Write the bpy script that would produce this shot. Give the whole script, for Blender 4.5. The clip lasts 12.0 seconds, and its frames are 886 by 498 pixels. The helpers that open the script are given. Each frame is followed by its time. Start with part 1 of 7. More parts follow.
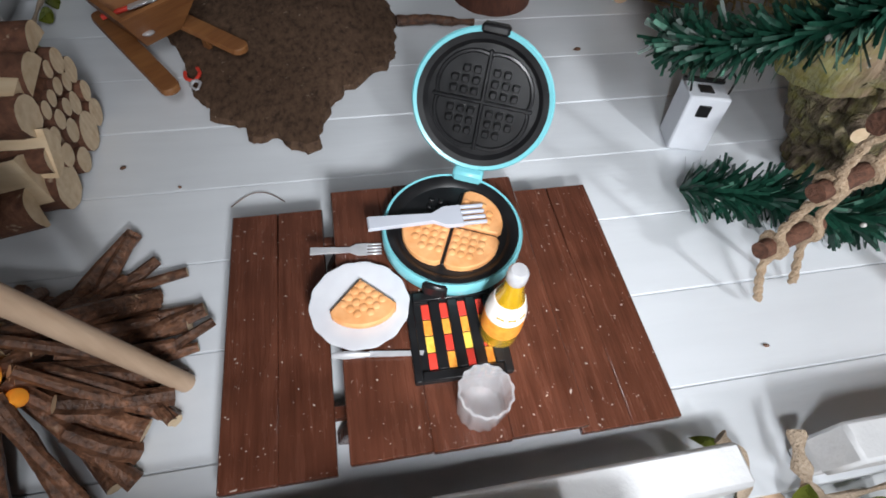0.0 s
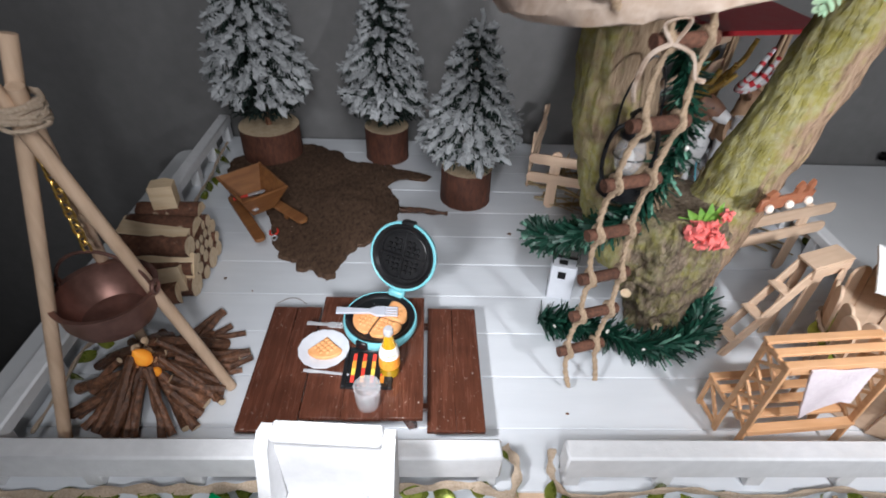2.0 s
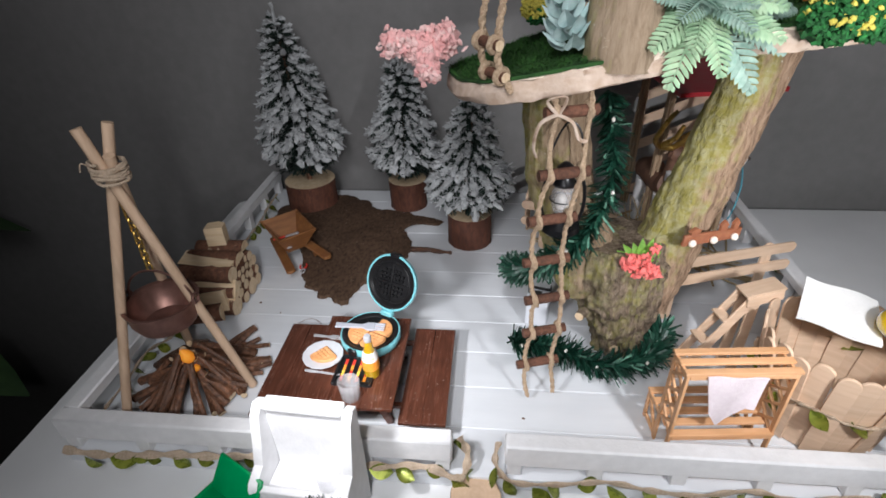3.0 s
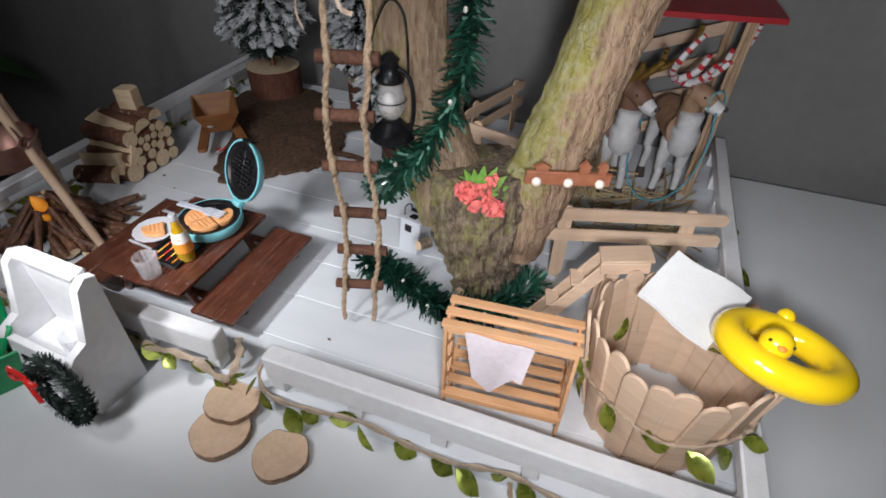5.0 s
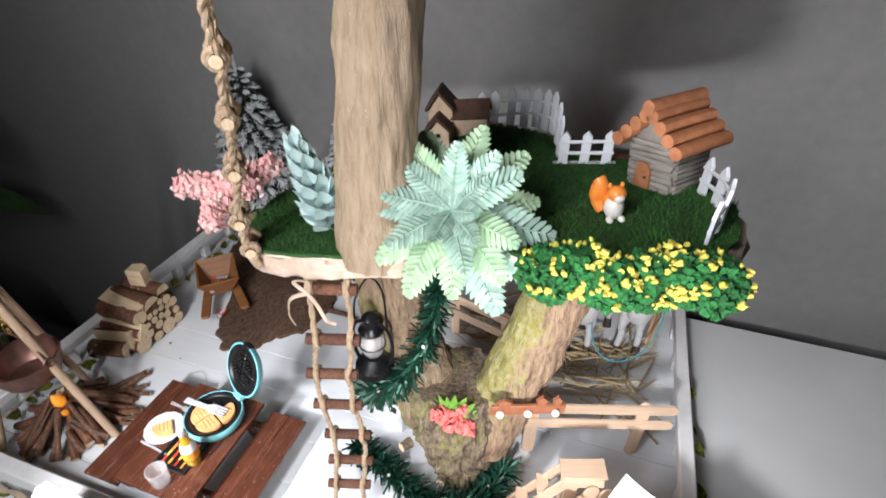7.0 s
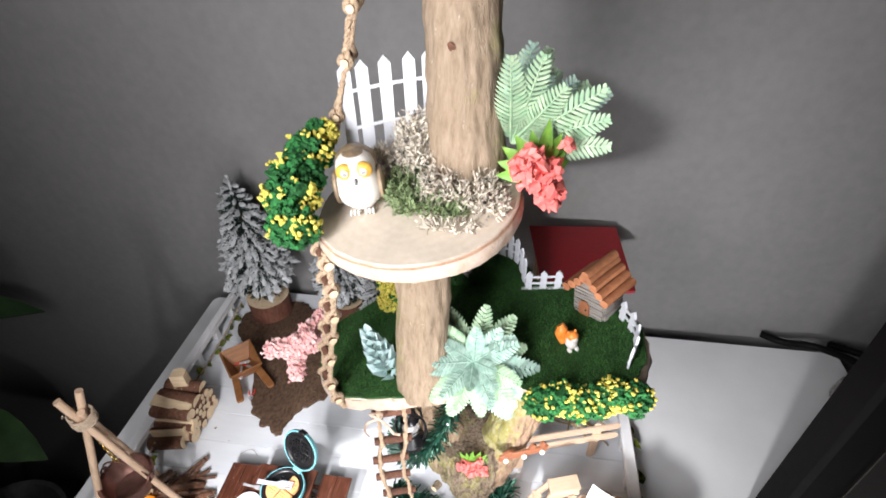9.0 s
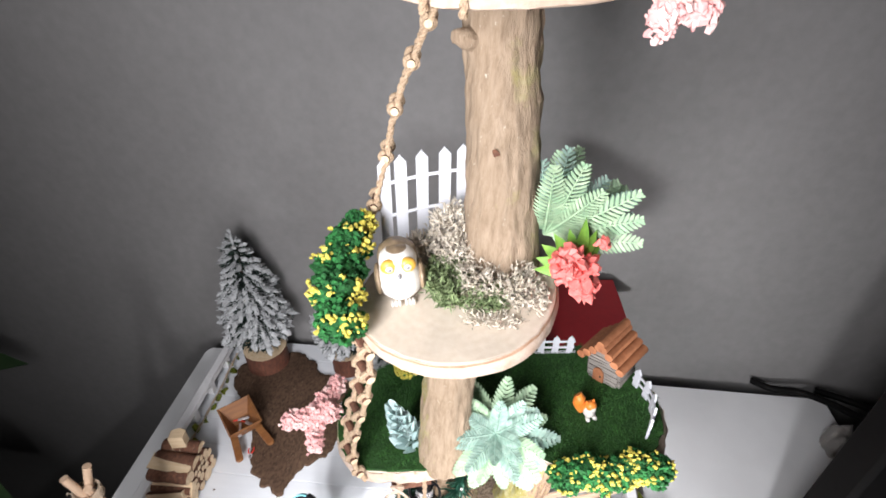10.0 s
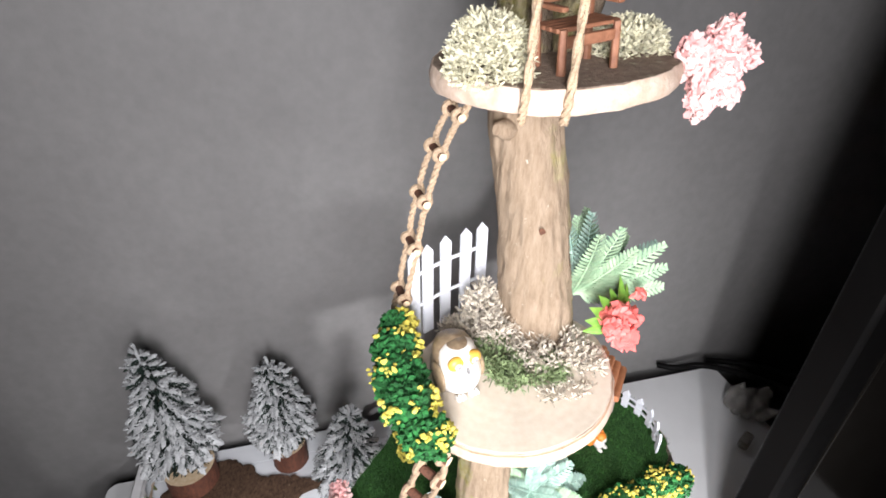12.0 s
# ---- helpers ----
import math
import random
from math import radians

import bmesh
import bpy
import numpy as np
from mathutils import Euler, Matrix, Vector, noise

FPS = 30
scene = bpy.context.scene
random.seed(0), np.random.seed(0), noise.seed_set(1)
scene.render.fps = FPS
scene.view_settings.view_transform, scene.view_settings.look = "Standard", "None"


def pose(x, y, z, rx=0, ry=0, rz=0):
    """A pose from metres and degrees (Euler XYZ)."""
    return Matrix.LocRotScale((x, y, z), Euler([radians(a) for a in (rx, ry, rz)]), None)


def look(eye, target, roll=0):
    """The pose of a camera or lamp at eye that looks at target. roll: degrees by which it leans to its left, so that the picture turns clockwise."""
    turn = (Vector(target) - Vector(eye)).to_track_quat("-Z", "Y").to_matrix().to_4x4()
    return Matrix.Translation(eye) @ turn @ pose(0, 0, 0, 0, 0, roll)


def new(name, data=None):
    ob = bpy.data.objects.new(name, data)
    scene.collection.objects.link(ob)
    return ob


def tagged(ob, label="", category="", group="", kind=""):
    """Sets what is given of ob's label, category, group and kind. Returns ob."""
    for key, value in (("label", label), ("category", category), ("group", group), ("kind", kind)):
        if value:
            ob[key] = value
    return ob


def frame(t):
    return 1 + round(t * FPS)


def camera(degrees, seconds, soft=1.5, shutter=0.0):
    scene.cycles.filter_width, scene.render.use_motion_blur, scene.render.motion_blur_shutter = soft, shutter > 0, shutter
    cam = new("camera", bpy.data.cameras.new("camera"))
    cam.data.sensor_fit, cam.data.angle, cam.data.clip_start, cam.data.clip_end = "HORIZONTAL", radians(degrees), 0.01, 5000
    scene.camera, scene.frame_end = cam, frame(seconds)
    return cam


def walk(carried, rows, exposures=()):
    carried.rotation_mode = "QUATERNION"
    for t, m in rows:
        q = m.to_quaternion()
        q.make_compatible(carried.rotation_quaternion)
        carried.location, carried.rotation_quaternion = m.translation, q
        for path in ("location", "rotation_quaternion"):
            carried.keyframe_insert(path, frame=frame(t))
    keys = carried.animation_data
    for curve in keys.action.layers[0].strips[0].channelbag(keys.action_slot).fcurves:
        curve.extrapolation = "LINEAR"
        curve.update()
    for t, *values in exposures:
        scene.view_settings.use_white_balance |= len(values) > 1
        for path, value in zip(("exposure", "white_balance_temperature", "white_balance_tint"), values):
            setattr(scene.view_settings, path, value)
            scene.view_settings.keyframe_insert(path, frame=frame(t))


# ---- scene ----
cam = camera(81.1, 12.0, soft=1.7, shutter=0.2)
PATH = [
    (0, (-0.033, -0.021, 0.177), (0.268, 1.068, -1.473), 6.5),
    (0.5, (-0.032, -0.031, 0.188), (0.281, 1.098, -1.433), 7.3),
    (1, (-0.032, -0.055, 0.207), (0.218, 1.231, -1.304), 5.6),
    (1.5, (-0.011, -0.078, 0.221), (0.19, 1.287, -1.226), 4.5),
    (2, (0.023, -0.153, 0.278), (0.098, 1.416, -0.96), 2.7),
    (2.5, (0.069, -0.205, 0.3), (-0.039, 1.472, -0.784), -0.5),
    (2.7, (0.079, -0.217, 0.309), (-0.071, 1.46, -0.77), -1.3),
    (4.3, (0.182, -0.221, 0.281), (-0.259, 1.378, -0.837), -0.1),
    (4.5, (0.216, -0.199, 0.265), (-0.335, 1.312, -0.924), 2.1),
    (5, (0.257, -0.155, 0.27), (-0.238, 1.302, -1.008), 2.0),
    (5.5, (0.291, -0.138, 0.268), (-0.234, 1.326, -0.989), 2.4),
    (6, (0.324, -0.105, 0.263), (-0.328, 1.359, -0.935), 2.9),
    (6.5, (0.307, -0.107, 0.313), (-0.357, 1.376, -0.854), 2.6),
    (7, (0.256, -0.114, 0.396), (-0.26, 1.428, -0.768), 0.5),
    (7.2, (0.245, -0.12, 0.414), (-0.211, 1.42, -0.778), -0.4),
    (8.8, (0.213, -0.154, 0.56), (-0.041, 1.362, -0.719), -1.8),
    (9, (0.213, -0.162, 0.574), (-0.038, 1.379, -0.677), -1.5),
    (9.5, (0.208, -0.166, 0.602), (-0.066, 1.41, -0.598), -1.2),
    (10, (0.177, -0.153, 0.608), (0.012, 1.462, -0.56), 0.4),
    (10.5, (0.142, -0.13, 0.62), (0.183, 1.49, -0.552), -0.2),
    (11, (0.094, -0.121, 0.631), (0.381, 1.487, -0.523), -2.5),
    (11.5, (0.058, -0.133, 0.629), (0.481, 1.475, -0.483), -0.8),
    (12, (0.072, -0.125, 0.63), (0.487, 1.518, -0.432), 0.4),
]
EXPOSURES = [(0.0, -1.65, 6150, 6), (1.0, -1.6, 6150, 7), (2.0, -1.6, 6150, 8), (2.7, -1.6, 6300, 9), (4.3, -1.85, 6250, 9), (5.0, -1.9, 6250, 9), (5.5, -1.85, 6200, 9), (6.0, -1.65, 6200, 9), (7.0, -0.95, 6350, 9), (9.0, -0.6, 6400, 10), (10.5, -0.5, 6400, 11), (12.0, -0.4, 6400, 11)]
walk(cam, [(t, look(eye, target, roll)) for t, eye, target, roll in PATH], EXPOSURES)

# ---- light, world ----
world = bpy.data.worlds.new("dim_room")
world.use_nodes = True
world.node_tree.nodes["Background"].inputs[0].default_value = (0.75, 0.8, 0.9, 1)
world.node_tree.nodes["Background"].inputs[1].default_value = 0.012
scene.world = world

# fixed lamps added in place of the one carried torch in the dark room: tall where it swept high up, narrow beams lower
# down at the board
def torch_stand_in(eye, aim, power, width, height, beam):
    ob = new("torch_stand_in", bpy.data.lights.new("torch_stand_in", "AREA"))
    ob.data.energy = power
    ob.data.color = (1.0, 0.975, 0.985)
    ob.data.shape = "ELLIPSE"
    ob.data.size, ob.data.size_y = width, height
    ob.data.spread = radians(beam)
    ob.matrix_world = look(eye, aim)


torch_stand_in((0.030, -0.330, 0.58), (0.155, 0.3, 0.44), 5.2, 0.12, 0.38, 140)
torch_stand_in((-0.026, -0.070, 0.170), (0.03, 0.09, 0.0), 0.40, 0.02, 0.02, 90)
torch_stand_in((0.030, -0.235, 0.276), (-0.05, 0.04, 0.0), 0.46, 0.02, 0.02, 104)
torch_stand_in((0.275, -0.165, 0.250), (0.30, 0.26, 0.06), 1.35, 0.026, 0.026, 105)
torch_stand_in((0.220, -0.220, 0.370), (0.17, 0.30, 0.35), 0.45, 0.06, 0.06, 120)


# ---- materials ----
def mat(name, c1, c2=None, scale=300.0, rough=0.6, bump=0.0, bscale=None, metal=0.0, stretch=(1, 1, 1), spec=0.5,
        rand=0.0, island=False, big=0.25, coat=0.0, detail=5.0, emit=0.0, spots=None, spot_scale=60.0, spot_at=0.6, spot_soft=0.08, trans=0.0, alpha=1.0, ior=1.45, sheen=0.0):
    """A surface with colour at two scales, grain, relief and, for repeated pieces, a tone of its own for each."""
    m = bpy.data.materials.new(name)
    m.use_nodes = True
    nt = m.node_tree
    nd, ln = nt.nodes, nt.links
    b = nd["Principled BSDF"]
    c2 = c2 or tuple(v * 0.8 for v in c1)
    tc = nd.new("ShaderNodeTexCoord")
    mp = nd.new("ShaderNodeMapping")
    mp.inputs["Scale"].default_value = stretch
    ln.new(tc.outputs["Object"], mp.inputs["Vector"])
    n1 = nd.new("ShaderNodeTexNoise")
    n1.inputs["Scale"].default_value, n1.inputs["Detail"].default_value = scale, detail
    ln.new(mp.outputs[0], n1.inputs["Vector"])
    ramp = nd.new("ShaderNodeValToRGB")
    ramp.color_ramp.elements[0].position, ramp.color_ramp.elements[1].position = 0.3, 0.7
    ramp.color_ramp.elements[0].color, ramp.color_ramp.elements[1].color = (*c2, 1), (*c1, 1)
    ln.new(n1.outputs["Fac"], ramp.inputs["Fac"])
    colour = ramp.outputs[0]
    if spots:
        n3 = nd.new("ShaderNodeTexNoise")
        n3.inputs["Scale"].default_value, n3.inputs["Detail"].default_value = spot_scale, 6
        ln.new(tc.outputs["Object"], n3.inputs["Vector"])
        r3 = nd.new("ShaderNodeMapRange")
        r3.inputs["From Min"].default_value, r3.inputs["From Max"].default_value = spot_at, spot_at + spot_soft
        ln.new(n3.outputs["Fac"], r3.inputs["Value"])
        mx = nd.new("ShaderNodeMix")
        mx.data_type = "RGBA"
        ln.new(r3.outputs[0], mx.inputs["Factor"])
        ln.new(colour, mx.inputs["A"])
        mx.inputs["B"].default_value = (*spots, 1)
        colour = mx.outputs["Result"]
    if big or rand:
        hsv = nd.new("ShaderNodeHueSaturation")
        n2 = nd.new("ShaderNodeTexNoise")
        n2.inputs["Scale"].default_value, n2.inputs["Detail"].default_value = scale / 7.0, 3
        ln.new(tc.outputs["Object"], n2.inputs["Vector"])
        r2 = nd.new("ShaderNodeMapRange")
        r2.inputs["From Min"].default_value, r2.inputs["From Max"].default_value = 0.25, 0.75
        r2.inputs["To Min"].default_value, r2.inputs["To Max"].default_value = 1 - big, 1 + big * 0.4
        ln.new(n2.outputs["Fac"], r2.inputs["Value"])
        value = r2.outputs[0]
        if rand:
            src = nd.new("ShaderNodeNewGeometry").outputs["Random Per Island"] if island else nd.new("ShaderNodeObjectInfo").outputs["Random"]
            r4 = nd.new("ShaderNodeMapRange")
            r4.inputs["To Min"].default_value, r4.inputs["To Max"].default_value = 1 - rand, 1 + rand * 0.5
            ln.new(src, r4.inputs["Value"])
            mul = nd.new("ShaderNodeMath")
            mul.operation = "MULTIPLY"
            ln.new(value, mul.inputs[0])
            ln.new(r4.outputs[0], mul.inputs[1])
            value = mul.outputs[0]
        ln.new(value, hsv.inputs["Value"])
        ln.new(colour, hsv.inputs["Color"])
        colour = hsv.outputs[0]
    ln.new(colour, b.inputs["Base Color"])
    rr = nd.new("ShaderNodeMapRange")
    rr.inputs["To Min"].default_value, rr.inputs["To Max"].default_value = max(0.02, rough - 0.1), min(1, rough + 0.1)
    ln.new(n1.outputs["Fac"], rr.inputs["Value"])
    ln.new(rr.outputs[0], b.inputs["Roughness"])
    b.inputs["Metallic"].default_value = metal
    b.inputs["Specular IOR Level"].default_value = spec
    b.inputs["Coat Weight"].default_value = coat
    b.inputs["Coat Roughness"].default_value = 0.06
    b.inputs["Transmission Weight"].default_value = trans
    b.inputs["IOR"].default_value = ior
    b.inputs["Alpha"].default_value = alpha
    b.inputs["Sheen Weight"].default_value = sheen
    if emit:
        ln.new(colour, b.inputs["Emission Color"])
        b.inputs["Emission Strength"].default_value = emit
    if bump:
        nb = nd.new("ShaderNodeTexNoise")
        nb.inputs["Scale"].default_value, nb.inputs["Detail"].default_value = bscale or scale * 2, 6
        ln.new(mp.outputs[0], nb.inputs["Vector"])
        bp = nd.new("ShaderNodeBump")
        bp.inputs["Strength"].default_value, bp.inputs["Distance"].default_value = bump, 0.0015
        ln.new(nb.outputs["Fac"], bp.inputs["Height"])
        ln.new(bp.outputs[0], b.inputs["Normal"])
    return m


def ring_wood(name, light, dark, rings=900.0, depth=0.16):
    """End grain: rings round the object's own axis, with rays and checks."""
    m = mat(name, light, dark, scale=260, rough=0.75, bump=0.06, big=0.15, rand=0.12)
    nt = m.node_tree
    nd, ln = nt.nodes, nt.links
    b = nd["Principled BSDF"]
    tc = nd.new("ShaderNodeTexCoord")
    w = nd.new("ShaderNodeTexWave")
    w.wave_type, w.rings_direction = "RINGS", "Z"
    w.inputs["Scale"].default_value, w.inputs["Distortion"].default_value = rings / 6.3, 3.5
    w.inputs["Detail"].default_value, w.inputs["Detail Scale"].default_value = 3, 0.6
    ln.new(tc.outputs["Object"], w.inputs["Vector"])
    old = b.inputs["Base Color"].links[0].from_socket
    mx = nd.new("ShaderNodeMix")
    mx.data_type, mx.blend_type = "RGBA", "MULTIPLY"
    mx.inputs["Factor"].default_value = depth
    ln.new(old, mx.inputs["A"])
    r = nd.new("ShaderNodeValToRGB")
    r.color_ramp.elements[0].color, r.color_ramp.elements[1].color = (0.55, 0.42, 0.3, 1), (1, 1, 1, 1)
    ln.new(w.outputs["Fac"], r.inputs["Fac"])
    ln.new(r.outputs[0], mx.inputs["B"])
    ln.new(mx.outputs["Result"], b.inputs["Base Color"])
    return m


def bark(name, light, dark, mid, reach, amount, side=(-0.45, -0.75, 0.2), fibre=(1, 1, 0.16), plates=170.0, specks=(0.58, 0.55, 0.46), split=1.0, depth=0.0026):
    """Rugged bark: long fibres, cracked plates, pale specks, and yellow-green lichen on the side that side points to."""
    m = bpy.data.materials.new(name)
    m.use_nodes = True
    nd, ln = m.node_tree.nodes, m.node_tree.links
    b = nd["Principled BSDF"]
    tc = nd.new("ShaderNodeTexCoord")
    mp = nd.new("ShaderNodeMapping")
    mp.inputs["Scale"].default_value = fibre
    ln.new(tc.outputs["Object"], mp.inputs["Vector"])

    def nz(scale, src, detail=6.0, rough=0.6):
        n = nd.new("ShaderNodeTexNoise")
        n.inputs["Scale"].default_value, n.inputs["Detail"].default_value, n.inputs["Roughness"].default_value = scale, detail, rough
        ln.new(src, n.inputs["Vector"])
        return n.outputs["Fac"]

    def span(src, a, c, lo=0.0, hi=1.0):
        r = nd.new("ShaderNodeMapRange")
        for key, v in (("From Min", a), ("From Max", c), ("To Min", lo), ("To Max", hi)):
            r.inputs[key].default_value = v
        ln.new(src, r.inputs["Value"])
        return r.outputs[0]

    def calc(op, p, q):
        n = nd.new("ShaderNodeMath")
        n.operation = op
        for i, s in enumerate((p, q)):
            if isinstance(s, float):
                n.inputs[i].default_value = s
            else:
                ln.new(s, n.inputs[i])
        return n.outputs[0]

    def mix(fac, p, q):
        n = nd.new("ShaderNodeMix")
        n.data_type = "RGBA"
        ln.new(fac, n.inputs["Factor"])
        for key, s in (("A", p), ("B", q)):
            if isinstance(s, tuple):
                n.inputs[key].default_value = (*s, 1)
            else:
                ln.new(s, n.inputs[key])
        return n.outputs["Result"]

    f1 = nz(330.0, mp.outputs[0], 8.0, 0.68)
    f2 = nz(900.0, mp.outputs[0], 4.0)
    ramp = nd.new("ShaderNodeValToRGB")
    e = ramp.color_ramp.elements
    e[0].position, e[0].color, e[1].position, e[1].color = 0.33, (*dark, 1), 0.68, (*light, 1)
    k = e.new(0.48)
    k.color = (*mid, 1)
    ln.new(f1, ramp.inputs["Fac"])
    colour = ramp.outputs[0]
    vo = nd.new("ShaderNodeTexVoronoi")
    vo.feature = "DISTANCE_TO_EDGE"
    vo.inputs["Scale"].default_value = plates
    warp = nd.new("ShaderNodeVectorMath")
    warp.operation = "ADD"
    wn = nd.new("ShaderNodeTexNoise")
    wn.inputs["Scale"].default_value = plates * 0.8
    ln.new(tc.outputs["Object"], wn.inputs["Vector"])
    sc = nd.new("ShaderNodeVectorMath")
    sc.operation = "SCALE"
    sc.inputs["Scale"].default_value = 2.2 / plates
    ln.new(wn.outputs["Color"], sc.inputs[0])
    half = nd.new("ShaderNodeMapping")
    half.inputs["Scale"].default_value = tuple(0.35 + 0.65 * v for v in fibre)
    ln.new(tc.outputs["Object"], half.inputs["Vector"])
    ln.new(half.outputs[0], warp.inputs[0])
    ln.new(sc.outputs[0], warp.inputs[1])
    ln.new(warp.outputs[0], vo.inputs["Vector"])
    crack = span(vo.outputs["Distance"], 0.0, 0.07, 1.0, 0.0)
    some = span(nz(60.0, tc.outputs["Object"], 3.0), 0.42, 0.58)
    crack = calc("MULTIPLY", crack, some)
    colour = mix(calc("MULTIPLY", crack, 0.45 * split), colour, dark)
    geo = nd.new("ShaderNodeNewGeometry")
    dot = nd.new("ShaderNodeVectorMath")
    dot.operation = "DOT_PRODUCT"
    ln.new(geo.outputs["Normal"], dot.inputs[0])
    dot.inputs[1].default_value = Vector(side).normalized()
    patch = nz(48.0, tc.outputs["Object"], 7.0, 0.66)
    where = calc("ADD", calc("MULTIPLY", dot.outputs["Value"], amount), calc("MULTIPLY", calc("SUBTRACT", patch, 0.5), 5.0))
    moss = mix(span(nz(210.0, tc.outputs["Object"], 5.0), 0.38, 0.62), (0.30, 0.28, 0.055), (0.40, 0.385, 0.20))
    colour = mix(span(calc("ADD", where, reach), 0.0, 1.3, 0.0, 0.85), colour, moss)
    colour = mix(span(nz(300.0, tc.outputs["Object"], 5.0, 0.7), 0.66, 0.72), colour, specks)
    ln.new(colour, b.inputs["Base Color"])
    b.inputs["Roughness"].default_value = 0.9
    b.inputs["Specular IOR Level"].default_value = 0.25
    h = calc("ADD", calc("MULTIPLY", f1, 1.0), calc("MULTIPLY", f2, 0.45))
    h = calc("SUBTRACT", h, calc("MULTIPLY", crack, 0.6 * split))
    bp = nd.new("ShaderNodeBump")
    bp.inputs["Strength"].default_value, bp.inputs["Distance"].default_value = 1.0, depth
    ln.new(h, bp.inputs["Height"])
    ln.new(bp.outputs[0], b.inputs["Normal"])
    return m


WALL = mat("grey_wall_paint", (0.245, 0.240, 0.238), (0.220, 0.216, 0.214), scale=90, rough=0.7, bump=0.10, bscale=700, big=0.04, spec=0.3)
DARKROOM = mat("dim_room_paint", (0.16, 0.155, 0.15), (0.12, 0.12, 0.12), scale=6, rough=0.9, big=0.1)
LACQUER = mat("white_lacquer", (0.76, 0.77, 0.78), (0.72, 0.73, 0.74), scale=25, rough=0.35, bump=0.03, bscale=500, big=0.05, spec=0.45)
WHITEWOOD = mat("white_painted_wood", (0.76, 0.785, 0.82), (0.72, 0.745, 0.78), scale=120, rough=0.42, bump=0.08, bscale=300, stretch=(0.15, 1, 1), big=0.05, rand=0.03, spots=(0.5, 0.5, 0.5), spot_scale=350, spot_at=0.76)
RAILWHITE = mat("white_rail_paint", (0.8, 0.8, 0.81), (0.73, 0.73, 0.74), scale=150, rough=0.5, bump=0.2, bscale=500, big=0.08, spots=(0.5, 0.46, 0.4), spot_scale=300, spot_at=0.73)
# pale specks put the lacquer's glitter into the wood colour
DARKWOOD = mat("dark_stained_wood", (0.138, 0.047, 0.027), (0.082, 0.027, 0.015), scale=420, coat=0.35, rough=0.26, bump=0.45, bscale=900, stretch=(1, 0.08, 1), big=0.3, rand=0.07, spots=(0.62, 0.50, 0.43), spot_scale=800, spot_at=0.685, spot_soft=0.03)
PALEWOOD = mat("pale_birch_stick", (0.73, 0.54, 0.39), (0.64, 0.45, 0.31), scale=300, rough=0.65, bump=0.10, stretch=(0.12, 1, 1), big=0.15, rand=0.14)
PALEROD = mat("pale_wood_rod", (0.70, 0.51, 0.36), (0.58, 0.40, 0.27), scale=300, rough=0.6, bump=0.15, stretch=(1, 1, 0.1), big=0.15, rand=0.1)
RACKWOOD = mat("orange_pine", (0.78, 0.46, 0.25), (0.68, 0.36, 0.17), scale=300, rough=0.55, bump=0.12, stretch=(0.12, 1, 1), big=0.15, rand=0.1)
TRUNK = bark("lichened_bark", (0.36, 0.28, 0.205), (0.060, 0.043, 0.031), (0.195, 0.148, 0.105), -0.22, 0.85, side=(-0.75, -0.55, 0.1), split=0.6, depth=0.0030, fibre=(1, 1, 0.3))
LIMBTAN = bark("tan_fibrous_bark", (0.40, 0.30, 0.205), (0.15, 0.10, 0.065), (0.28, 0.20, 0.13), -0.45, 1.7, side=(-0.97, -0.15, 0.1), split=0.1, depth=0.0022)
LIMB = bark("green_sided_bark", (0.50, 0.355, 0.245), (0.15, 0.095, 0.060), (0.33, 0.222, 0.146), -0.14, 2.1, side=(-0.85, -0.35, 0.1), split=0.4)
TRUNKUP = bark("pale_bare_bark", (0.34, 0.262, 0.190), (0.205, 0.148, 0.100), (0.275, 0.206, 0.143), -0.75, 0.9, side=(0.9, -0.2, 0), split=0.0, depth=0.0010)
TRUNKMID = bark("pale_bare_bark_green_edge", (0.36, 0.278, 0.200), (0.220, 0.160, 0.108), (0.295, 0.222, 0.153), -1.75, 2.4, side=(-0.98, -0.1, 0), split=0.0, depth=0.0010)
BARKSHEET = bark("dark_bark_sheet", (0.135, 0.082, 0.052), (0.036, 0.021, 0.014), (0.088, 0.052, 0.033), -9.0, 0.0, fibre=(1, 0.6, 1), plates=70.0, specks=(0.45, 0.36, 0.27), split=0.45, depth=0.0007)
LOGBARK = mat("red_brown_log_bark", (0.21, 0.095, 0.055), (0.10, 0.042, 0.026), scale=300, rough=0.85, bump=0.7, bscale=500, big=0.35, rand=0.3, spots=(0.48, 0.36, 0.25), spot_scale=170, spot_at=0.66)
STANDBARK = mat("smooth_red_bark", (0.16, 0.06, 0.035), (0.075, 0.028, 0.018), scale=260, rough=0.75, bump=0.5, stretch=(1, 1, 0.4), big=0.3)
TWIG = mat("brown_twig_bark", (0.281, 0.132, 0.073), (0.060, 0.028, 0.017), scale=400, rough=0.42, bump=0.6, big=0.35, rand=0.4, spots=(0.38, 0.25, 0.15), spot_scale=120, spot_at=0.66)
LOGEND = ring_wood("log_end_grain", (0.80, 0.65, 0.45), (0.66, 0.49, 0.31))
SLICEWOOD = ring_wood("cut_slice_wood", (0.78, 0.57, 0.40), (0.70, 0.49, 0.33), 700, 0.05)
SLICEBARK = mat("thin_grey_brown_bark", (0.50, 0.36, 0.25), (0.22, 0.12, 0.075), scale=260, rough=0.85, bump=0.5, bscale=500, big=0.35)
SLABTOP = ring_wood("pale_slab_wood", (0.86, 0.76, 0.64), (0.79, 0.68, 0.55), 350, 0.06)
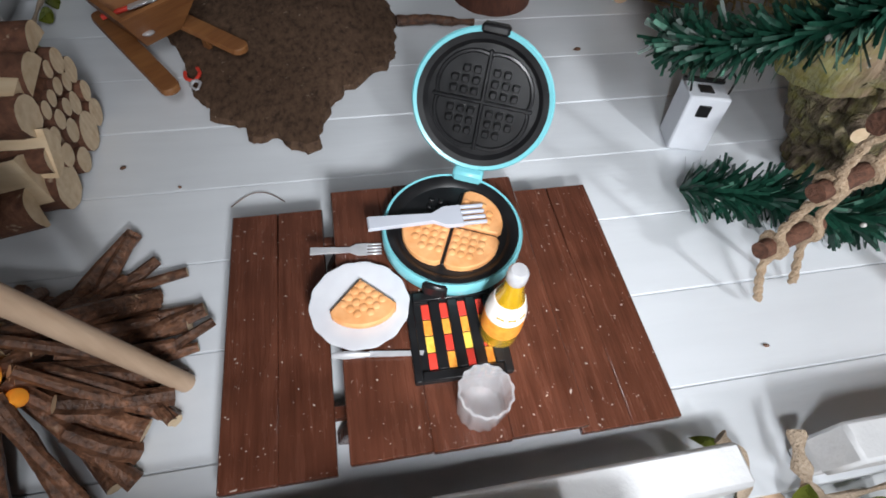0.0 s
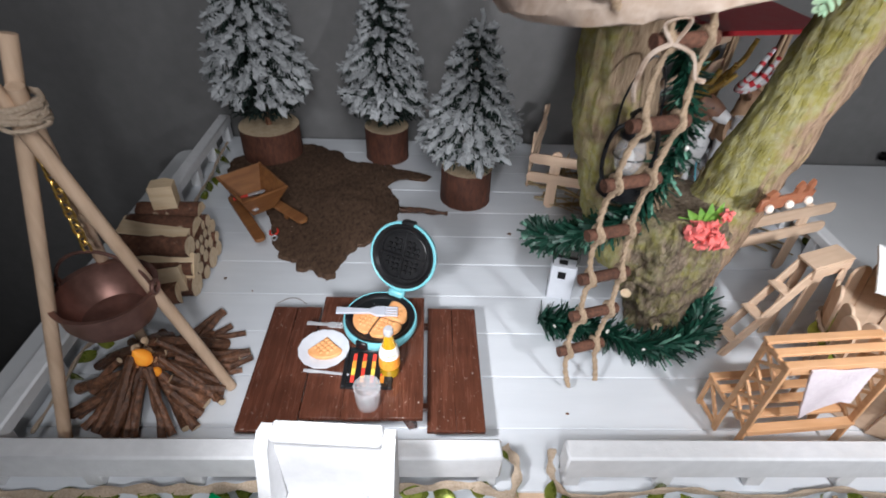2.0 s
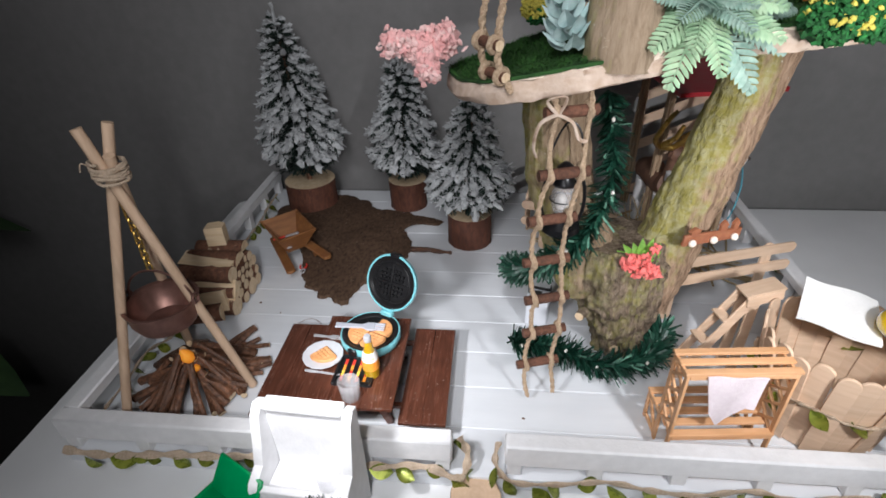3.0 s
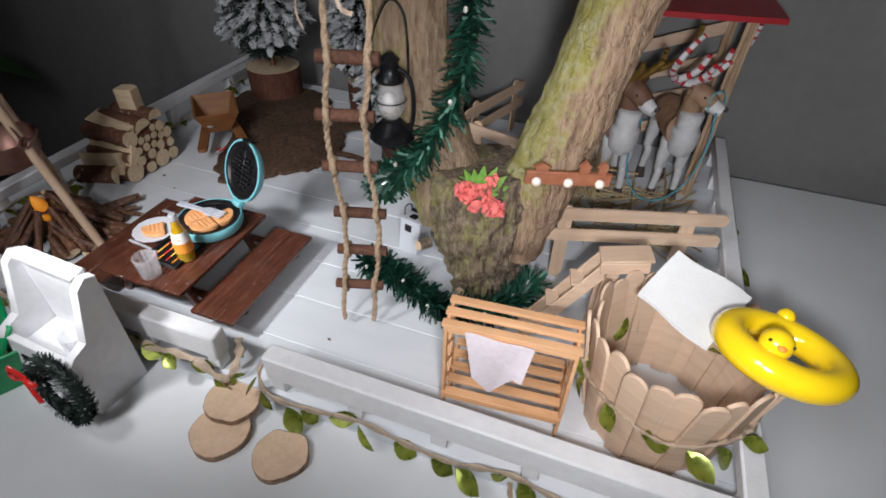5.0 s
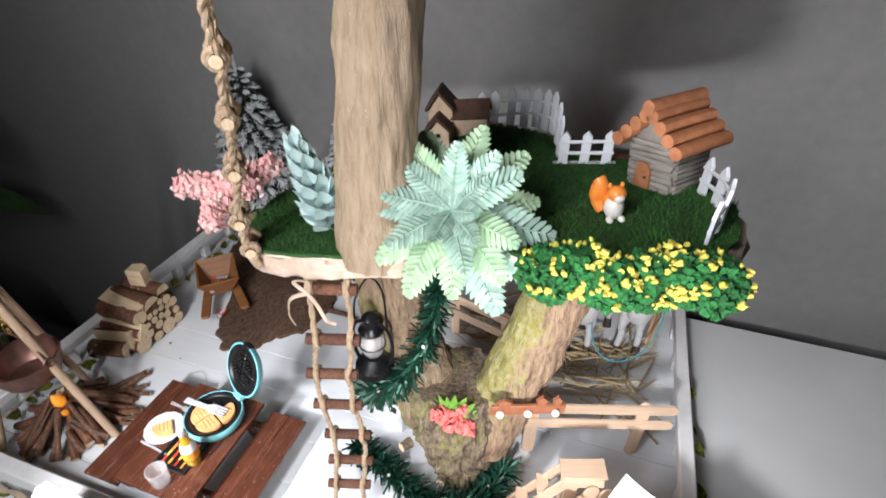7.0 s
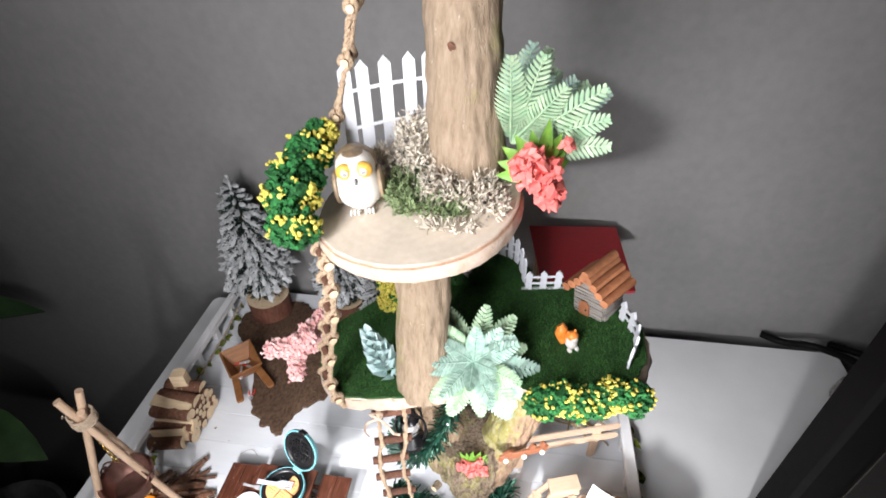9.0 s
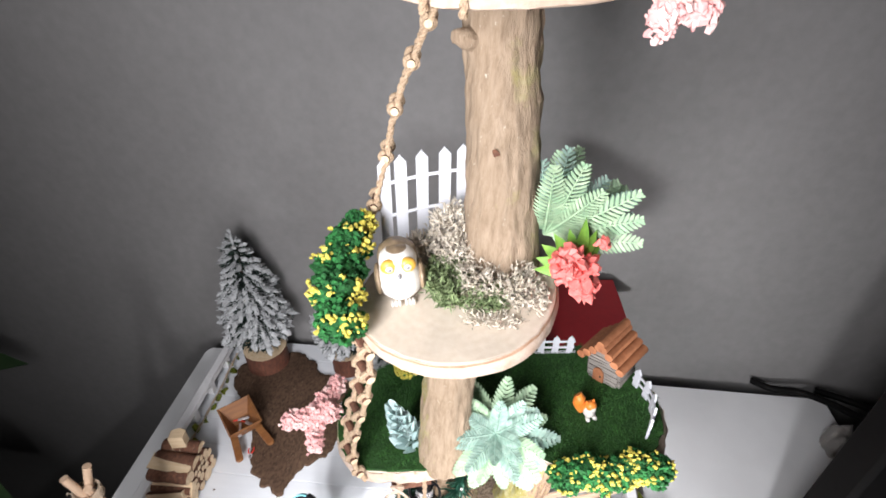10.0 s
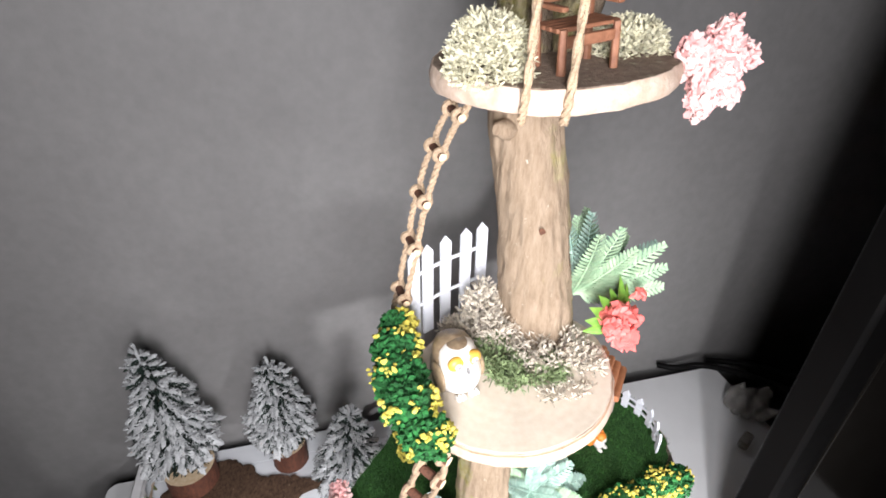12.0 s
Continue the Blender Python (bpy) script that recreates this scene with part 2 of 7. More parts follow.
SLABRIM = mat("peeled_slab_rim", (0.64, 0.52, 0.43), (0.48, 0.35, 0.26), scale=160, rough=0.7, bump=0.5, big=0.2, spots=(0.34, 0.23, 0.16), spot_scale=110, spot_at=0.66)
RINDBROWN = mat("brown_inner_rind", (0.28, 0.155, 0.09), (0.46, 0.29, 0.19), scale=220, rough=0.8, bump=0.4, big=0.3)
SPLIT = mat("split_birch", (0.78, 0.62, 0.42), (0.62, 0.45, 0.27), scale=220, rough=0.75, bump=0.3, stretch=(0.2, 1, 1), big=0.2, rand=0.1)
AQUA = mat("aqua_plastic", (0.22, 0.58, 0.64), (0.19, 0.53, 0.59), scale=80, rough=0.3, big=0.05)
BLACKPL = mat("black_plastic", (0.012, 0.012, 0.013), (0.008, 0.008, 0.009), scale=200, rough=0.35, big=0.1)
WAFFLE = mat("baked_waffle", (0.86, 0.44, 0.19), (0.76, 0.34, 0.12), scale=260, rough=0.55, bump=0.15, big=0.15)
GREYPL = mat("grey_white_plastic", (0.52, 0.54, 0.60), (0.48, 0.50, 0.56), scale=100, rough=0.35, big=0.05)
PLATEWHITE = mat("white_plate", (0.66, 0.67, 0.70), (0.6, 0.6, 0.64), scale=120, rough=0.4, big=0.05)
SILVER = mat("silver_metal", (0.78, 0.78, 0.80), (0.60, 0.60, 0.63), scale=200, rough=0.22, metal=0.45, big=0.1)
GLASS = mat("clear_plastic_glass", (0.97, 0.97, 0.99), (0.94, 0.94, 0.97), scale=300, rough=0.02, coat=1.0, trans=0.5, alpha=0.42, big=0, ior=1.35)
JUICE = mat("yellow_juice", (0.86, 0.55, 0.02), (0.78, 0.42, 0.01), scale=200, rough=0.08, big=0.1, coat=1.0, trans=0.5)
PAPERLABEL = mat("white_label", (0.85, 0.83, 0.8), (0.8, 0.75, 0.7), scale=300, rough=0.5, big=0.05)
ORANGEPRINT = mat("orange_print", (0.92, 0.27, 0.03), (0.92, 0.42, 0.06), scale=500, rough=0.5, big=0.1)
REDPRINT = mat("red_print", (0.75, 0.06, 0.04), (0.65, 0.05, 0.03), scale=300, rough=0.45, big=0.1)
YELLOWPRINT = mat("yellow_print", (0.95, 0.75, 0.12), (0.9, 0.45, 0.05), scale=400, rough=0.45, big=0.1)
PVC = mat("green_tinsel_needle", (0.022, 0.10, 0.062), (0.010, 0.045, 0.030), scale=500, rough=0.38, big=0.3, rand=0.5, island=True)
PVCLIGHT = mat("pale_glint_needle", (0.20, 0.40, 0.30), (0.12, 0.28, 0.2), scale=500, rough=0.2, big=0.2, rand=0.4, island=True)
FIRGREEN = mat("dark_fir_needle", (0.028, 0.05, 0.038), (0.014, 0.028, 0.022), scale=500, rough=0.7, big=0.3, rand=0.5, island=True)
FLOCK = mat("snow_flock", (0.60, 0.61, 0.62), (0.42, 0.44, 0.45), scale=600, rough=0.95, bump=0.4, big=0.2, rand=0.25, island=True)
TURF = mat("green_turf", (0.05, 0.16, 0.025), (0.02, 0.08, 0.015), scale=500, rough=0.8, big=0.3, rand=0.5, island=True)
TURFMAT = mat("turf_backing", (0.03, 0.10, 0.02), (0.015, 0.06, 0.012), scale=400, rough=0.9, bump=0.8, big=0.3)
HEDGEGREEN = mat("sponge_foliage", (0.028, 0.19, 0.042), (0.010, 0.09, 0.022), scale=500, rough=0.9, bump=0.6, big=0.3, rand=0.45, island=True)
HEDGEYELLOW = mat("yellow_blossom", (0.68, 0.60, 0.13), (0.56, 0.48, 0.06), scale=500, rough=0.85, big=0.2, rand=0.25, island=True)
PINK = mat("pale_pink_petals", (0.84, 0.48, 0.46), (0.80, 0.42, 0.41), scale=220, rough=0.9, big=0.15, rand=0.12, island=True)
PINKWHITE = mat("white_pink_petals", (0.86, 0.62, 0.59), (0.83, 0.53, 0.51), scale=300, rough=0.9, big=0.1, rand=0.1, island=True)
CORAL = mat("coral_petals", (0.93, 0.25, 0.22), (0.85, 0.16, 0.15), scale=350, rough=0.7, big=0.2, rand=0.25, island=True)
LEAFLIME = mat("lime_leaf", (0.22, 0.42, 0.06), (0.12, 0.28, 0.04), scale=300, rough=0.5, big=0.2, rand=0.35, island=True)
FERN = mat("pale_frosted_fern", (0.44, 0.58, 0.38), (0.26, 0.43, 0.26), scale=160, rough=0.6, big=0.2, rand=0.2, island=True)
FERNBLUE = mat("blue_grey_frond", (0.40, 0.54, 0.46), (0.23, 0.38, 0.31), scale=250, rough=0.65, big=0.2, rand=0.25, island=True)
SUCCULENT = mat("pale_mint_scale_leaf", (0.62, 0.76, 0.74), (0.45, 0.62, 0.62), scale=250, rough=0.6, big=0.2, rand=0.2, island=True)
LICHEN = mat("cream_reindeer_lichen", (0.72, 0.69, 0.52), (0.58, 0.55, 0.38), scale=400, rough=0.95, big=0.2, rand=0.25, island=True)
LICHENGREY = mat("grey_lichen", (0.76, 0.70, 0.60), (0.58, 0.51, 0.41), scale=400, rough=0.95, big=0.2, rand=0.3, island=True)
MOSS = mat("green_moss", (0.29, 0.37, 0.18), (0.18, 0.25, 0.11), scale=400, rough=0.95, big=0.25, rand=0.35, island=True)
BINDING = mat("pale_jute_binding", (0.68, 0.55, 0.42), (0.50, 0.37, 0.26), scale=900, rough=0.95, bump=0.9, bscale=1500, big=0.2)
JUTE = mat("jute_twine", (0.62, 0.47, 0.33), (0.42, 0.29, 0.18), scale=900, rough=0.95, bump=0.9, bscale=1500, big=0.2)
GARLANDLEAF = mat("satin_garland_leaf", (0.34, 0.38, 0.06), (0.13, 0.18, 0.02), scale=160, rough=0.27, big=0.35, rand=0.4, metal=0.45)
RUNGBARK = mat("ladder_rung_bark", (0.19, 0.085, 0.052), (0.085, 0.037, 0.023), scale=500, rough=0.85, bump=0.6, big=0.3, rand=0.25)
REDROOF = mat("red_painted_roof", (0.42, 0.022, 0.03), (0.36, 0.018, 0.025), scale=120, rough=0.45, bump=0.15, bscale=600, big=0.1)
COPPER = mat("copper_pot", (0.30, 0.165, 0.135), (0.20, 0.105, 0.085), scale=150, rough=0.42, metal=0.7, big=0.15)
FLAME = mat("glowing_flame_bulb", (1.0, 0.42, 0.05), (1.0, 0.30, 0.02), scale=200, rough=0.5, big=0.1, emit=0.9)
FOXORANGE = mat("orange_glaze", (0.85, 0.30, 0.06), (0.8, 0.22, 0.03), scale=200, rough=0.35, big=0.1)
CREAMGLAZE = mat("cream_glaze", (0.74, 0.72, 0.69), (0.68, 0.64, 0.58), scale=200, rough=0.35, big=0.08)
TOWEL = mat("white_felt_towel", (0.84, 0.84, 0.83), (0.80, 0.80, 0.79), scale=700, rough=0.95, bump=0.22, big=0.04)
PINKCLOTH = mat("pale_mauve_cloth", (0.80, 0.72, 0.75), (0.74, 0.65, 0.69), scale=350, rough=0.95, bump=0.4, big=0.08)
FLOAT = mat("yellow_glossy_float", (0.96, 0.66, 0.01), (0.93, 0.61, 0.01), scale=60, rough=0.16, big=0.04, coat=0.8)
GREENPL = mat("green_plastic", (0.0, 0.30, 0.095), (0.0, 0.25, 0.075), scale=120, rough=0.35, bump=0.1, big=0.15)
REDRIBBON = mat("red_ribbon", (0.75, 0.03, 0.02), (0.6, 0.02, 0.02), scale=200, rough=0.35, big=0.1)
STRAW = mat("dry_straw", (0.60, 0.47, 0.27), (0.40, 0.29, 0.15), scale=500, rough=0.8, big=0.2, rand=0.4, island=True)
REED = mat("brown_reed_post", (0.60, 0.44, 0.29), (0.38, 0.25, 0.15), scale=400, rough=0.85, bump=0.4, stretch=(1, 1, 0.1), big=0.2, rand=0.3)
DEERBROWN = mat("brown_figure_paint", (0.23, 0.12, 0.075), (0.12, 0.06, 0.04), scale=120, rough=0.6, bump=0.2, big=0.3)
DEERTAN = mat("tan_figure_paint", (0.42, 0.27, 0.16), (0.27, 0.15, 0.09), scale=120, rough=0.6, bump=0.2, big=0.3)
DEERWHITE = mat("white_figure_paint", (0.72, 0.72, 0.73), (0.58, 0.57, 0.57), scale=120, rough=0.6, bump=0.2, big=0.2)
HOOF = mat("dark_hoof_paint", (0.08, 0.055, 0.045), (0.04, 0.03, 0.025), scale=200, rough=0.6, big=0.2)
GOLD = mat("gold_paint", (0.62, 0.42, 0.12), (0.42, 0.26, 0.06), scale=200, rough=0.3, metal=0.85, big=0.2)
CANDYRED = mat("candy_red", (0.55, 0.03, 0.04), (0.45, 0.02, 0.03), scale=200, rough=0.5, big=0.1)
BLUECORD = mat("blue_cord", (0.12, 0.40, 0.50), (0.07, 0.28, 0.37), scale=500, rough=0.8, bump=0.5, big=0.2)
BROWNSIGN = mat("red_brown_cut_wood", (0.36, 0.14, 0.07), (0.26, 0.09, 0.045), scale=250, rough=0.6, bump=0.2, big=0.2)
BEAD = mat("cream_bead", (0.86, 0.78, 0.68), (0.8, 0.7, 0.6), scale=200, rough=0.5, big=0.05)
BLACKMETAL = mat("black_metal", (0.015, 0.016, 0.018), (0.008, 0.008, 0.01), scale=200, rough=0.3, big=0.1, metal=0.3)
PICKET = mat("white_picket_plastic", (0.70, 0.72, 0.77), (0.66, 0.68, 0.73), scale=150, rough=0.45, big=0.05)
HUTSTONE = mat("grey_bark_wall", (0.36, 0.33, 0.30), (0.2, 0.18, 0.16), scale=250, rough=0.9, bump=0.8, stretch=(0.3, 0.3, 1), big=0.3, rand=0.3)
TERRACOTTA = mat("terracotta_roof_log", (0.45, 0.185, 0.085), (0.33, 0.125, 0.055), scale=250, rough=0.75, bump=0.3, big=0.2, rand=0.15)
BROWNROOF = mat("dark_brown_roof", (0.13, 0.07, 0.045), (0.08, 0.04, 0.028), scale=250, rough=0.8, bump=0.3, big=0.2)
CREAMWALL = mat("cream_house_wall", (0.80, 0.62, 0.45), (0.7, 0.51, 0.35), scale=250, rough=0.8, bump=0.2, big=0.15)
OWLBROWN = mat("owl_brown_glaze", (0.36, 0.27, 0.17), (0.20, 0.14, 0.09), scale=300, rough=0.35, big=0.3)
OWLGOLD = mat("owl_ochre_glaze", (0.75, 0.45, 0.08), (0.65, 0.36, 0.06), scale=300, rough=0.35, big=0.2)
TOTEWOOD = mat("honey_brown_wood", (0.33, 0.145, 0.05), (0.22, 0.085, 0.03), scale=260, rough=0.5, bump=0.2, stretch=(1, 0.2, 1), big=0.25, rand=0.15)
SCREENBLACK = mat("black_screen", (0.010, 0.009, 0.008), (0.008, 0.007, 0.006), scale=30, rough=0.14, big=0.05, spec=0.25)
BEZEL = mat("black_bezel", (0.005, 0.0045, 0.0045), (0.004, 0.004, 0.004), scale=100, rough=0.5, big=0.1, spec=0.08)
CRYSTAL = mat("smoky_crystal", (0.80, 0.78, 0.75), (0.6, 0.57, 0.54), scale=90, rough=0.15, trans=0.75, big=0.15)
PLANTLEAF = mat("dark_house_leaf", (0.05, 0.11, 0.035), (0.025, 0.06, 0.02), scale=40, rough=0.4, big=0.2)
POTGREY = mat("grey_flower_pot", (0.2, 0.2, 0.2), (0.15, 0.15, 0.15), scale=60, rough=0.7, big=0.1)
SOIL = mat("brown_bark_top", (0.34, 0.26, 0.20), (0.22, 0.155, 0.115), scale=240, rough=0.95, bump=0.8, big=0.3, spots=(0.42, 0.38, 0.28), spot_scale=150, spot_at=0.62)
BROWNCHAIR = mat("brown_chair_wood", (0.30, 0.135, 0.075), (0.2, 0.08, 0.042), scale=260, rough=0.6, bump=0.3, big=0.25)
GREYSTONE = mat("grey_figure_stone", (0.32, 0.32, 0.33), (0.22, 0.22, 0.23), scale=300, rough=0.7, big=0.2)


# ---- mesh tools ----
class Geo:
    """Points and faces of one mesh, with a material slot for each face."""

    def __init__(self):
        self.v, self.f, self.m = [], [], []

    def add(self, verts, faces, slot=0):
        k = len(self.v)
        self.v.extend((float(p[0]), float(p[1]), float(p[2])) for p in verts)
        self.f.extend(tuple(i + k for i in f) for f in faces)
        self.m.extend([slot] * len(faces))
        return self

    def box(self, c, s, rot=None, bevel=0.0, slot=0):
        """A box with chamfered edges. rot: a pose whose turn is used."""
        h = [d / 2 for d in s]
        b = min(bevel, min(h) * 0.9)
        vs, index = [], {}
        for sx in (-1, 1):
            for sy in (-1, 1):
                for sz in (-1, 1):
                    sg = (sx, sy, sz)
                    if b <= 0:
                        for a in range(3):
                            index[sg, a] = len(vs)
                        vs.append(Vector([sg[i] * h[i] for i in range(3)]))
                        continue
                    for a in range(3):
                        index[sg, a] = len(vs)
                        vs.append(Vector([sg[i] * (h[i] if i == a else h[i] - b) for i in range(3)]))
        fs = []
        for a in range(3):
            u, w = (a + 1) % 3, (a + 2) % 3
            for s1 in (-1, 1):
                q = []
                for su, sw in ((-1, -1), (1, -1), (1, 1), (-1, 1)):
                    sg = [0, 0, 0]
                    sg[a], sg[u], sg[w] = s1, su, sw
                    q.append(index[tuple(sg), a])
                fs.append(q if s1 > 0 else q[::-1])
        if b > 0:
            for a in range(3):
                u, w = (a + 1) % 3, (a + 2) % 3
                for su in (-1, 1):
                    for sw in (-1, 1):
                        lo, hi = [0, 0, 0], [0, 0, 0]
                        lo[a], hi[a] = -1, 1
                        lo[u] = hi[u] = su
                        lo[w] = hi[w] = sw
                        lo, hi = tuple(lo), tuple(hi)
                        q = [index[lo, u], index[hi, u], index[hi, w], index[lo, w]]
                        fs.append(q if su * sw < 0 else q[::-1])
            for sx in (-1, 1):
                for sy in (-1, 1):
                    for sz in (-1, 1):
                        sg = (sx, sy, sz)
                        q = [index[sg, 0], index[sg, 1], index[sg, 2]]
                        fs.append(q if sx * sy * sz > 0 else q[::-1])
        r = rot.to_3x3() if rot else Matrix.Identity(3)
        return self.add([Vector(c) + r @ p for p in vs], fs, slot)

    def tube(self, pts, radii, seg=8, caps=True, slot=0, cap_slot=None, closed=False, flat=1.0, rough=0.0, rscale=60.0, twist=0.0, grain=0.0):
        """A swept round bar along pts. radii: one number or one for each point. rough: how far noise moves the skin."""
        pts = [Vector(p) for p in pts]
        n = len(pts)
        rad = [radii] * n if isinstance(radii, (int, float)) else list(radii)
        vs, fs = [], []
        t0 = (pts[1] - pts[0]).normalized()
        side = t0.orthogonal().normalized()
        for i, p in enumerate(pts):
            if closed:
                t = (pts[(i + 1) % n] - pts[i - 1]).normalized()
            else:
                t = (pts[min(i + 1, n - 1)] - pts[max(i - 1, 0)]).normalized()
            side = (side - t * side.dot(t)).normalized()
            up = t.cross(side)
            for k in range(seg):
                a = 2 * math.pi * k / seg + twist * i
                d = side * math.cos(a) + up * (math.sin(a) * flat)
                q = p + d * rad[i]
                if rough:
                    q = q + d * (noise.noise(q * rscale) * rough + noise.noise(q * rscale * 2.7) * rough * 0.5)
                if grain:
                    q = q + d * (noise.noise(Vector((q.x * 230, q.y * 230, q.z * 42))) * grain + noise.noise(Vector((q.x * 560, q.y * 560, q.z * 130))) * grain * 0.45)
                vs.append(q)
        rings = n if closed else n - 1
        for i in range(rings):
            j = (i + 1) % n
            for k in range(seg):
                l = (k + 1) % seg
                fs.append((i * seg + k, i * seg + l, j * seg + l, j * seg + k))
        self.add(vs, fs, slot)
        if caps and not closed:
            base = len(self.v) - len(vs)
            self.f.append(tuple(base + k for k in range(seg))[::-1])
            self.f.append(tuple(base + (n - 1) * seg + k for k in range(seg)))
            self.m.extend([slot if cap_slot is None else cap_slot] * 2)
        return self

    def lathe(self, profile, seg=24, at=None, slot=0, wave=None, slots=None, caps=(True, True)):
        """Turned round z. profile: (radius, height) pairs; wave(angle): a factor on the radius; slots: one for each band."""
        at = at or Matrix()
        vs, fs = [], []
        for r, z in profile:
            for k in range(seg):
                a = 2 * math.pi * k / seg
                w = wave(a) if wave else 1.0
                vs.append(at @ Vector((r * w * math.cos(a), r * w * math.sin(a), z)))
        base = len(self.v)
        self.add(vs, [])
        for i in range(len(profile) - 1):
            for k in range(seg):
                l = (k + 1) % seg
                self.f.append((base + i * seg + k, base + i * seg + l, base + (i + 1) * seg + l, base + (i + 1) * seg + k))
                self.m.append(slots[i] if slots else slot)
        for i, flip in ((0, True), (len(profile) - 1, False)):
            if profile[i][0] > 1e-6 and caps[0 if flip else 1]:
                q = tuple(base + i * seg + k for k in range(seg))
                self.f.append(q[::-1] if flip else q)
                self.m.append((slots[0] if flip else slots[-1]) if slots else slot)
        return self

    def ball(self, c, r, seg=12, rings=8, turn=None, slot=0, lump=0.0, lscale=60.0):
        """An ellipsoid, lumpy where asked."""
        r = (r, r, r) if isinstance(r, (int, float)) else r
        m3 = turn.to_3x3() if turn else Matrix.Identity(3)
        c = Vector(c)
        vs, fs = [], []
        for i in range(rings + 1):
            p = math.pi * i / rings
            for k in range(seg if 0 < i < rings else 1):
                a = 2 * math.pi * k / seg
                d = Vector((math.sin(p) * math.cos(a) * r[0], math.sin(p) * math.sin(a) * r[1], math.cos(p) * r[2]))
                q = c + m3 @ d
                if lump:
                    q = q + (m3 @ d) * (noise.noise(q * lscale) * lump)
                vs.append(q)
        row = lambda i, k: 0 if i == 0 else (len(vs) - 1 if i == rings else 1 + (i - 1) * seg + k % seg)
        for i in range(rings):
            for k in range(seg):
                q = [row(i, k), row(i + 1, k), row(i + 1, k + 1), row(i, k + 1)]
                q = [x for n, x in enumerate(q) if x not in q[:n]]
                if len(q) > 2:
                    fs.append(q)
        return self.add(vs, fs, slot)

    def prism(self, outline, z0, z1, at=None, slot=0, bevel=0.0, side_slot=None):
        """An outline in the plane, raised from z0 to z1, its upper edge softened by bevel."""
        at = at or Matrix()
        n = len(outline)
        cx, cy = sum(p[0] for p in outline) / n, sum(p[1] for p in outline) / n
        levels = [(z0, 0.0), (z1 - bevel, 0.0)] + ([(z1, bevel)] if bevel else [])
        vs = []
        for z, inset in levels:
            for x, y in outline:
                d = math.hypot(x - cx, y - cy) or 1
                k = 1 - inset / d
                vs.append(at @ Vector((cx + (x - cx) * k, cy + (y - cy) * k, z)))
        base = len(self.v)
        self.add(vs, [])
        side = slot if side_slot is None else side_slot
        for i in range(len(levels) - 1):
            for k in range(n):
                l = (k + 1) % n
                self.f.append((base + i * n + k, base + i * n + l, base + (i + 1) * n + l, base + (i + 1) * n + k))
                self.m.append(side)
        self.f.append(tuple(base + k for k in range(n))[::-1])
        self.f.append(tuple(base + (len(levels) - 1) * n + k for k in range(n)))
        self.m.extend([side, slot])
        return self

    def blade(self, p, d, length, width, bend=0.0, normal=None, seg=3, slot=0, shape=None, fold=0.0):
        """A thin leaf from p along d, as wide as shape(u) says, that droops by bend."""
        p, d = Vector(p), Vector(d).normalized()
        nrm = Vector(normal) if normal is not None else Vector((0, 0, 1))
        side = d.cross(nrm)
        side = side.normalized() if side.length > 1e-5 else d.orthogonal().normalized()
        up = side.cross(d)
        shape = shape or (lambda u: math.sin(math.pi * min(1, 0.15 + 0.85 * u)))
        vs = []
        for i in range(seg + 1):
            u = i / seg
            q = p + d * (length * u) - up * (bend * length * u * u)
            w = width * 0.5 * shape(u)
            if fold:
                vs += [q - side * w + up * (w * fold), q, q + side * w + up * (w * fold)]
            else:
                vs += [q - side * w, q + side * w]
        k = 3 if fold else 2
        fs = []
        for i in range(seg):
            for j in range(k - 1):
                fs.append((i * k + j, i * k + j + 1, (i + 1) * k + j + 1, (i + 1) * k + j))
        return self.add(vs, fs, slot)


def smooth_path(pts, steps=6):
    """A rounded curve through pts."""
    pts = [Vector(p) for p in pts]
    out = []
    for i in range(len(pts) - 1):
        a, b, c, d = pts[max(i - 1, 0)], pts[i], pts[i + 1], pts[min(i + 2, len(pts) - 1)]
        for s in range(steps):
            t = s / steps
            out.append(0.5 * ((2 * b) + (c - a) * t + (2 * a - 5 * b + 4 * c - d) * t * t + (3 * b - a - 3 * c + d) * t ** 3))
    return out + [pts[-1]]


def mesh_of(name, geo, mats):
    me = bpy.data.meshes.new(name)
    me.from_pydata(geo.v, [], geo.f)
    for m in mats if isinstance(mats, (list, tuple)) else [mats]:
        me.materials.append(m)
    me.polygons.foreach_set("material_index", geo.m)
    me.polygons.foreach_set("use_smooth", [True] * len(geo.f))
    me.update()
    me.set_sharp_from_angle(angle=radians(38))
    return me


def part(name, geo, mats, parent, label="", at=None):
    """ONE mesh under a thing or a part."""
    ob = new(name, geo if isinstance(geo, bpy.types.Mesh) else mesh_of(name, geo, mats))
    ob.parent = parent
    if at is not None:
        ob.matrix_basis = at
    return tagged(ob, label)


def thing(name, at, label, category, group="", kind=""):
    """An Empty at a thing's base, the parent of its parts."""
    ob = new(name)
    ob.empty_display_size = 0.01
    ob.matrix_basis = at if isinstance(at, Matrix) else pose(*at)
    return tagged(ob, label, category, group, kind)


def solid(name, geo, mats, at, label, category, group="", kind=""):
    """A thing of one mesh."""
    ob = new(name, mesh_of(name, geo, mats))
    ob.matrix_basis = at if isinstance(at, Matrix) else pose(*at)
    return tagged(ob, label, category, group, kind)


def ring_outline(r, n=40, uneven=0.06, seed=0.0, ry=None):
    ry = ry or r
    out = []
    for k in range(n):
        a = 2 * math.pi * k / n
        w = 1 + uneven * noise.noise(Vector((math.cos(a) * 1.3 + seed, math.sin(a) * 1.3, seed))) * 2 + uneven * 0.4 * noise.noise(Vector((math.cos(a) * 5 + seed, math.sin(a) * 5, seed)))
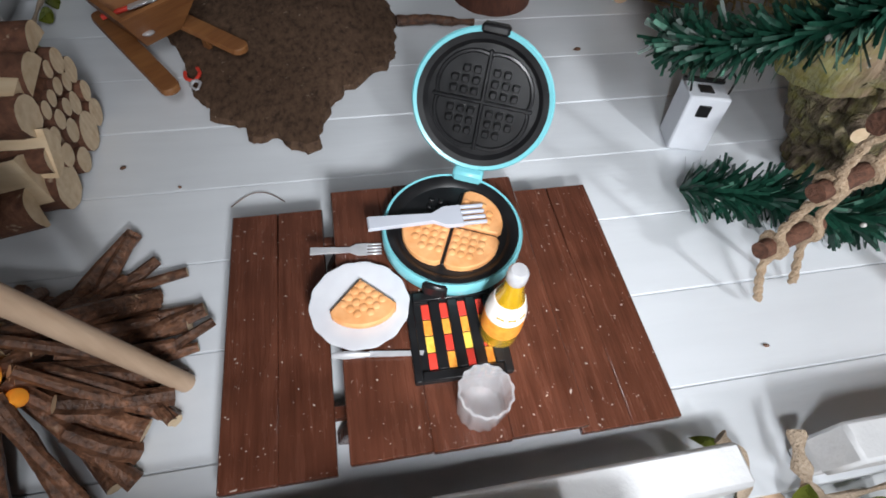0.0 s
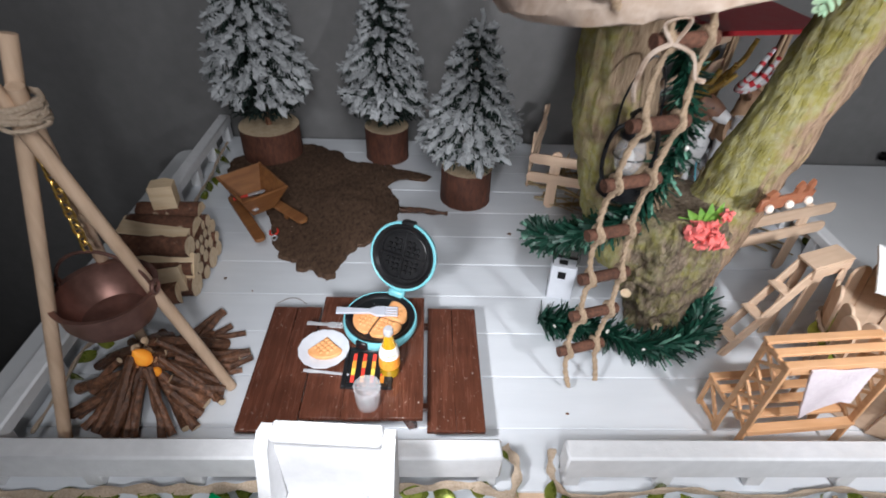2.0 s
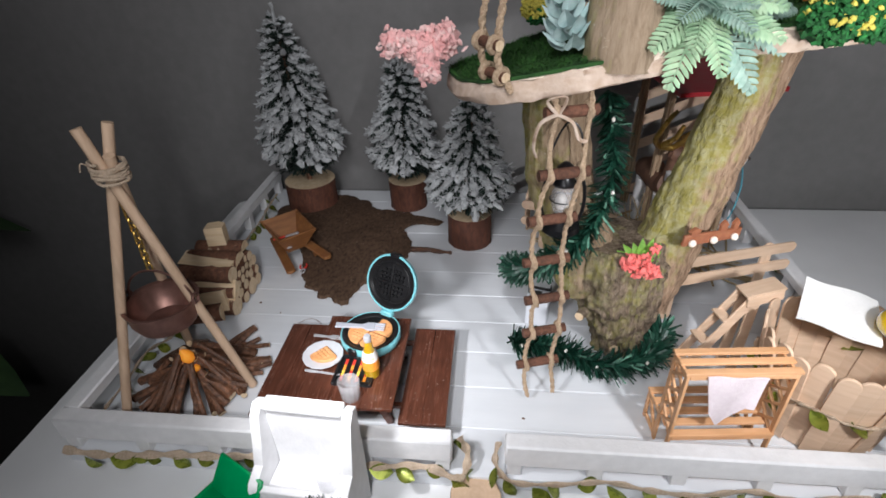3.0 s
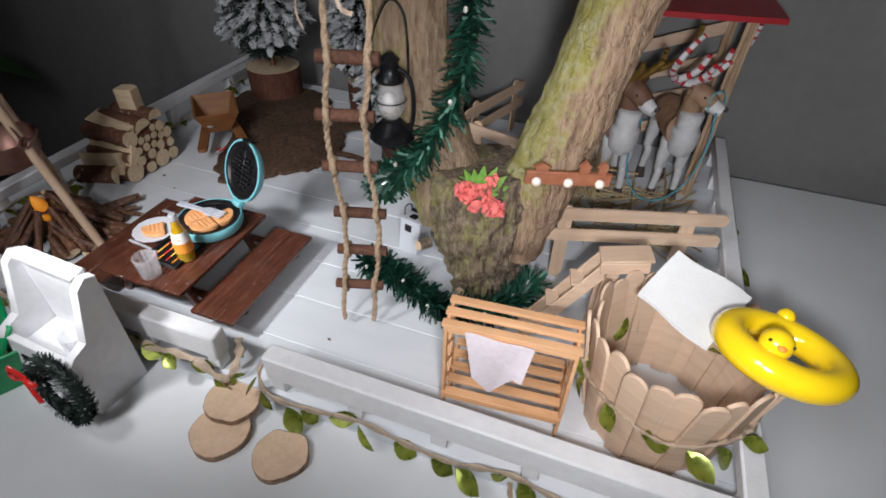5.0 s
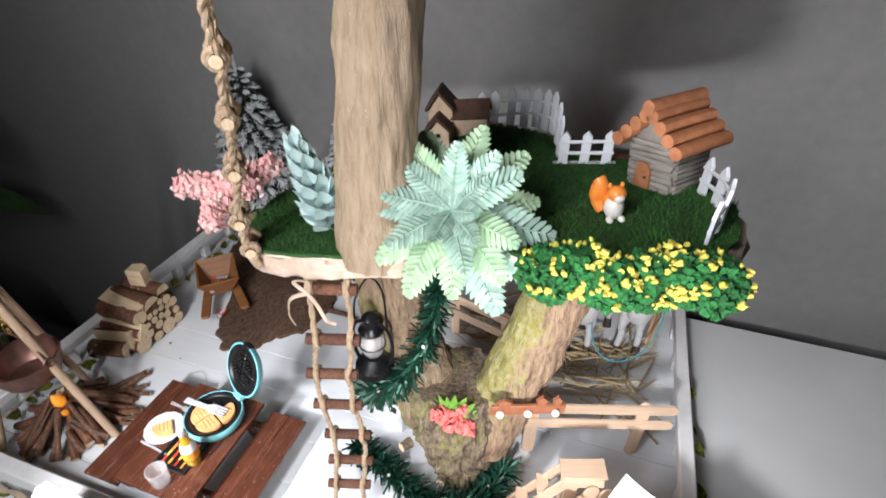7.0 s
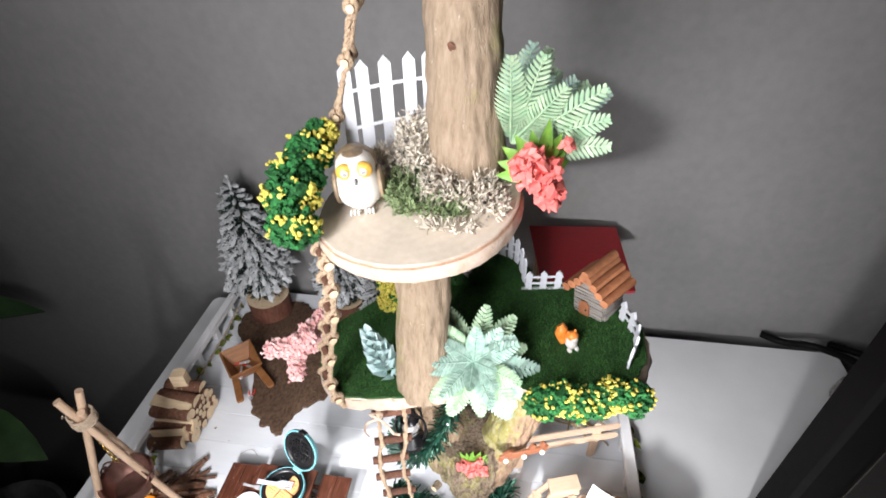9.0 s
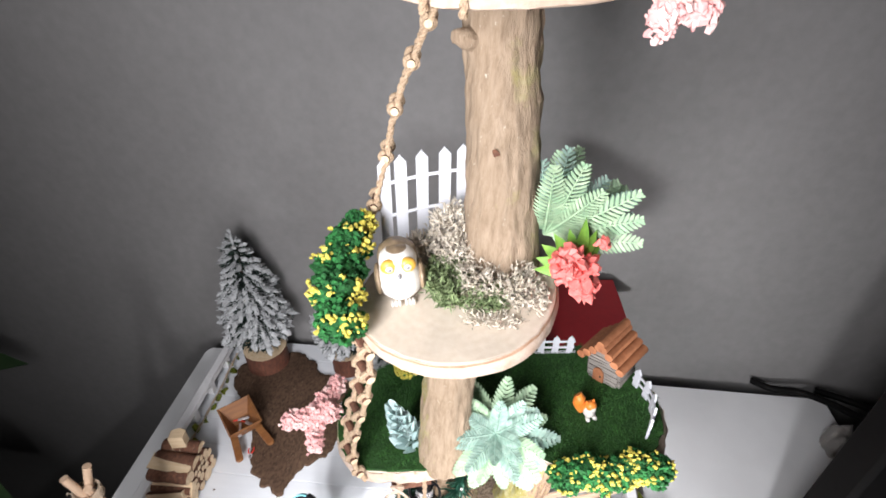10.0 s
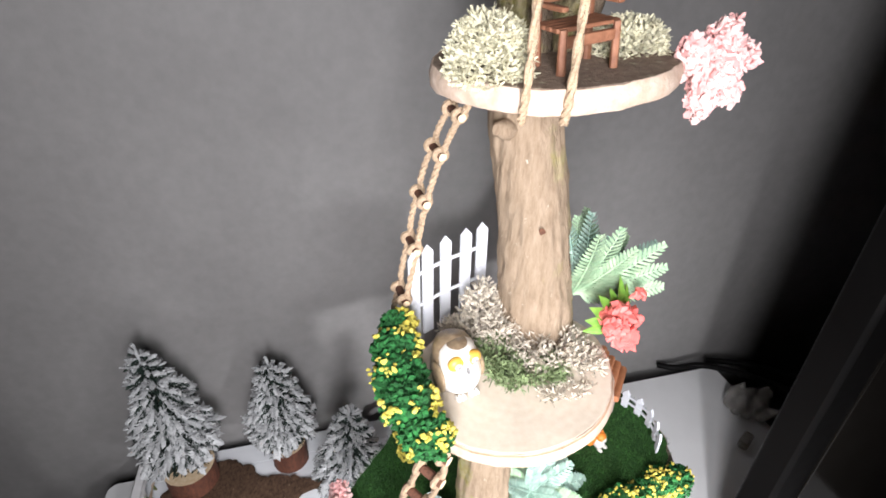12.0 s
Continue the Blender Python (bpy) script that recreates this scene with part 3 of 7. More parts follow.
        out.append((r * w * math.cos(a), ry * w * math.sin(a)))
    return out


# ---- the room ----
TABLE_Z = -0.012


def slab(name, c, s, material, label="", kind="structure", bevel=0.0):
    return tagged(new(name, mesh_of(name, Geo().box((0, 0, 0), s, bevel=bevel), material)), label, kind=kind), c


def setting(name, c, s, material, label):
    ob, c = slab(name, c, s, material, label)
    ob.location = c
    return ob


setting("wall_north", (0.2, 0.475, 0.6), (4.4, 0.1, 2.8), WALL, "grey painted wall behind the white cabinet")
# remaining walls, floor and ceiling added to close the room round the camera
setting("wall_west", (-2.05, -1.4, 0.6), (0.1, 3.7, 2.8), DARKROOM, "added dim grey side wall that closes the room")
setting("wall_east", (2.45, -1.4, 0.6), (0.1, 3.7, 2.8), DARKROOM, "added dim grey side wall that closes the room")
setting("wall_south", (0.2, -3.3, 0.6), (4.4, 0.1, 2.8), DARKROOM, "added dim grey far wall that closes the room")
setting("floor", (0.2, -1.4, -0.85), (4.6, 3.9, 0.1), DARKROOM, "added dark floor that closes the room")
setting("ceiling", (0.2, -1.4, 2.05), (4.6, 3.9, 0.1), DARKROOM, "added plain ceiling that closes the room")


def rounded_rect(x0, y0, x1, y1, r, n=6):
    out = []
    for cx, cy, a0 in ((x1 - r, y1 - r, 0), (x0 + r, y1 - r, 90), (x0 + r, y0 + r, 180), (x1 - r, y0 + r, 270)):
        for k in range(n + 1):
            a = radians(a0 + 90 * k / n)
            out.append((cx + r * math.cos(a), cy + r * math.sin(a)))
    return out


def cabinet():
    t = thing("sideboard", (0.25, 0.13, -0.8), "white lacquered sideboard that carries the miniature garden", "sideboard")
    g = Geo().prism(rounded_rect(-0.51, -0.251, 0.435, 0.262, 0.012), 0.768, 0.788, bevel=0.002)
    part("top_board", g, LACQUER, t)
    part("front_ledge", Geo().box((0.0, -0.3320, 0.775), (1.05, 0.155, 0.018), bevel=0.002), LACQUER, t, "white board in front of the top, behind a thin gap")
    # strip added inside the gap so that it reads grey, not black
    part("added_gap_strip", Geo().box((-0.037, -0.2527, 0.774), (0.92, 0.0028, 0.010), bevel=0.0003), LACQUER, t, "added white strip that lightens the thin gap")
    part("body", Geo().box((-0.03, 0.0, 0.385), (0.92, 0.48, 0.765), bevel=0.002), LACQUER, t)


cabinet()


# ---- the garden board with its railing ----
BX0, BX1 = -0.208, 0.370
board = thing("display_board", (0, 0, TABLE_Z), "white planked board with a low white railing for a miniature garden", "board")


def railing():
    z = 0.042 - 0.0063
    front = 0.0190
    runs = [((BX0, -0.006), (0.066, -0.006)), ((0.100, -0.006), (BX1, -0.006)), ((BX0 + 0.0055, 0.0005), (BX0 + 0.0055, 0.400)), ((BX1 - 0.006, 0.0005), (BX1 - 0.006, 0.392))]
    post = mesh_of("post", Geo().box((0, 0, 0), (0.0095, 0.0095, 0.0205), bevel=0.0006), RAILWHITE)
    low = mesh_of("post", Geo().box((0, 0, 0), (0.0095, 0.0095, 0.0110), bevel=0.0006), RAILWHITE)
    for (x0, y0), (x1, y1) in runs:
        c = ((x0 + x1) / 2, (y0 + y1) / 2, z - (0.0032 if y0 == y1 else 0))
        s = (abs(x1 - x0) or 0.0120, abs(y1 - y0) or 0.0120, front if y0 == y1 else 0.0095)
        part("rail", Geo().box(c, s, bevel=0.0012), RAILWHITE, board)
        n = max(2, round(max(s) / 0.05))
        for k in range(n + 1):
            u = (k + 0.12) / (n + 0.24)
            part("post", low if y0 == y1 else post, None, board, at=pose(x0 + (x1 - x0) * u, y0 + (y1 - y0) * u, 0.0177 if y0 == y1 else 0.0225))


railing()


# ---- leafy garlands along the railing ----
LEAF_SHAPE = lambda u: max(0.03, math.sin(math.pi * u) ** 0.8)


def leaf_mesh(k):
    g = Geo()
    g.blade((0, 0, 0), (1, 0, 0), 0.016, 0.0105, bend=0.25 * (k - 1), normal=(0, 0, 1), seg=6, shape=LEAF_SHAPE, fold=0.35)
    return mesh_of("leaf", g, GARLANDLEAF)


LEAVES = [leaf_mesh(k) for k in range(3)]


def garland(pts, label, out, step=0.019, seed=1):
    r = random.Random(seed)
    t = thing("leaf_garland", (0, 0, 0), label, "garland", "leaf garlands on the railing")
    path = smooth_path(pts, 10)
    part("twine", Geo().tube(path, [0.0024 + 0.0008 * math.sin(i * 0.9) for i in range(len(path))], 7, flat=0.45, rough=0.0005, rscale=700), BINDING, t)
    length, last = 0.0, 0.0
    for a, b in zip(path, path[1:]):
        length += (b - a).length
        if length - last > step * 0.75:
            last = length
            yaw = math.degrees(math.atan2((b - a).y, (b - a).x)) + r.uniform(-50, 50)
            o = Vector(out) * 0.0022
            part("leaf", LEAVES[r.randrange(3)], None, t, at=Matrix.Translation(b + o) @ Matrix.Rotation(radians(yaw), 4, "Z") @ Matrix.Rotation(radians(r.uniform(5, 60)), 4, "Y") @ Matrix.Rotation(radians(r.uniform(20, 85) * (1 if out[1] < 0 or out[0] > 0 else -1)), 4, "X") @ Matrix.Scale(r.uniform(0.75, 1.15), 4))
            step = r.uniform(0.012, 0.03)
    return t


def sway(x0, y0, x1, y1, n, z, dz, off, seed):
    r = random.Random(seed)
    return [(x0 + (x1 - x0) * k / n + r.uniform(-off, off), y0 + (y1 - y0) * k / n + r.uniform(-off, off), z + r.uniform(-dz, dz)) for k in range(n + 1)]


garland(sway(-0.205, -0.0165, 0.050, -0.0165, 9, 0.006, 0.006, 0.001, 3) + [(0.071, -0.017, 0.002), (0.076, -0.006, 0.012), (0.070, 0.004, 0.016)], "olive satin leaf garland on jute along the front rail", (0, -1, 0), seed=3)
garland([(0.096, 0.002, 0.016), (0.094, -0.010, 0.012)] + sway(0.105, -0.0165, 0.365, -0.0165, 9, 0.004, 0.005, 0.001, 4), "olive satin leaf garland on jute along the front rail", (0, -1, 0), seed=4)
garland(sway(-0.191, 0.012, -0.191, 0.36, 12, 0.010, 0.006, 0.001, 5), "olive satin leaf garland on jute inside the side rail", (1, 0, 0), seed=5)
garland(sway(0.3745, 0.30, 0.3745, 0.02, 9, 0.004, 0.006, 0.0012, 6), "olive satin leaf garland on jute outside the side rail", (1, 0, 0), 0.04, seed=6)


# ---- the forked tree that carries three wooden platforms ----
def bark_tube(pts, radii, steps):
    path = smooth_path(pts, steps)
    n = len(pts) - 1
    rad = []
    for i in range(len(path)):
        u = i / (len(path) - 1) * n
        k = min(int(u), n - 1)
        rad.append(radii[k] + (radii[k + 1] - radii[k]) * (u - k))
    return path, rad


def tree():
    t = thing("tree", (0, 0, 0), "forked natural branch with green lichen that carries wooden platforms", "tree")

    def limb(name, pts, radii, material, seg, steps, rough, rscale, grain):
        p, r = bark_tube(pts, radii, steps)
        part(name, Geo().tube(p, r, seg, rough=rough, rscale=rscale, grain=grain), material, t)

    limb("stump", [(0.194, 0.120, 0.0), (0.194, 0.121, 0.022), (0.191, 0.125, 0.048), (0.188, 0.129, 0.074), (0.186, 0.132, 0.100)], [0.018, 0.0240, 0.0330, 0.0385, 0.034], TRUNK, 120, 18, 0.0040, 60, 0.0034)
    limb("branch", [(0.169, 0.131, 0.06), (0.148, 0.135, 0.11), (0.134, 0.138, 0.16), (0.127, 0.140, 0.234)], [0.028, 0.0245, 0.0228, 0.0222], LIMBTAN, 84, 24, 0.0022, 70, 0.0016)
    limb("branch", [(0.203, 0.130, 0.05), (0.221, 0.133, 0.09), (0.239, 0.134, 0.16), (0.257, 0.134, 0.246)], [0.030, 0.0235, 0.0198, 0.0192], LIMB, 84, 26, 0.0020, 60, 0.0013)
    limb("trunk", [(0.154, 0.080, 0.236), (0.156, 0.087, 0.30), (0.159, 0.096, 0.36), (0.162, 0.100, 0.412)], [0.0192, 0.0186, 0.0184, 0.0184], TRUNKMID, 84, 24, 0.0012, 60, 0.0011)
    limb("trunk", [(0.187, 0.094, 0.408), (0.185, 0.101, 0.45), (0.182, 0.110, 0.50), (0.178, 0.120, 0.541), (0.177, 0.123, 0.568)], [0.0222, 0.0212, 0.0195, 0.0195, 0.0200], TRUNKUP, 84, 22, 0.0012, 60, 0.0011)
    g = Geo()
    p, r = bark_tube([(0.170, 0.112, 0.543), (0.159, 0.105, 0.546), (0.1550, 0.102, 0.5465)], [0.0065, 0.0046, 0.0024], 4)
    g.tube(p, r, 14, rough=0.0014, rscale=200)
    part("branch_stub", g, TRUNKUP, t, "cut-off side twig")
    limb("branch", [(0.176, 0.118, 0.573), (0.166, 0.120, 0.63), (0.156, 0.125, 0.73)], [0.0135, 0.011, 0.009], TRUNK, 40, 12, 0.0012, 70, 0.0008)
    limb("branch", [(0.188, 0.116, 0.573), (0.204, 0.112, 0.63), (0.222, 0.108, 0.73)], [0.012, 0.0095, 0.008], TRUNK, 40, 12, 0.0012, 70, 0.0008)
    for c, d in (((0.1570, 0.0950, 0.050), (-0.5, -0.85, 0.1)), ((0.186, 0.0960, 0.018), (0.0, -1, 0.1))):
        d = Vector(d).normalized()
        part("knot", Geo().tube([Vector(c) + d * -0.006, Vector(c) + d * 0.003], [0.0042, 0.0034], 14, cap_slot=1), [TRUNK, LOGEND], t, "pale cut twig end")
    part("scar", Geo().blade((0.1775, 0.0878, 0.497), (0.55, 0.05, -0.85), 0.007, 0.0035, normal=(0.0, -1, 0.1), seg=4), LOGBARK, t, "small dark scar in the bark")


tree()


# ---- wooden platforms ----
def platform(name, outline, at, thick, label, top=SLABTOP, ragged=1.0):
    """A slab: pale cut face, brown rind line and white peeled rim."""
    t = thing(name, at, label, "platform")
    n = len(outline)
    ring = lambda k, z: [(x * k, y * k, z) for x, y in outline]
    part("cut_face", Geo().prism([(x * 0.988, y * 0.988) for x, y in outline], -thick * 0.5, 0, bevel=0.0005), top, t)
    wob = lambda x, y, s: 0.0007 * ragged * noise.noise(Vector((x * 90, y * 90, s))) + 0.0006 * (ragged - 1) * noise.noise(Vector((x * 260, y * 260, s)))
    levels = [(0.985, -thick), (1.012, -thick * 0.93), (1.026, -thick * 0.62), (1.020, -thick * 0.34), (1.008, -thick * 0.20), (1.000, -thick * 0.06), (0.994, -0.0002), (0.975, -0.0006)]
    vs = [(x * k + wob(x, y, 1.0 + z * 300), y * k + wob(x, y, 5.0 + z * 300), z + wob(x, y, 9.0) * (0 < i < 7)) for i, (k, z) in enumerate(levels) for x, y in outline]
    fs, slots = [], []
    for i in range(len(levels) - 1):
        for k in range(n):
            l = (k + 1) % n
            fs.append((i * n + k, i * n + l, (i + 1) * n + l, (i + 1) * n + k))
            slots.append(1 if i == 4 and ragged == 1.0 else 0)
    fs.append(tuple(range(n))[::-1])
    slots.append(0)
    g = Geo().add(vs, fs)
    g.m = slots
    part("bark_rim", g, [SLABRIM, RINDBROWN], t, "white peeled rim with a brown rind line")
    return t


# lower platform: uneven, rising to the right
D1 = Matrix.Translation((0.164, 0.115, 0.2430)) @ Matrix.Rotation(radians(-10.0), 4, "Y") @ Matrix.Rotation(radians(-3), 4, "X")
D1_OUT = [(-0.108, 0.012), (-0.100, -0.020), (-0.080, -0.047), (-0.050, -0.052), (-0.022, -0.050), (0.004, -0.046), (0.018, -0.040), (0.034, -0.024), (0.046, -0.022), (0.060, -0.036),
          (0.078, -0.046), (0.102, -0.050), (0.128, -0.046), (0.150, -0.030), (0.158, -0.002), (0.154, 0.030), (0.140, 0.056), (0.116, 0.074), (0.086, 0.080), (0.068, 0.084), (0.060, 0.104), (0.044, 0.118), (0.014, 0.122),
          (-0.018, 0.112), (-0.050, 0.088), (-0.078, 0.058), (-0.104, 0.032)]
D1_FINE = [(p.x, p.y) for p in smooth_path([(x, y, 0) for x, y in D1_OUT + D1_OUT[:1]], 4)[:-1]]
platform("lower_platform", [(x + 0.0012 * noise.noise(Vector((x * 190, y * 190, 1))), y + 0.0012 * noise.noise(Vector((x * 190, y * 190, 7)))) for x, y in D1_FINE], D1, 0.0120, "irregular bark-edged wooden slab topped with turf, fixed in the tree", ragged=3.2)
D2 = Matrix.Translation((0.162, 0.0705, 0.4165)) @ Matrix.Rotation(radians(-7), 4, "Y") @ Matrix.Rotation(radians(2), 4, "X")
D2_OUT = ring_outline(0.0570, 56, 0.035, 3.0, 0.0515)
platform("middle_platform", D2_OUT, D2, 0.0105, "round pale slice of wood with owl, moss and flowers")
D3 = Matrix.Translation((0.180, 0.100, 0.5802)) @ Matrix.Rotation(radians(-2), 4, "Y") @ Matrix.Rotation(radians(1), 4, "X")
D3_OUT = ring_outline(0.055, 56, 0.03, 9.0, 0.050)
platform("upper_platform", D3_OUT, D3, 0.0105, "round pale slice of wood with lichen and a brown chair", top=SOIL, ragged=1.4)


# ---- turf on the lower platform ----
def inside(x, y, poly):
    hit, n = False, len(poly)
    for i in range(n):
        (x1, y1), (x2, y2) = poly[i], poly[i - 1]
        if (y1 > y) != (y2 > y) and x < (x2 - x1) * (y - y1) / (y2 - y1) + x1:
            hit = not hit
    return hit


def turf():
    r = random.Random(11)
    poly = [(x * 1.0 + 0.0022 * noise.noise(Vector((x * 150, y * 150, 3))), y * 0.995 + 0.0022 * noise.noise(Vector((x * 150, y * 150, 6)))) for x, y in D1_FINE]
    t = thing("artificial_turf", D1, "green artificial turf glued to the wooden slab", "turf")
    part("backing", Geo().prism(poly, 0.0004, 0.0022, bevel=0.0006), TURFMAT, t)
    g = Geo()
    while len(g.f) < 21000:
        x, y = r.uniform(-0.11, 0.16), r.uniform(-0.055, 0.125)
        if not inside(x, y, poly):
            continue
        a = r.uniform(0, 6.283)
        d = Vector((math.cos(a) * 0.75, math.sin(a) * 0.75, 0.75))
        g.blade((x, y, 0.002), d, r.uniform(0.0024, 0.0050), 0.00055, bend=0.3, seg=1, shape=lambda u: 1 - u * 0.7)
    tagged(part("grass", g, TURF, t), kind="stuff")


turf()


# ---- dark picnic table with two benches ----
def picnic_table():
    t = thing("picnic_table", (0, 0, 0), "dark-stained wooden picnic table with two fixed benches", "picnic table")
    for i in range(3):
        x = -0.0425 + 0.0223 * i
        part("tabletop_plank", Geo().box((x + 0.0110, 0.0575, 0.0305), (0.02225, 0.094 + 0.0008 * (i % 2), 0.003), bevel=0.00035), DARKWOOD, t)
    for x0 in (-0.0805, 0.0265):
        for i in range(2):
            part("bench_plank", Geo().box((x0 + 0.0085 + 0.0166 * i, 0.0600, 0.0165), (0.01655, 0.097, 0.003), bevel=0.00035), DARKWOOD, t)
    for y in (0.026, 0.091):
        part("crossbar", Geo().box((-0.0135, y, 0.0275), (0.056, 0.0045, 0.003), bevel=0.0005), DARKWOOD, t)
        part("bench_beam", Geo().box((-0.0090, y + 0.0045, 0.0130), (0.128, 0.004, 0.004), bevel=0.0005), DARKWOOD, t)
        for s in (-1, 1):
            part("leg", Geo().box((-0.0135 + s * 0.0265, y, 0.0142), (0.0055, 0.0042, 0.0300), pose(0, 0, 0, 0, -s * 22, 0), bevel=0.0005), DARKWOOD, t)
            part("bench_leg", Geo().box((-0.0090 + s * 0.0560, y + 0.0088, 0.0078), (0.006, 0.004, 0.0152), bevel=0.0005), DARKWOOD, t)
    return t


picnic_table()


# ---- snowy fir trees on log stands ----
def fir(at, height, spread, stand_r, stand_h, seed, lean, label):
    """A full cone of short boughs that end in stubby flocked clumps, dark needles between them."""
    r = random.Random(seed)
    t = thing("snowy_fir_tree", at, label, "miniature fir tree", "snowy miniature fir trees")
    g = Geo().tube(smooth_path([(0, 0, 0), (0, 0, stand_h)], 6), [stand_r * 1.02] + [stand_r] * 6, 36, slot=0, cap_slot=1, rough=0.0008, rscale=120)
    part("log_stand", g, [STANDBARK, LOGEND], t, "red-brown bark log slice")
    axis = lambda u: Vector((lean[0] * u * u, lean[1] * u * u, stand_h - 0.002 + (height - stand_h) * u))
    part("trunk", Geo().tube([axis(k / 8) for k in range(9)], [0.0032 - 0.0024 * k / 8 for k in range(9)], 8), TWIG, t)
    core, snow = Geo(), Geo()
    reach = lambda u: spread * 1.06 * (1 - u) ** 0.80 * (0.62 + 0.38 * min(1.0, max(0.0, u - 0.10) * 7)) + 0.0025
    n = int(200 * (height / 0.2) ** 1.2)
    for i in range(n):
        u = 0.13 + 0.85 * (1 - (1 - (i + 0.5) / n) ** 0.60)
        a = i * 2.39996 + r.uniform(-0.3, 0.3)
        length = reach(u) * r.uniform(0.72, 1.08)
        d = Vector((math.cos(a), math.sin(a), 0.24 + 1.5 * u * u))
        p = axis(min(1.0, u + 0.11 * (1 - u)))
        drop = 0.42 + 0.55 * u + r.uniform(-0.12, 0.16)
        tip = lambda s: p + d * (length * s) - Vector((0, 0, length * drop * s ** 1.6))
        core.tube([tip(0), tip(0.5), tip(1)], [0.0009, 0.0008, 0.0005], 4, caps=False)
        fwd = (tip(1.0) - tip(0.7)).normalized()
        size = 0.0090 * (0.55 + 0.45 * (1 - u)) * r.uniform(0.8, 1.2)
        turn = fwd.to_track_quat("X", "Z").to_matrix().to_4x4()
        for s, k in ((1.0, 1.0), (0.74, 0.85)):
            if length > 0.010 or s == 1.0:
                snow.ball(tip(s) + Vector((0, 0, 0.0010)), (size * 1.05 * k, size * 0.50 * k, size * 0.36 * k), 8, 5, turn=turn, lump=1.0, lscale=380)
        for k in range(52):
            s = r.uniform(0.45, 1.05)
            b = r.uniform(0, 6.283)
            o = fwd.orthogonal().normalized()
            o = o * math.cos(b) + fwd.cross(o) * math.sin(b)
            white = o.z > 0.30 or r.random() < 0.08
            (snow if white else core).blade(tip(min(s, 1.0)), fwd * r.uniform(0.5, 1.2) + o, size * r.uniform(0.7, 1.25), 0.0017 if white else 0.0014, seg=1, normal=o.cross(fwd), shape=lambda v: 1 - 0.4 * v)
    for k in range(int(2600 * height / 0.2)):
        u = 0.10 + 0.82 * r.random() ** 1.6
        a = r.uniform(0, 6.283)
        q = axis(u) + Vector((math.cos(a), math.sin(a), 0)) * (reach(u) * r.uniform(0.15, 0.82))
        core.blade(q, (math.cos(a), math.sin(a), r.uniform(-0.9, 0.5)), r.uniform(0.004, 0.008), 0.0018, seg=1, normal=(r.uniform(-1, 1), r.uniform(-1, 1), 1), shape=lambda v: 1 - 0.5 * v)
    curl = [axis(0.86), axis(0.95), axis(1.0) + Vector((0.001, 0, 0.004)), axis(1.0) + Vector((-0.001, 0, 0.011))]
    snow.tube(smooth_path(curl, 4), 0.0018, 7, rough=0.0012, rscale=400)
    part("needles", core, FIRGREEN, t, "dark green needles under the snow")
    part("snow", snow, FLOCK, t, "white flocking like snow")


fir((-0.142, 0.360, 0.0), 0.229, 0.053, 0.0310, 0.037, 21, (-0.012, 0.010), "tall snow-flocked miniature fir on a bark log stand")
fir((-0.019, 0.367, 0.0), 0.178, 0.048, 0.0232, 0.036, 22, (-0.004, 0.006), "snow-flocked miniature fir on a bark log stand")
fir((0.063, 0.283, 0.0), 0.166, 0.049, 0.0242, 0.036, 23, (0.004, 0.002), "snow-flocked miniature fir on a bark log stand beside the tree")


# ---- sheet of dark bark ----
def bark_sheet():
    out = [(-0.184, 0.350), (-0.150, 0.372), (-0.105, 0.385), (-0.082, 0.372), (-0.068, 0.366), (-0.062, 0.348), (-0.030, 0.342), (0.000, 0.331), (0.024, 0.323), (0.028, 0.316), (0.022, 0.310), (0.002, 0.313),
           (-0.018, 0.304), (-0.008, 0.285), (0.000, 0.262), (-0.004, 0.240), (-0.006, 0.222), (-0.022, 0.205), (-0.040, 0.188), (-0.050, 0.158), (-0.060, 0.157), (-0.068, 0.167), (-0.078, 0.165), (-0.082, 0.176),
           (-0.094, 0.180), (-0.102, 0.196), (-0.110, 0.212), (-0.118, 0.240), (-0.146, 0.280), (-0.178, 0.312)]
    fine = smooth_path([(x, y, 0) for x, y in out + out[:1]], 9)[:-1]
    edge = [(p.x + 0.0032 * noise.noise(Vector((p.x * 130, p.y * 130, 3))) + 0.0016 * noise.noise(Vector((p.x * 420, p.y * 420, 8))), p.y + 0.0032 * noise.noise(Vector((p.x * 130, p.y * 130, 5))) + 0.0016 * noise.noise(Vector((p.x * 420, p.y * 420, 9)))) for p in fine]
    cx, cy = -0.09, 0.275
    m = len(fine)
    calm = [(sum(fine[(i + j) % m].x for j in range(-22, 23)) / 45, sum(fine[(i + j) % m].y for j in range(-22, 23)) / 45) for i in range(m)]
    rows = [1.0, 0.985, 0.93, 0.85, 0.75, 0.62, 0.48, 0.34, 0.2, 0.08]
    n = len(edge)
    g = Geo()
    vs = []
    for ri, k in enumerate(rows):
        jag = max(0.0, (k - 0.85) / 0.15)
        for (x, y), p in zip(edge, calm):
            x, y = p[0] + (x - p[0]) * jag, p[1] + (y - p[1]) * jag
            px, py = cx + (x - cx) * k, cy + (y - cy) * k
            h = 0.0 if ri == 0 else 0.003 + 0.010 * (1 - k) ** 0.8 * (0.7 + 0.6 * noise.noise(Vector((px * 18, py * 18, 2)))) + 0.0012 * noise.noise(Vector((px * 90, py * 90, 4)))
            vs.append((px, py, max(0.0005, h)))
    fs = []
    for ri in range(len(rows) - 1):
        for k in range(n):
            l = (k + 1) % n
            fs.append((ri * n + k, ri * n + l, (ri + 1) * n + l, (ri + 1) * n + k))
    fs.append(tuple((len(rows) - 1) * n + k for k in range(n)))
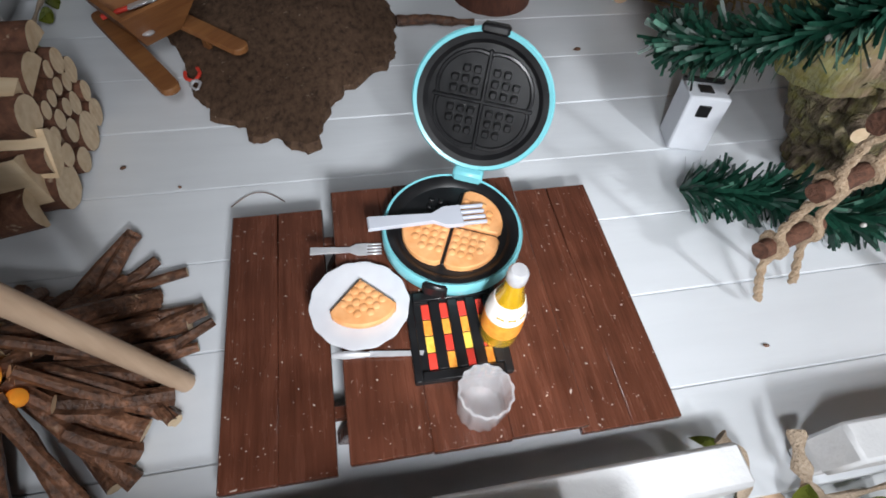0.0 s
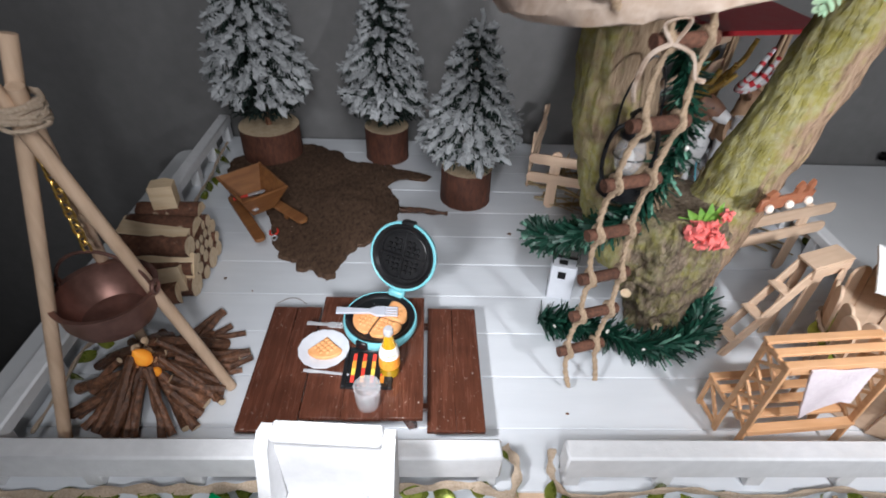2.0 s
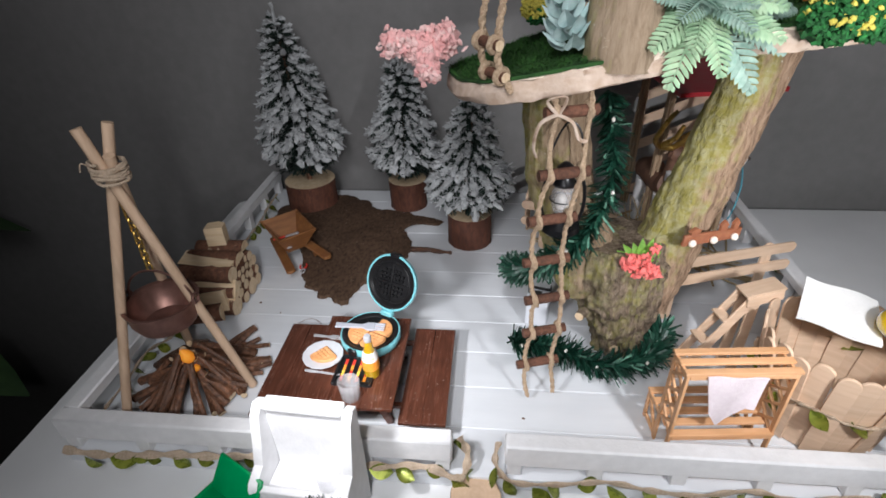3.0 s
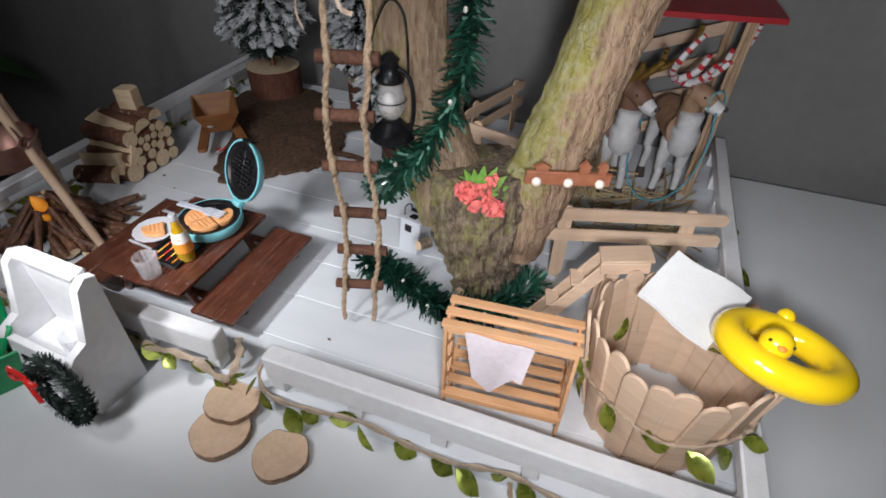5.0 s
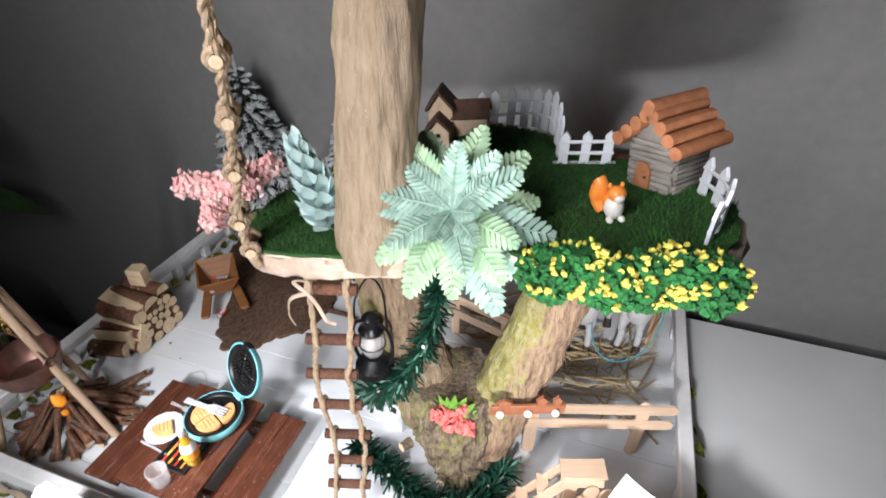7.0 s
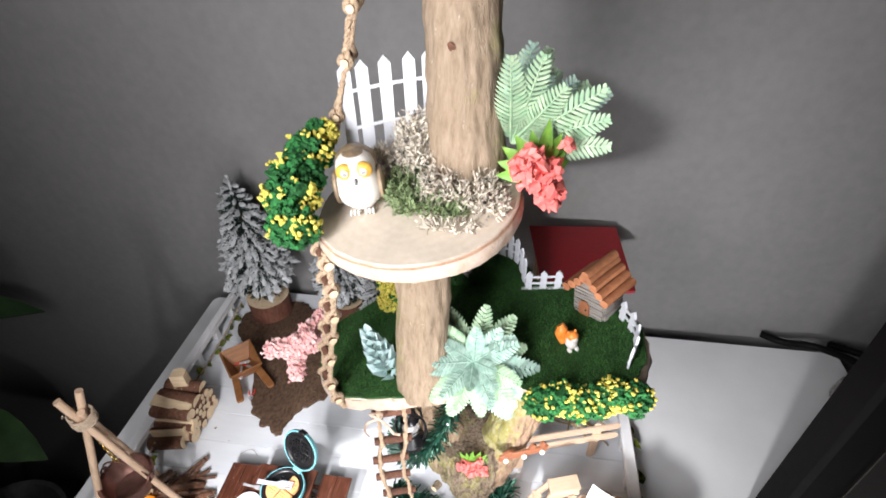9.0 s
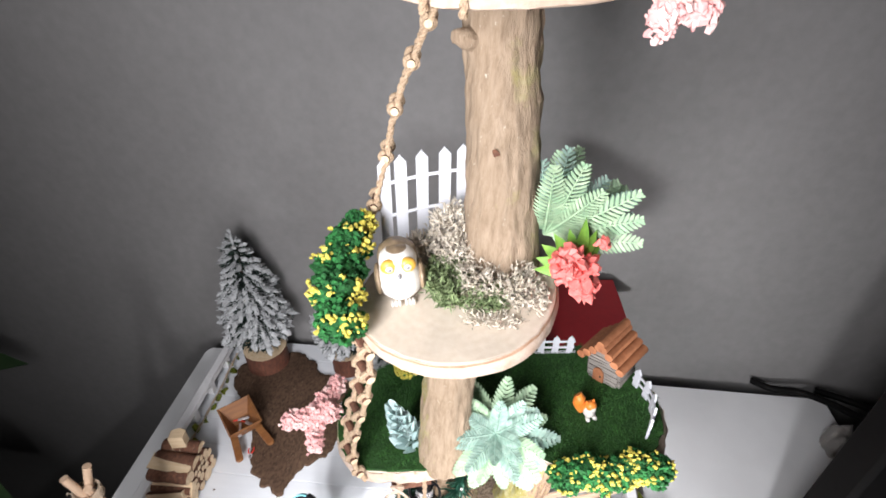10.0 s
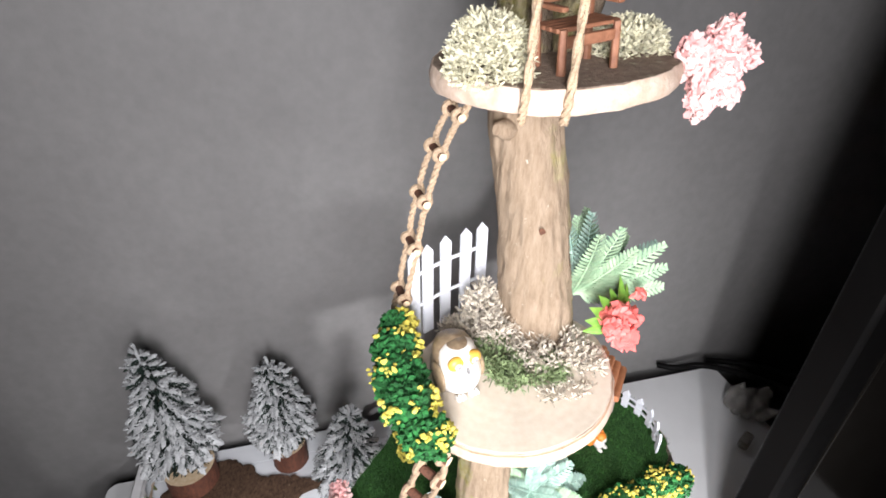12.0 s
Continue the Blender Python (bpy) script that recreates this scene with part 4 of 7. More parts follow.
    g.add(vs, fs)
    g.f.append(tuple(range(n))[::-1])
    g.m.append(0)
    solid("bark_sheet", g, BARKSHEET, (0, 0, 0.0003), "large ragged sheet of dark brown tree bark lying on the planks", "bark")


bark_sheet()


# ---- stable for the deer ----
def stable():
    t = thing("stable", (0, 0, 0), "small open stable of reed posts with a red painted roof", "stable")
    fl, fr, bl, br = Vector((0.256, 0.270, 0.164)), Vector((0.358, 0.290, 0.164)), Vector((0.238, 0.398, 0.166)), Vector((0.349, 0.408, 0.166))
    g = Geo()
    lo = [fl, fr, br, bl]
    g.add([*lo, *[p + Vector((0, 0, 0.004)) for p in lo]], [(3, 2, 1, 0), (4, 5, 6, 7), (0, 1, 5, 4), (1, 2, 6, 5), (2, 3, 7, 6), (3, 0, 4, 7)])
    part("roof", g, REDROOF, t, "red painted flat roof")
    for i, (x, y) in enumerate(((0.256, 0.300), (0.338, 0.316), (0.252, 0.382), (0.336, 0.392))):
        for k in range(5):
            a = k * 1.3 + i
            o = Vector((math.cos(a) * 0.0034, math.sin(a) * 0.0034, 0)) * (k > 0)
            g = Geo().tube(smooth_path([(x + o.x, y + o.y, 0.0005), (x + o.x * 1.1 + 0.0006, y + o.y, 0.08), (x + o.x * 0.8 + 0.0025, y + o.y * 0.9, 0.1635 + 0.001 * (k == 0))], 4), 0.0017, 7, rough=0.0004, rscale=500)
            part("reed", g, REED, t)
    for k in range(5):
        z = 0.030 + 0.0290 * k
        part("slat", Geo().box((0.294, 0.3895, z), (0.094, 0.0018, 0.0110), pose(0, 0, 0, 0, -20, 6), bevel=0.0003), PALEWOOD, t)


stable()


# ---- tub of flat sticks ----
TUB = (0.3185, 0.054)


def tub():
    t = thing("stick_tub", (TUB[0], TUB[1], 0), "round tub of pale wooden sticks standing on the planks", "tub")
    n = 25
    hw = 0.0060
    for k in range(n):
        a = 2 * math.pi * (k + 0.1 * math.sin(k * 5)) / n
        h = 0.073 + 0.0022 * math.sin(k * 2.3) + 0.007 * max(0.0, math.cos(a))
        lean = 7.5 + 1.5 * math.sin(k * 1.7)
        out = [(-hw * 0.86, 0.0), (hw * 0.86, 0.0), (hw, h * 0.5), (hw, h - 0.0065)] + [(hw * math.cos(q), h - 0.0065 + 0.0060 * math.sin(q)) for q in (0.3, 0.65, 1.0, 1.3, 1.57, 1.84, 2.14, 2.5, 2.84)] + [(-hw, h - 0.0065), (-hw, h * 0.5)]
        m = Matrix.Rotation(a, 4, "Z") @ pose(0, -0.0355 - (0.0022 if k % 2 else 0), 0.001) @ Matrix.Rotation(radians(90 + lean), 4, "X")
        part("stave", Geo().prism(out, -0.0009, 0.0009, bevel=0.0004), PALEWOOD, t, at=m)


tub()


def tub_extras():
    pts = []
    for k in range(25):
        a = 2 * math.pi * k / 24
        pts.append((TUB[0] + 0.0450 * math.cos(a), TUB[1] + 0.0450 * math.sin(a), 0.042 + 0.002 * math.sin(a * 5)))
    garland(pts, "olive satin leaf garland tied round the tub", (0, -1, 0), 0.02, seed=8)
    g = Geo()
    n = 10
    a, b, c, d = Vector((0.292, 0.068, 0.0760)), Vector((0.324, 0.035, 0.0815)), Vector((0.347, 0.080, 0.0820)), Vector((0.309, 0.099, 0.0870))
    vs = []
    for side in (0, 1):
        for i in range(n + 1):
            for j in range(n + 1):
                u, v = i / n, j / n
                p = a.lerp(b, u).lerp(d.lerp(c, u), v)
                vs.append(p + Vector((0, 0, 0.001 * math.sin(u * 7 + v * 3) + (0.0022 if side == 0 else 0))))
    k = (n + 1) ** 2
    fs = []
    for i in range(n):
        for j in range(n):
            q = (i * (n + 1) + j, (i + 1) * (n + 1) + j, (i + 1) * (n + 1) + j + 1, i * (n + 1) + j + 1)
            fs += [q, tuple(x + k for x in q[::-1])]
    rim = [i * (n + 1) for i in range(n + 1)] + [n * (n + 1) + j for j in range(1, n + 1)] + [i * (n + 1) + n for i in range(n - 1, -1, -1)] + [j for j in range(n - 1, 0, -1)]
    for p, q in zip(rim, rim[1:] + rim[:1]):
        fs.append((q, p, p + k, q + k))
    g.add(vs, fs)
    solid("towel", g, TOWEL, (0, 0, 0), "folded white felt towel lying across the rim of the tub", "towel")
    # duck float
    m = Matrix.Translation((0.3525, 0.037, 0.0915)) @ Matrix.Rotation(radians(-13), 4, "X") @ Matrix.Rotation(radians(7), 4, "Y")
    t = thing("swim_ring", m, "glossy yellow duck swim ring resting on the rim of the tub", "swim ring")
    ringp = [(0.0228 * math.cos(2 * math.pi * k / 48), 0.0205 * math.sin(2 * math.pi * k / 48), 0) for k in range(48)]
    part("ring", Geo().tube(ringp, 0.0073, 20, closed=True), FLOAT, t)
    part("tail", Geo().ball((0.004, 0.0240, 0.0060), (0.0042, 0.0046, 0.0045), 14, 10), FLOAT, t)
    part("head", Geo().ball((-0.0085, -0.0100, 0.0080), (0.0070, 0.0068, 0.0070), 20, 14), FLOAT, t)
    part("beak", Geo().ball((-0.0085, -0.0160, 0.0100), (0.0022, 0.0020, 0.0013), 12, 8), ORANGEPRINT, t, "orange beak")
    for s in (-1, 1):
        part("eye", Geo().ball((-0.0085 + s * 0.0048, -0.0140, 0.0111), 0.0008, 8, 6), BLACKPL, t, "black dot eye")


tub_extras()


# ---- slatted rack ----
def rack():
    """A stepped shelf: narrow upper tier, deep lower tier, latticed sides."""
    t = thing("slatted_rack", pose(0.2045, 0.0085, 0, 0, 0, 5), "orange pine two-tier slatted rack standing behind the front rail", "rack")
    w, d, h, d2, h2 = 0.064, 0.017, 0.0795, 0.036, 0.0250

    def side(x):
        bar = lambda name, y0, z0, y1, z1, s=0.0030: part(name, Geo().box((x, (y0 + y1) / 2, (z0 + z1) / 2), (0.0018, s, math.hypot(y1 - y0, z1 - z0)), pose(0, 0, 0, -math.degrees(math.atan2(y1 - y0, z1 - z0)), 0, 0), bevel=0.0003), RACKWOOD, t)
        bar("post", 0, 0.0003, 0, h, 0.0036)
        bar("post", d, 0.0003, d, h, 0.0036)
        bar("leg", d2, 0.0003, d2, h2, 0.0030)
        bar("side_rail", d, h2, d2, h2)
        bar("side_rail", d, 0.004, d2, 0.004)
        bar("brace", d, 0.005, d2, h2, 0.0024)
        bar("side_rail", 0, h - 0.0015, d, h - 0.0015)
        for k in range(4):
            z = h2 - 0.001 + 0.0135 * k
            bar("brace", 0, z, d, z + 0.0135, 0.0020)
            bar("brace", 0, z + 0.0135, d, z, 0.0020)

    side(0.0)
    side(w)
    for k in range(3):
        part("slat", Geo().box((w / 2, d * k / 2, h + 0.0012), (w + 0.004, 0.0046, 0.0022), bevel=0.0003), RACKWOOD, t)
    for k in range(5):
        part("slat", Geo().box((w / 2, d2 * k / 4, h2 + 0.0012), (w + 0.002, 0.0052, 0.0022), bevel=0.0003), RACKWOOD, t)
    for z in (h - 0.0016, h2 - 0.0014):
        part("front_bar", Geo().box((w / 2, -0.0012, z), (w - 0.002, 0.0018, 0.0034), bevel=0.0003), RACKWOOD, t)
    return t


rack()


# ---- fence of two long flat sticks ----
def stick_outline(l, w):
    r = w / 2
    out = []
    for cx, a0 in ((l / 2 - r, -90), (-l / 2 + r, 90)):
        for k in range(9):
            a = radians(a0 + 180 * k / 8)
            out.append((cx + r * math.cos(a), r * math.sin(a)))
    return out


STICK = lambda l, w=0.0098, th=0.0019: Geo().prism(stick_outline(l, w), -th / 2, th / 2, bevel=0.0003)


def fence(p, q, posts, heights, label, upright=0.066):
    p, q = Vector(p), Vector(q)
    t = thing("stick_fence", (0, 0, 0), label, "fence")
    d = (q - p)
    yaw = math.degrees(math.atan2(d.y, d.x))
    c = (p + q) / 2
    for z in heights:
        part("rail", STICK(d.length), PALEWOOD, t, at=pose(c.x, c.y, z, 90, 0, yaw))
    nrm = Vector((-math.sin(radians(yaw)), math.cos(radians(yaw)), 0))
    for u in posts:
        o = p.lerp(q, u) + nrm * 0.0022
        part("post", STICK(upright), PALEWOOD, t, at=pose(o.x, o.y, upright / 2 + 0.0003, 90, 0, yaw) @ Matrix.Rotation(radians(90), 4, "Z"))
    return t


fence((0.2230, 0.1460, 0), (0.3500, 0.186, 0), (0.16, 0.81), (0.0425, 0.0605), "pale fence of two flat wooden sticks on two uprights")


def planks():
    for k in range(11):
        y0 = -0.0135 + 0.0385 * k
        w = 0.0385 if y0 + 0.0385 < 0.405 else 0.404 - y0
        g = Geo().box((0, 0, 0), (BX1 - BX0, w - 0.0002, 0.0115), bevel=0.0005)
        part("plank", g, WHITEWOOD, board, at=pose((BX0 + BX1) / 2, y0 + w / 2, 0.012 - 0.00575 + 0.00015 * math.sin(k * 4.1) - 0.00015))


planks()

# ---- food and ware on the picnic table ----
TOP = 0.0321


def waffle_quarter(r=0.0125):
    """A quarter of a flower-shaped waffle, its corner at the origin, opening along +x +y."""
    g = Geo()
    out = [(0.0006, 0.0006), (r * 0.84, 0.0006)]
    for k in range(13):
        a = radians(90 * k / 12)
        b = 0.86 + 0.14 * abs(math.sin(2 * a)) ** 0.5
        out.append((max(0.0006, r * b * math.cos(a)), max(0.0006, r * b * math.sin(a))))
    out.append((0.0006, r * 0.84))
    clean = [p for i, p in enumerate(out) if i == 0 or math.hypot(p[0] - out[i - 1][0], p[1] - out[i - 1][1]) > 1e-5]
    g.prism(clean, 0, 0.0022, bevel=0.0005)
    for i in range(4):
        for j in range(4):
            x, y = 0.0022 + 0.0028 * i, 0.0022 + 0.0028 * j
            if math.hypot(x + 0.0009, y + 0.0009) < r * 0.94:
                g.ball((x, y, 0.0019), (0.00150, 0.00150, 0.0007), 10, 6)
    return mesh_of("waffle", g, WAFFLE)


def waffle_maker():
    yaw = 66
    t = thing("waffle_maker", pose(-0.0035, 0.0770, TOP, 0, 0, yaw - 90), "aqua and black toy waffle maker with its lid open", "waffle maker")
    R = 0.0232
    part("base", Geo().lathe([(R * 0.80, 0.0), (R * 0.93, 0.0012), (R, 0.0045), (R, 0.0088), (R * 0.975, 0.0096), (R * 0.94, 0.0092)], 56, caps=(True, False)), AQUA, t, "aqua plastic shell")
    g = Geo().lathe([(R * 0.94, 0.0084), (R * 0.94, 0.0095), (R * 0.86, 0.0093), (R * 0.78, 0.0078), (0.0, 0.0076)], 56, caps=(False, False))
    part("baking_plate", g, BLACKPL, t, "black baking plate")
    g = Geo()
    for i in range(3):
        for j in range(3):
            for sx, sy in ((-1, 1),):
                x, y = sx * (0.0032 + 0.0032 * i), sy * (0.0032 + 0.0032 * j)
                if math.hypot(x, y) < R * 0.6:
                    g.box((x, y, 0.0082), (0.0017, 0.0017, 0.0014), bevel=0.0003)
    g.box((0, 0, 0.0082), (0.0012, R * 1.3, 0.0012), bevel=0.0003).box((0, 0, 0.0082), (R * 1.3, 0.0012, 0.0012), bevel=0.0003)
    part("plate_grid", g, BLACKPL, t)
    part("handle", Geo().box((0, -R * 0.985, 0.0066), (0.0078, 0.0034, 0.0056), bevel=0.0008), BLACKPL, t, "black front handle")
    hinge = part("hinge", Geo().box((0, R * 1.0, 0.0105), (0.0105, 0.0062, 0.0052), bevel=0.0010), AQUA, t)
    lid_at = pose(0, R * 1.05, 0.0120, 66, 0, 0)
    lid = part("lid", Geo().lathe([(0.0, -0.0062), (R * 0.55, -0.0058), (R * 0.85, -0.0042), (R * 0.98, -0.0010), (R, 0.0022), (R * 0.975, 0.0028), (R * 0.925, 0.0024)], 56, caps=(True, False), at=Matrix.Translation((0, R * 1.02, 0))), AQUA, t, "aqua open lid", at=lid_at)
    part("lid_plate", Geo().lathe([(R * 0.925, 0.0012), (R * 0.925, 0.0026), (R * 0.84, 0.0023), (R * 0.78, 0.0008), (0.0, 0.0006)], 56, caps=(False, False), at=Matrix.Translation((0, R * 1.02, 0))), BLACKPL, lid, "black baking plate in the lid")
    g = Geo()
    for sx in (-1, 1):
        for sy in (-1, 1):
            for i in range(3):
                for j in range(3):
                    x, y = sx * (0.0031 + 0.0034 * i), sy * (0.0031 + 0.0034 * j)
                    if math.hypot(x, y) < R * 0.58:
                        g.box((x, y + R * 1.02, 0.0018), (0.0021, 0.0021, 0.0032), bevel=0.0003)
    g.box((0, R * 1.02, 0.0012), (0.0013, R * 1.42, 0.0018), bevel=0.0004).box((0, R * 1.02, 0.0012), (R * 1.42, 0.0013, 0.0018), bevel=0.0004)
    petal = []
    for k in range(60):
        a = 2 * math.pi * k / 60
        q = R * (0.63 + 0.09 * abs(math.sin(2 * a)) ** 0.7)
        petal.append((q * math.cos(a), R * 1.02 + q * math.sin(a), 0.0010))
    g.tube(petal, 0.0007, 6, closed=True)
    part("lid_grid", g, BLACKPL, lid, "raised black grid of knobs")
    part("lid_clasp", Geo().box((0, R * 1.985, 0.0005), (0.0088, 0.0030, 0.0062), bevel=0.0008), BLACKPL, lid)
    me = waffle_quarter(R * 0.74)
    for a in (180, 270, 0):
        q = new("waffle", me)
        q.matrix_basis = t.matrix_basis @ pose(0, 0, 0.0080, 0, 0, a)
        tagged(q, "golden toy waffle quarter lying in the waffle maker", "waffle", "toy waffle quarters")
    q = new("waffle", me)
    q.matrix_basis = pose(-0.0352, 0.0650, TOP + 0.0024, 0, 0, 226)
    tagged(q, "golden toy waffle quarter lying on the plate", "waffle", "toy waffle quarters")


waffle_maker()


def fork(at, length, material, label, thick=0.0011, width=0.0055):
    t = thing("fork", at, label, "fork")
    g = Geo().prism([(0, -width * 0.30), (0, width * 0.30), (length * 0.55, width * 0.22), (length * 0.66, width * 0.5), (length * 0.80, width * 0.5), (length * 0.80, -width * 0.5), (length * 0.66, -width * 0.5), (length * 0.55, -width * 0.22)], 0, thick, bevel=thick * 0.3)
    part("handle", g, material, t)
    for k in range(4):
        y = width * (-0.42 + 0.28 * k)
        part("tine", Geo().box((length * 0.895, y, thick * 0.5 + 0.0001), (length * 0.21, width * 0.15, thick * 0.8), bevel=thick * 0.2), material, t)


fork(pose(-0.0310, 0.0785, TOP + 0.0122, 0, 2, 1), 0.0385, GREYPL, "pale grey plastic fork lying across the waffles", 0.0016, 0.0080)
fork(pose(-0.0505, 0.0790, TOP + 0.0004, 0, 0, -5), 0.0235, SILVER, "small silver fork beside the plate", 0.0007, 0.0045)


def knife():
    t = thing("knife", pose(-0.0455, 0.0412, TOP + 0.0010, 0, 0, -6), "small silver knife in front of the plate", "knife")
    part("handle", Geo().tube([(0, 0, 0), (0.004, 0, 0), (0.011, 0, 0)], [0.0009, 0.0013, 0.0008], 8), SILVER, t)
    part("blade", Geo().prism([(0.0105, -0.0008), (0.0265, -0.0010), (0.0270, 0.0004), (0.0105, 0.0009)], -0.0003, 0.0003), SILVER, t)


knife()


def plate():
    t = thing("plate", pose(-0.0360, 0.0560, TOP + 0.0001), "white scalloped toy plate with a waffle on it", "plate")
    wave = lambda a: 0.96 + 0.012 * math.cos(14 * a)
    part("dish", Geo().lathe([(0.0085, 0.0), (0.0100, 0.0006), (0.0157, 0.0026), (0.0158, 0.0031), (0.0148, 0.0031), (0.0102, 0.0017), (0.0, 0.0014)], 72, wave=wave), PLATEWHITE, t)


plate()


def grill():
    t = thing("table_grill", pose(-0.0080, 0.0430, TOP, 0, 0, -1), "flat black toy grill with printed red and yellow embers", "grill")
    w, d = 0.029, 0.029
    part("tray", Geo().box((0, 0, 0.0006), (w, d, 0.0011), bevel=0.0003), BLACKPL, t)
    for s in (-1, 1):
        part("side_bar", Geo().box((s * (w / 2 - 0.0012), 0, 0.0019), (0.0024, d, 0.0016), bevel=0.0003), BLACKPL, t)
        part("end_bar", Geo().box((0, s * (d / 2 - 0.0016), 0.0019), (w - 0.005, 0.0030, 0.0016), bevel=0.0003), BLACKPL, t)
    for k in range(4):
        x = -0.0085 + 0.0057 * k
        part("grate_bar", Geo().box((x + 0.0028, 0, 0.0019), (0.0033, d - 0.0065, 0.0015), bevel=0.0003), BLACKPL, t)
        for j in range(4):
            m = (REDPRINT, YELLOWPRINT, ORANGEPRINT, REDPRINT)[(k * 2 + j * (1 + k % 2)) % 4]
            part("ember", Geo().box((x, -0.0082 + 0.0054 * j, 0.0012), (0.0025, 0.0050, 0.0006), bevel=0.0001), m, t)


grill()


def bottle():
    t = thing("juice_bottle", pose(0.0045, 0.0415, TOP) @ Matrix.Diagonal((0.86, 0.86, 0.97, 1)), "small bottle of yellow juice with a printed orange label", "bottle")
    part("body", Geo().lathe([(0.0056, 0), (0.0066, 0.0008), (0.0070, 0.004), (0.0069, 0.0120), (0.0064, 0.0190), (0.0048, 0.0245), (0.0034, 0.0290), (0.0030, 0.0335), (0.0, 0.0336)], 32), JUICE, t)
    part("label_band", Geo().lathe([(0.00712, 0.0085), (0.0071, 0.0120), (0.0069, 0.0165)], 32), ORANGEPRINT, t, "orange printed lower label")
    part("label_neck", Geo().lathe([(0.00688, 0.0166), (0.0066, 0.0192), (0.0050, 0.0243)], 32), PAPERLABEL, t, "white upper label")
    for k in range(3):
        a = radians(235 + 34 * k)
        part("print_bar", Geo().box((0.0061 * math.cos(a), 0.0061 * math.sin(a), 0.0198), (0.0007, 0.0026, 0.0008), pose(0, 0, 0, 0, 0, 235 + 34 * k)), ORANGEPRINT, t)
    part("cap", Geo().lathe([(0.0031, 0.0334), (0.0033, 0.0338), (0.0032, 0.0372), (0.0024, 0.0383), (0.0, 0.0384)], 24), SILVER, t, "silver cap")


bottle()


def tumbler(name, at, r, h, label):
    wave = lambda a: 1 + 0.035 * math.cos(14 * a)
    g = Geo().lathe([(r * 0.82, 0), (r * 0.86, 0.0004), (r, h), (r * 0.91, h), (r * 0.80, h * 0.16), (0.0, h * 0.15)], 84, wave=wave)
    ob = solid(name, g, GLASS, at, label, "glass")
    return ob


tumbler("drinking_glass", pose(-0.0060, 0.0195, TOP + 0.0001), 0.0073, 0.0155, "clear fluted toy glass on the table")


# ---- cooking tripod and fire ----
def tripod():
    t = thing("cooking_tripod", (0, 0, 0), "tripod of three pale wooden rods tied with jute over the fire", "tripod")
    w = Vector((-0.1400, 0.0470, 0.188))
    for foot, over in (((-0.1755, 0.0105, 0.0), 0.0275), ((-0.0965, 0.0520, 0.0), 0.0275), ((-0.1660, 0.0880, 0.0), 0.0100)):
        f = Vector(foot)
        d = (w - f).normalized()
        cross = Vector((w.x - f.x, w.y - f.y, 0)).normalized()
        turn = Vector((-cross.y, cross.x, 0)) * 0.0028
        top = w + cross * 0.0012 + turn
        part("rod", Geo().tube([f + Vector((0, 0, 0.0026)), f.lerp(top, 0.5), top, top + (top - f).normalized() * over], 0.0033, 16), PALEROD, t)
    rr = random.Random(2)
    pts = []
    for k in range(170):
        a = k * 0.40
        u = k / 170
        pts.append(w + Vector((math.cos(a) * (0.0086 + rr.uniform(0, 0.0016)), math.sin(a) * (0.0084 + rr.uniform(0, 0.0016)), -0.0055 + 0.010 * u + 0.0020 * math.sin(k * 0.31))))
    part("binding", Geo().tube(pts, 0.0010, 6), BINDING, t, "wound pale jute twine")
    for k in range(1):
        q = [w + Vector((0.008 * math.cos(k * 2 + 2), 0.008 * math.sin(k * 2 + 4), 0.002)), w + Vector((-0.012 - 0.003 * k, -0.005, 0.006 - 0.006 * k)), w + Vector((-0.016 - 0.002 * k, -0.004, 0.000 - 0.009 * k))]
        part("loose_end", Geo().tube(smooth_path(q, 5), 0.0004, 5), BINDING, t)
    return w


WRAP = tripod()


def kettle():
    c = Vector((-0.139, 0.044, 0.084))
    t = thing("hanging_pot", pose(c.x, c.y, c.z - 0.014), "copper-coloured pot with a bail handle hanging over the fire", "pot")
    part("pot_body", Geo().lathe([(0.0, 0.0), (0.012, 0.0006), (0.0195, 0.004), (0.0228, 0.0110), (0.0232, 0.0185), (0.0250, 0.0215), (0.0252, 0.0228), (0.0225, 0.0222), (0.0212, 0.012), (0.016, 0.005), (0.0, 0.0035)], 48), COPPER, t)
    arc = [(0.0235 * math.cos(radians(a)), 0.002, 0.0215 + 0.024 * math.sin(radians(a))) for a in range(0, 181, 10)]
    part("bail_handle", Geo().tube(arc, 0.0009, 8), COPPER, t)
    for s in (-1, 1):
        part("handle_lug", Geo().tube([(s * 0.0248, 0.002 + 0.0034 * math.cos(2 * math.pi * k / 18), 0.0232 + 0.0034 * math.sin(2 * math.pi * k / 18)) for k in range(18)], 0.0011, 8, closed=True), COPPER, t, "round copper lug")
    top = Vector((0, 0.002, 0.0465))
    hang = WRAP - Vector((c.x, c.y, c.z - 0.014))
    n = 15
    link = mesh_of("chain_link", Geo().tube([(0.0021 * math.cos(2 * math.pi * k / 14), 0, 0.0036 * math.sin(2 * math.pi * k / 14)) for k in range(14)], 0.0006, 6, closed=True), GOLD)
    for k in range(n):
        p = top.lerp(hang, (k + 0.4) / n)
        part("chain_link", link, None, t, at=pose(p.x, p.y, p.z, 0, 0, 90 * (k % 2)))


kettle()


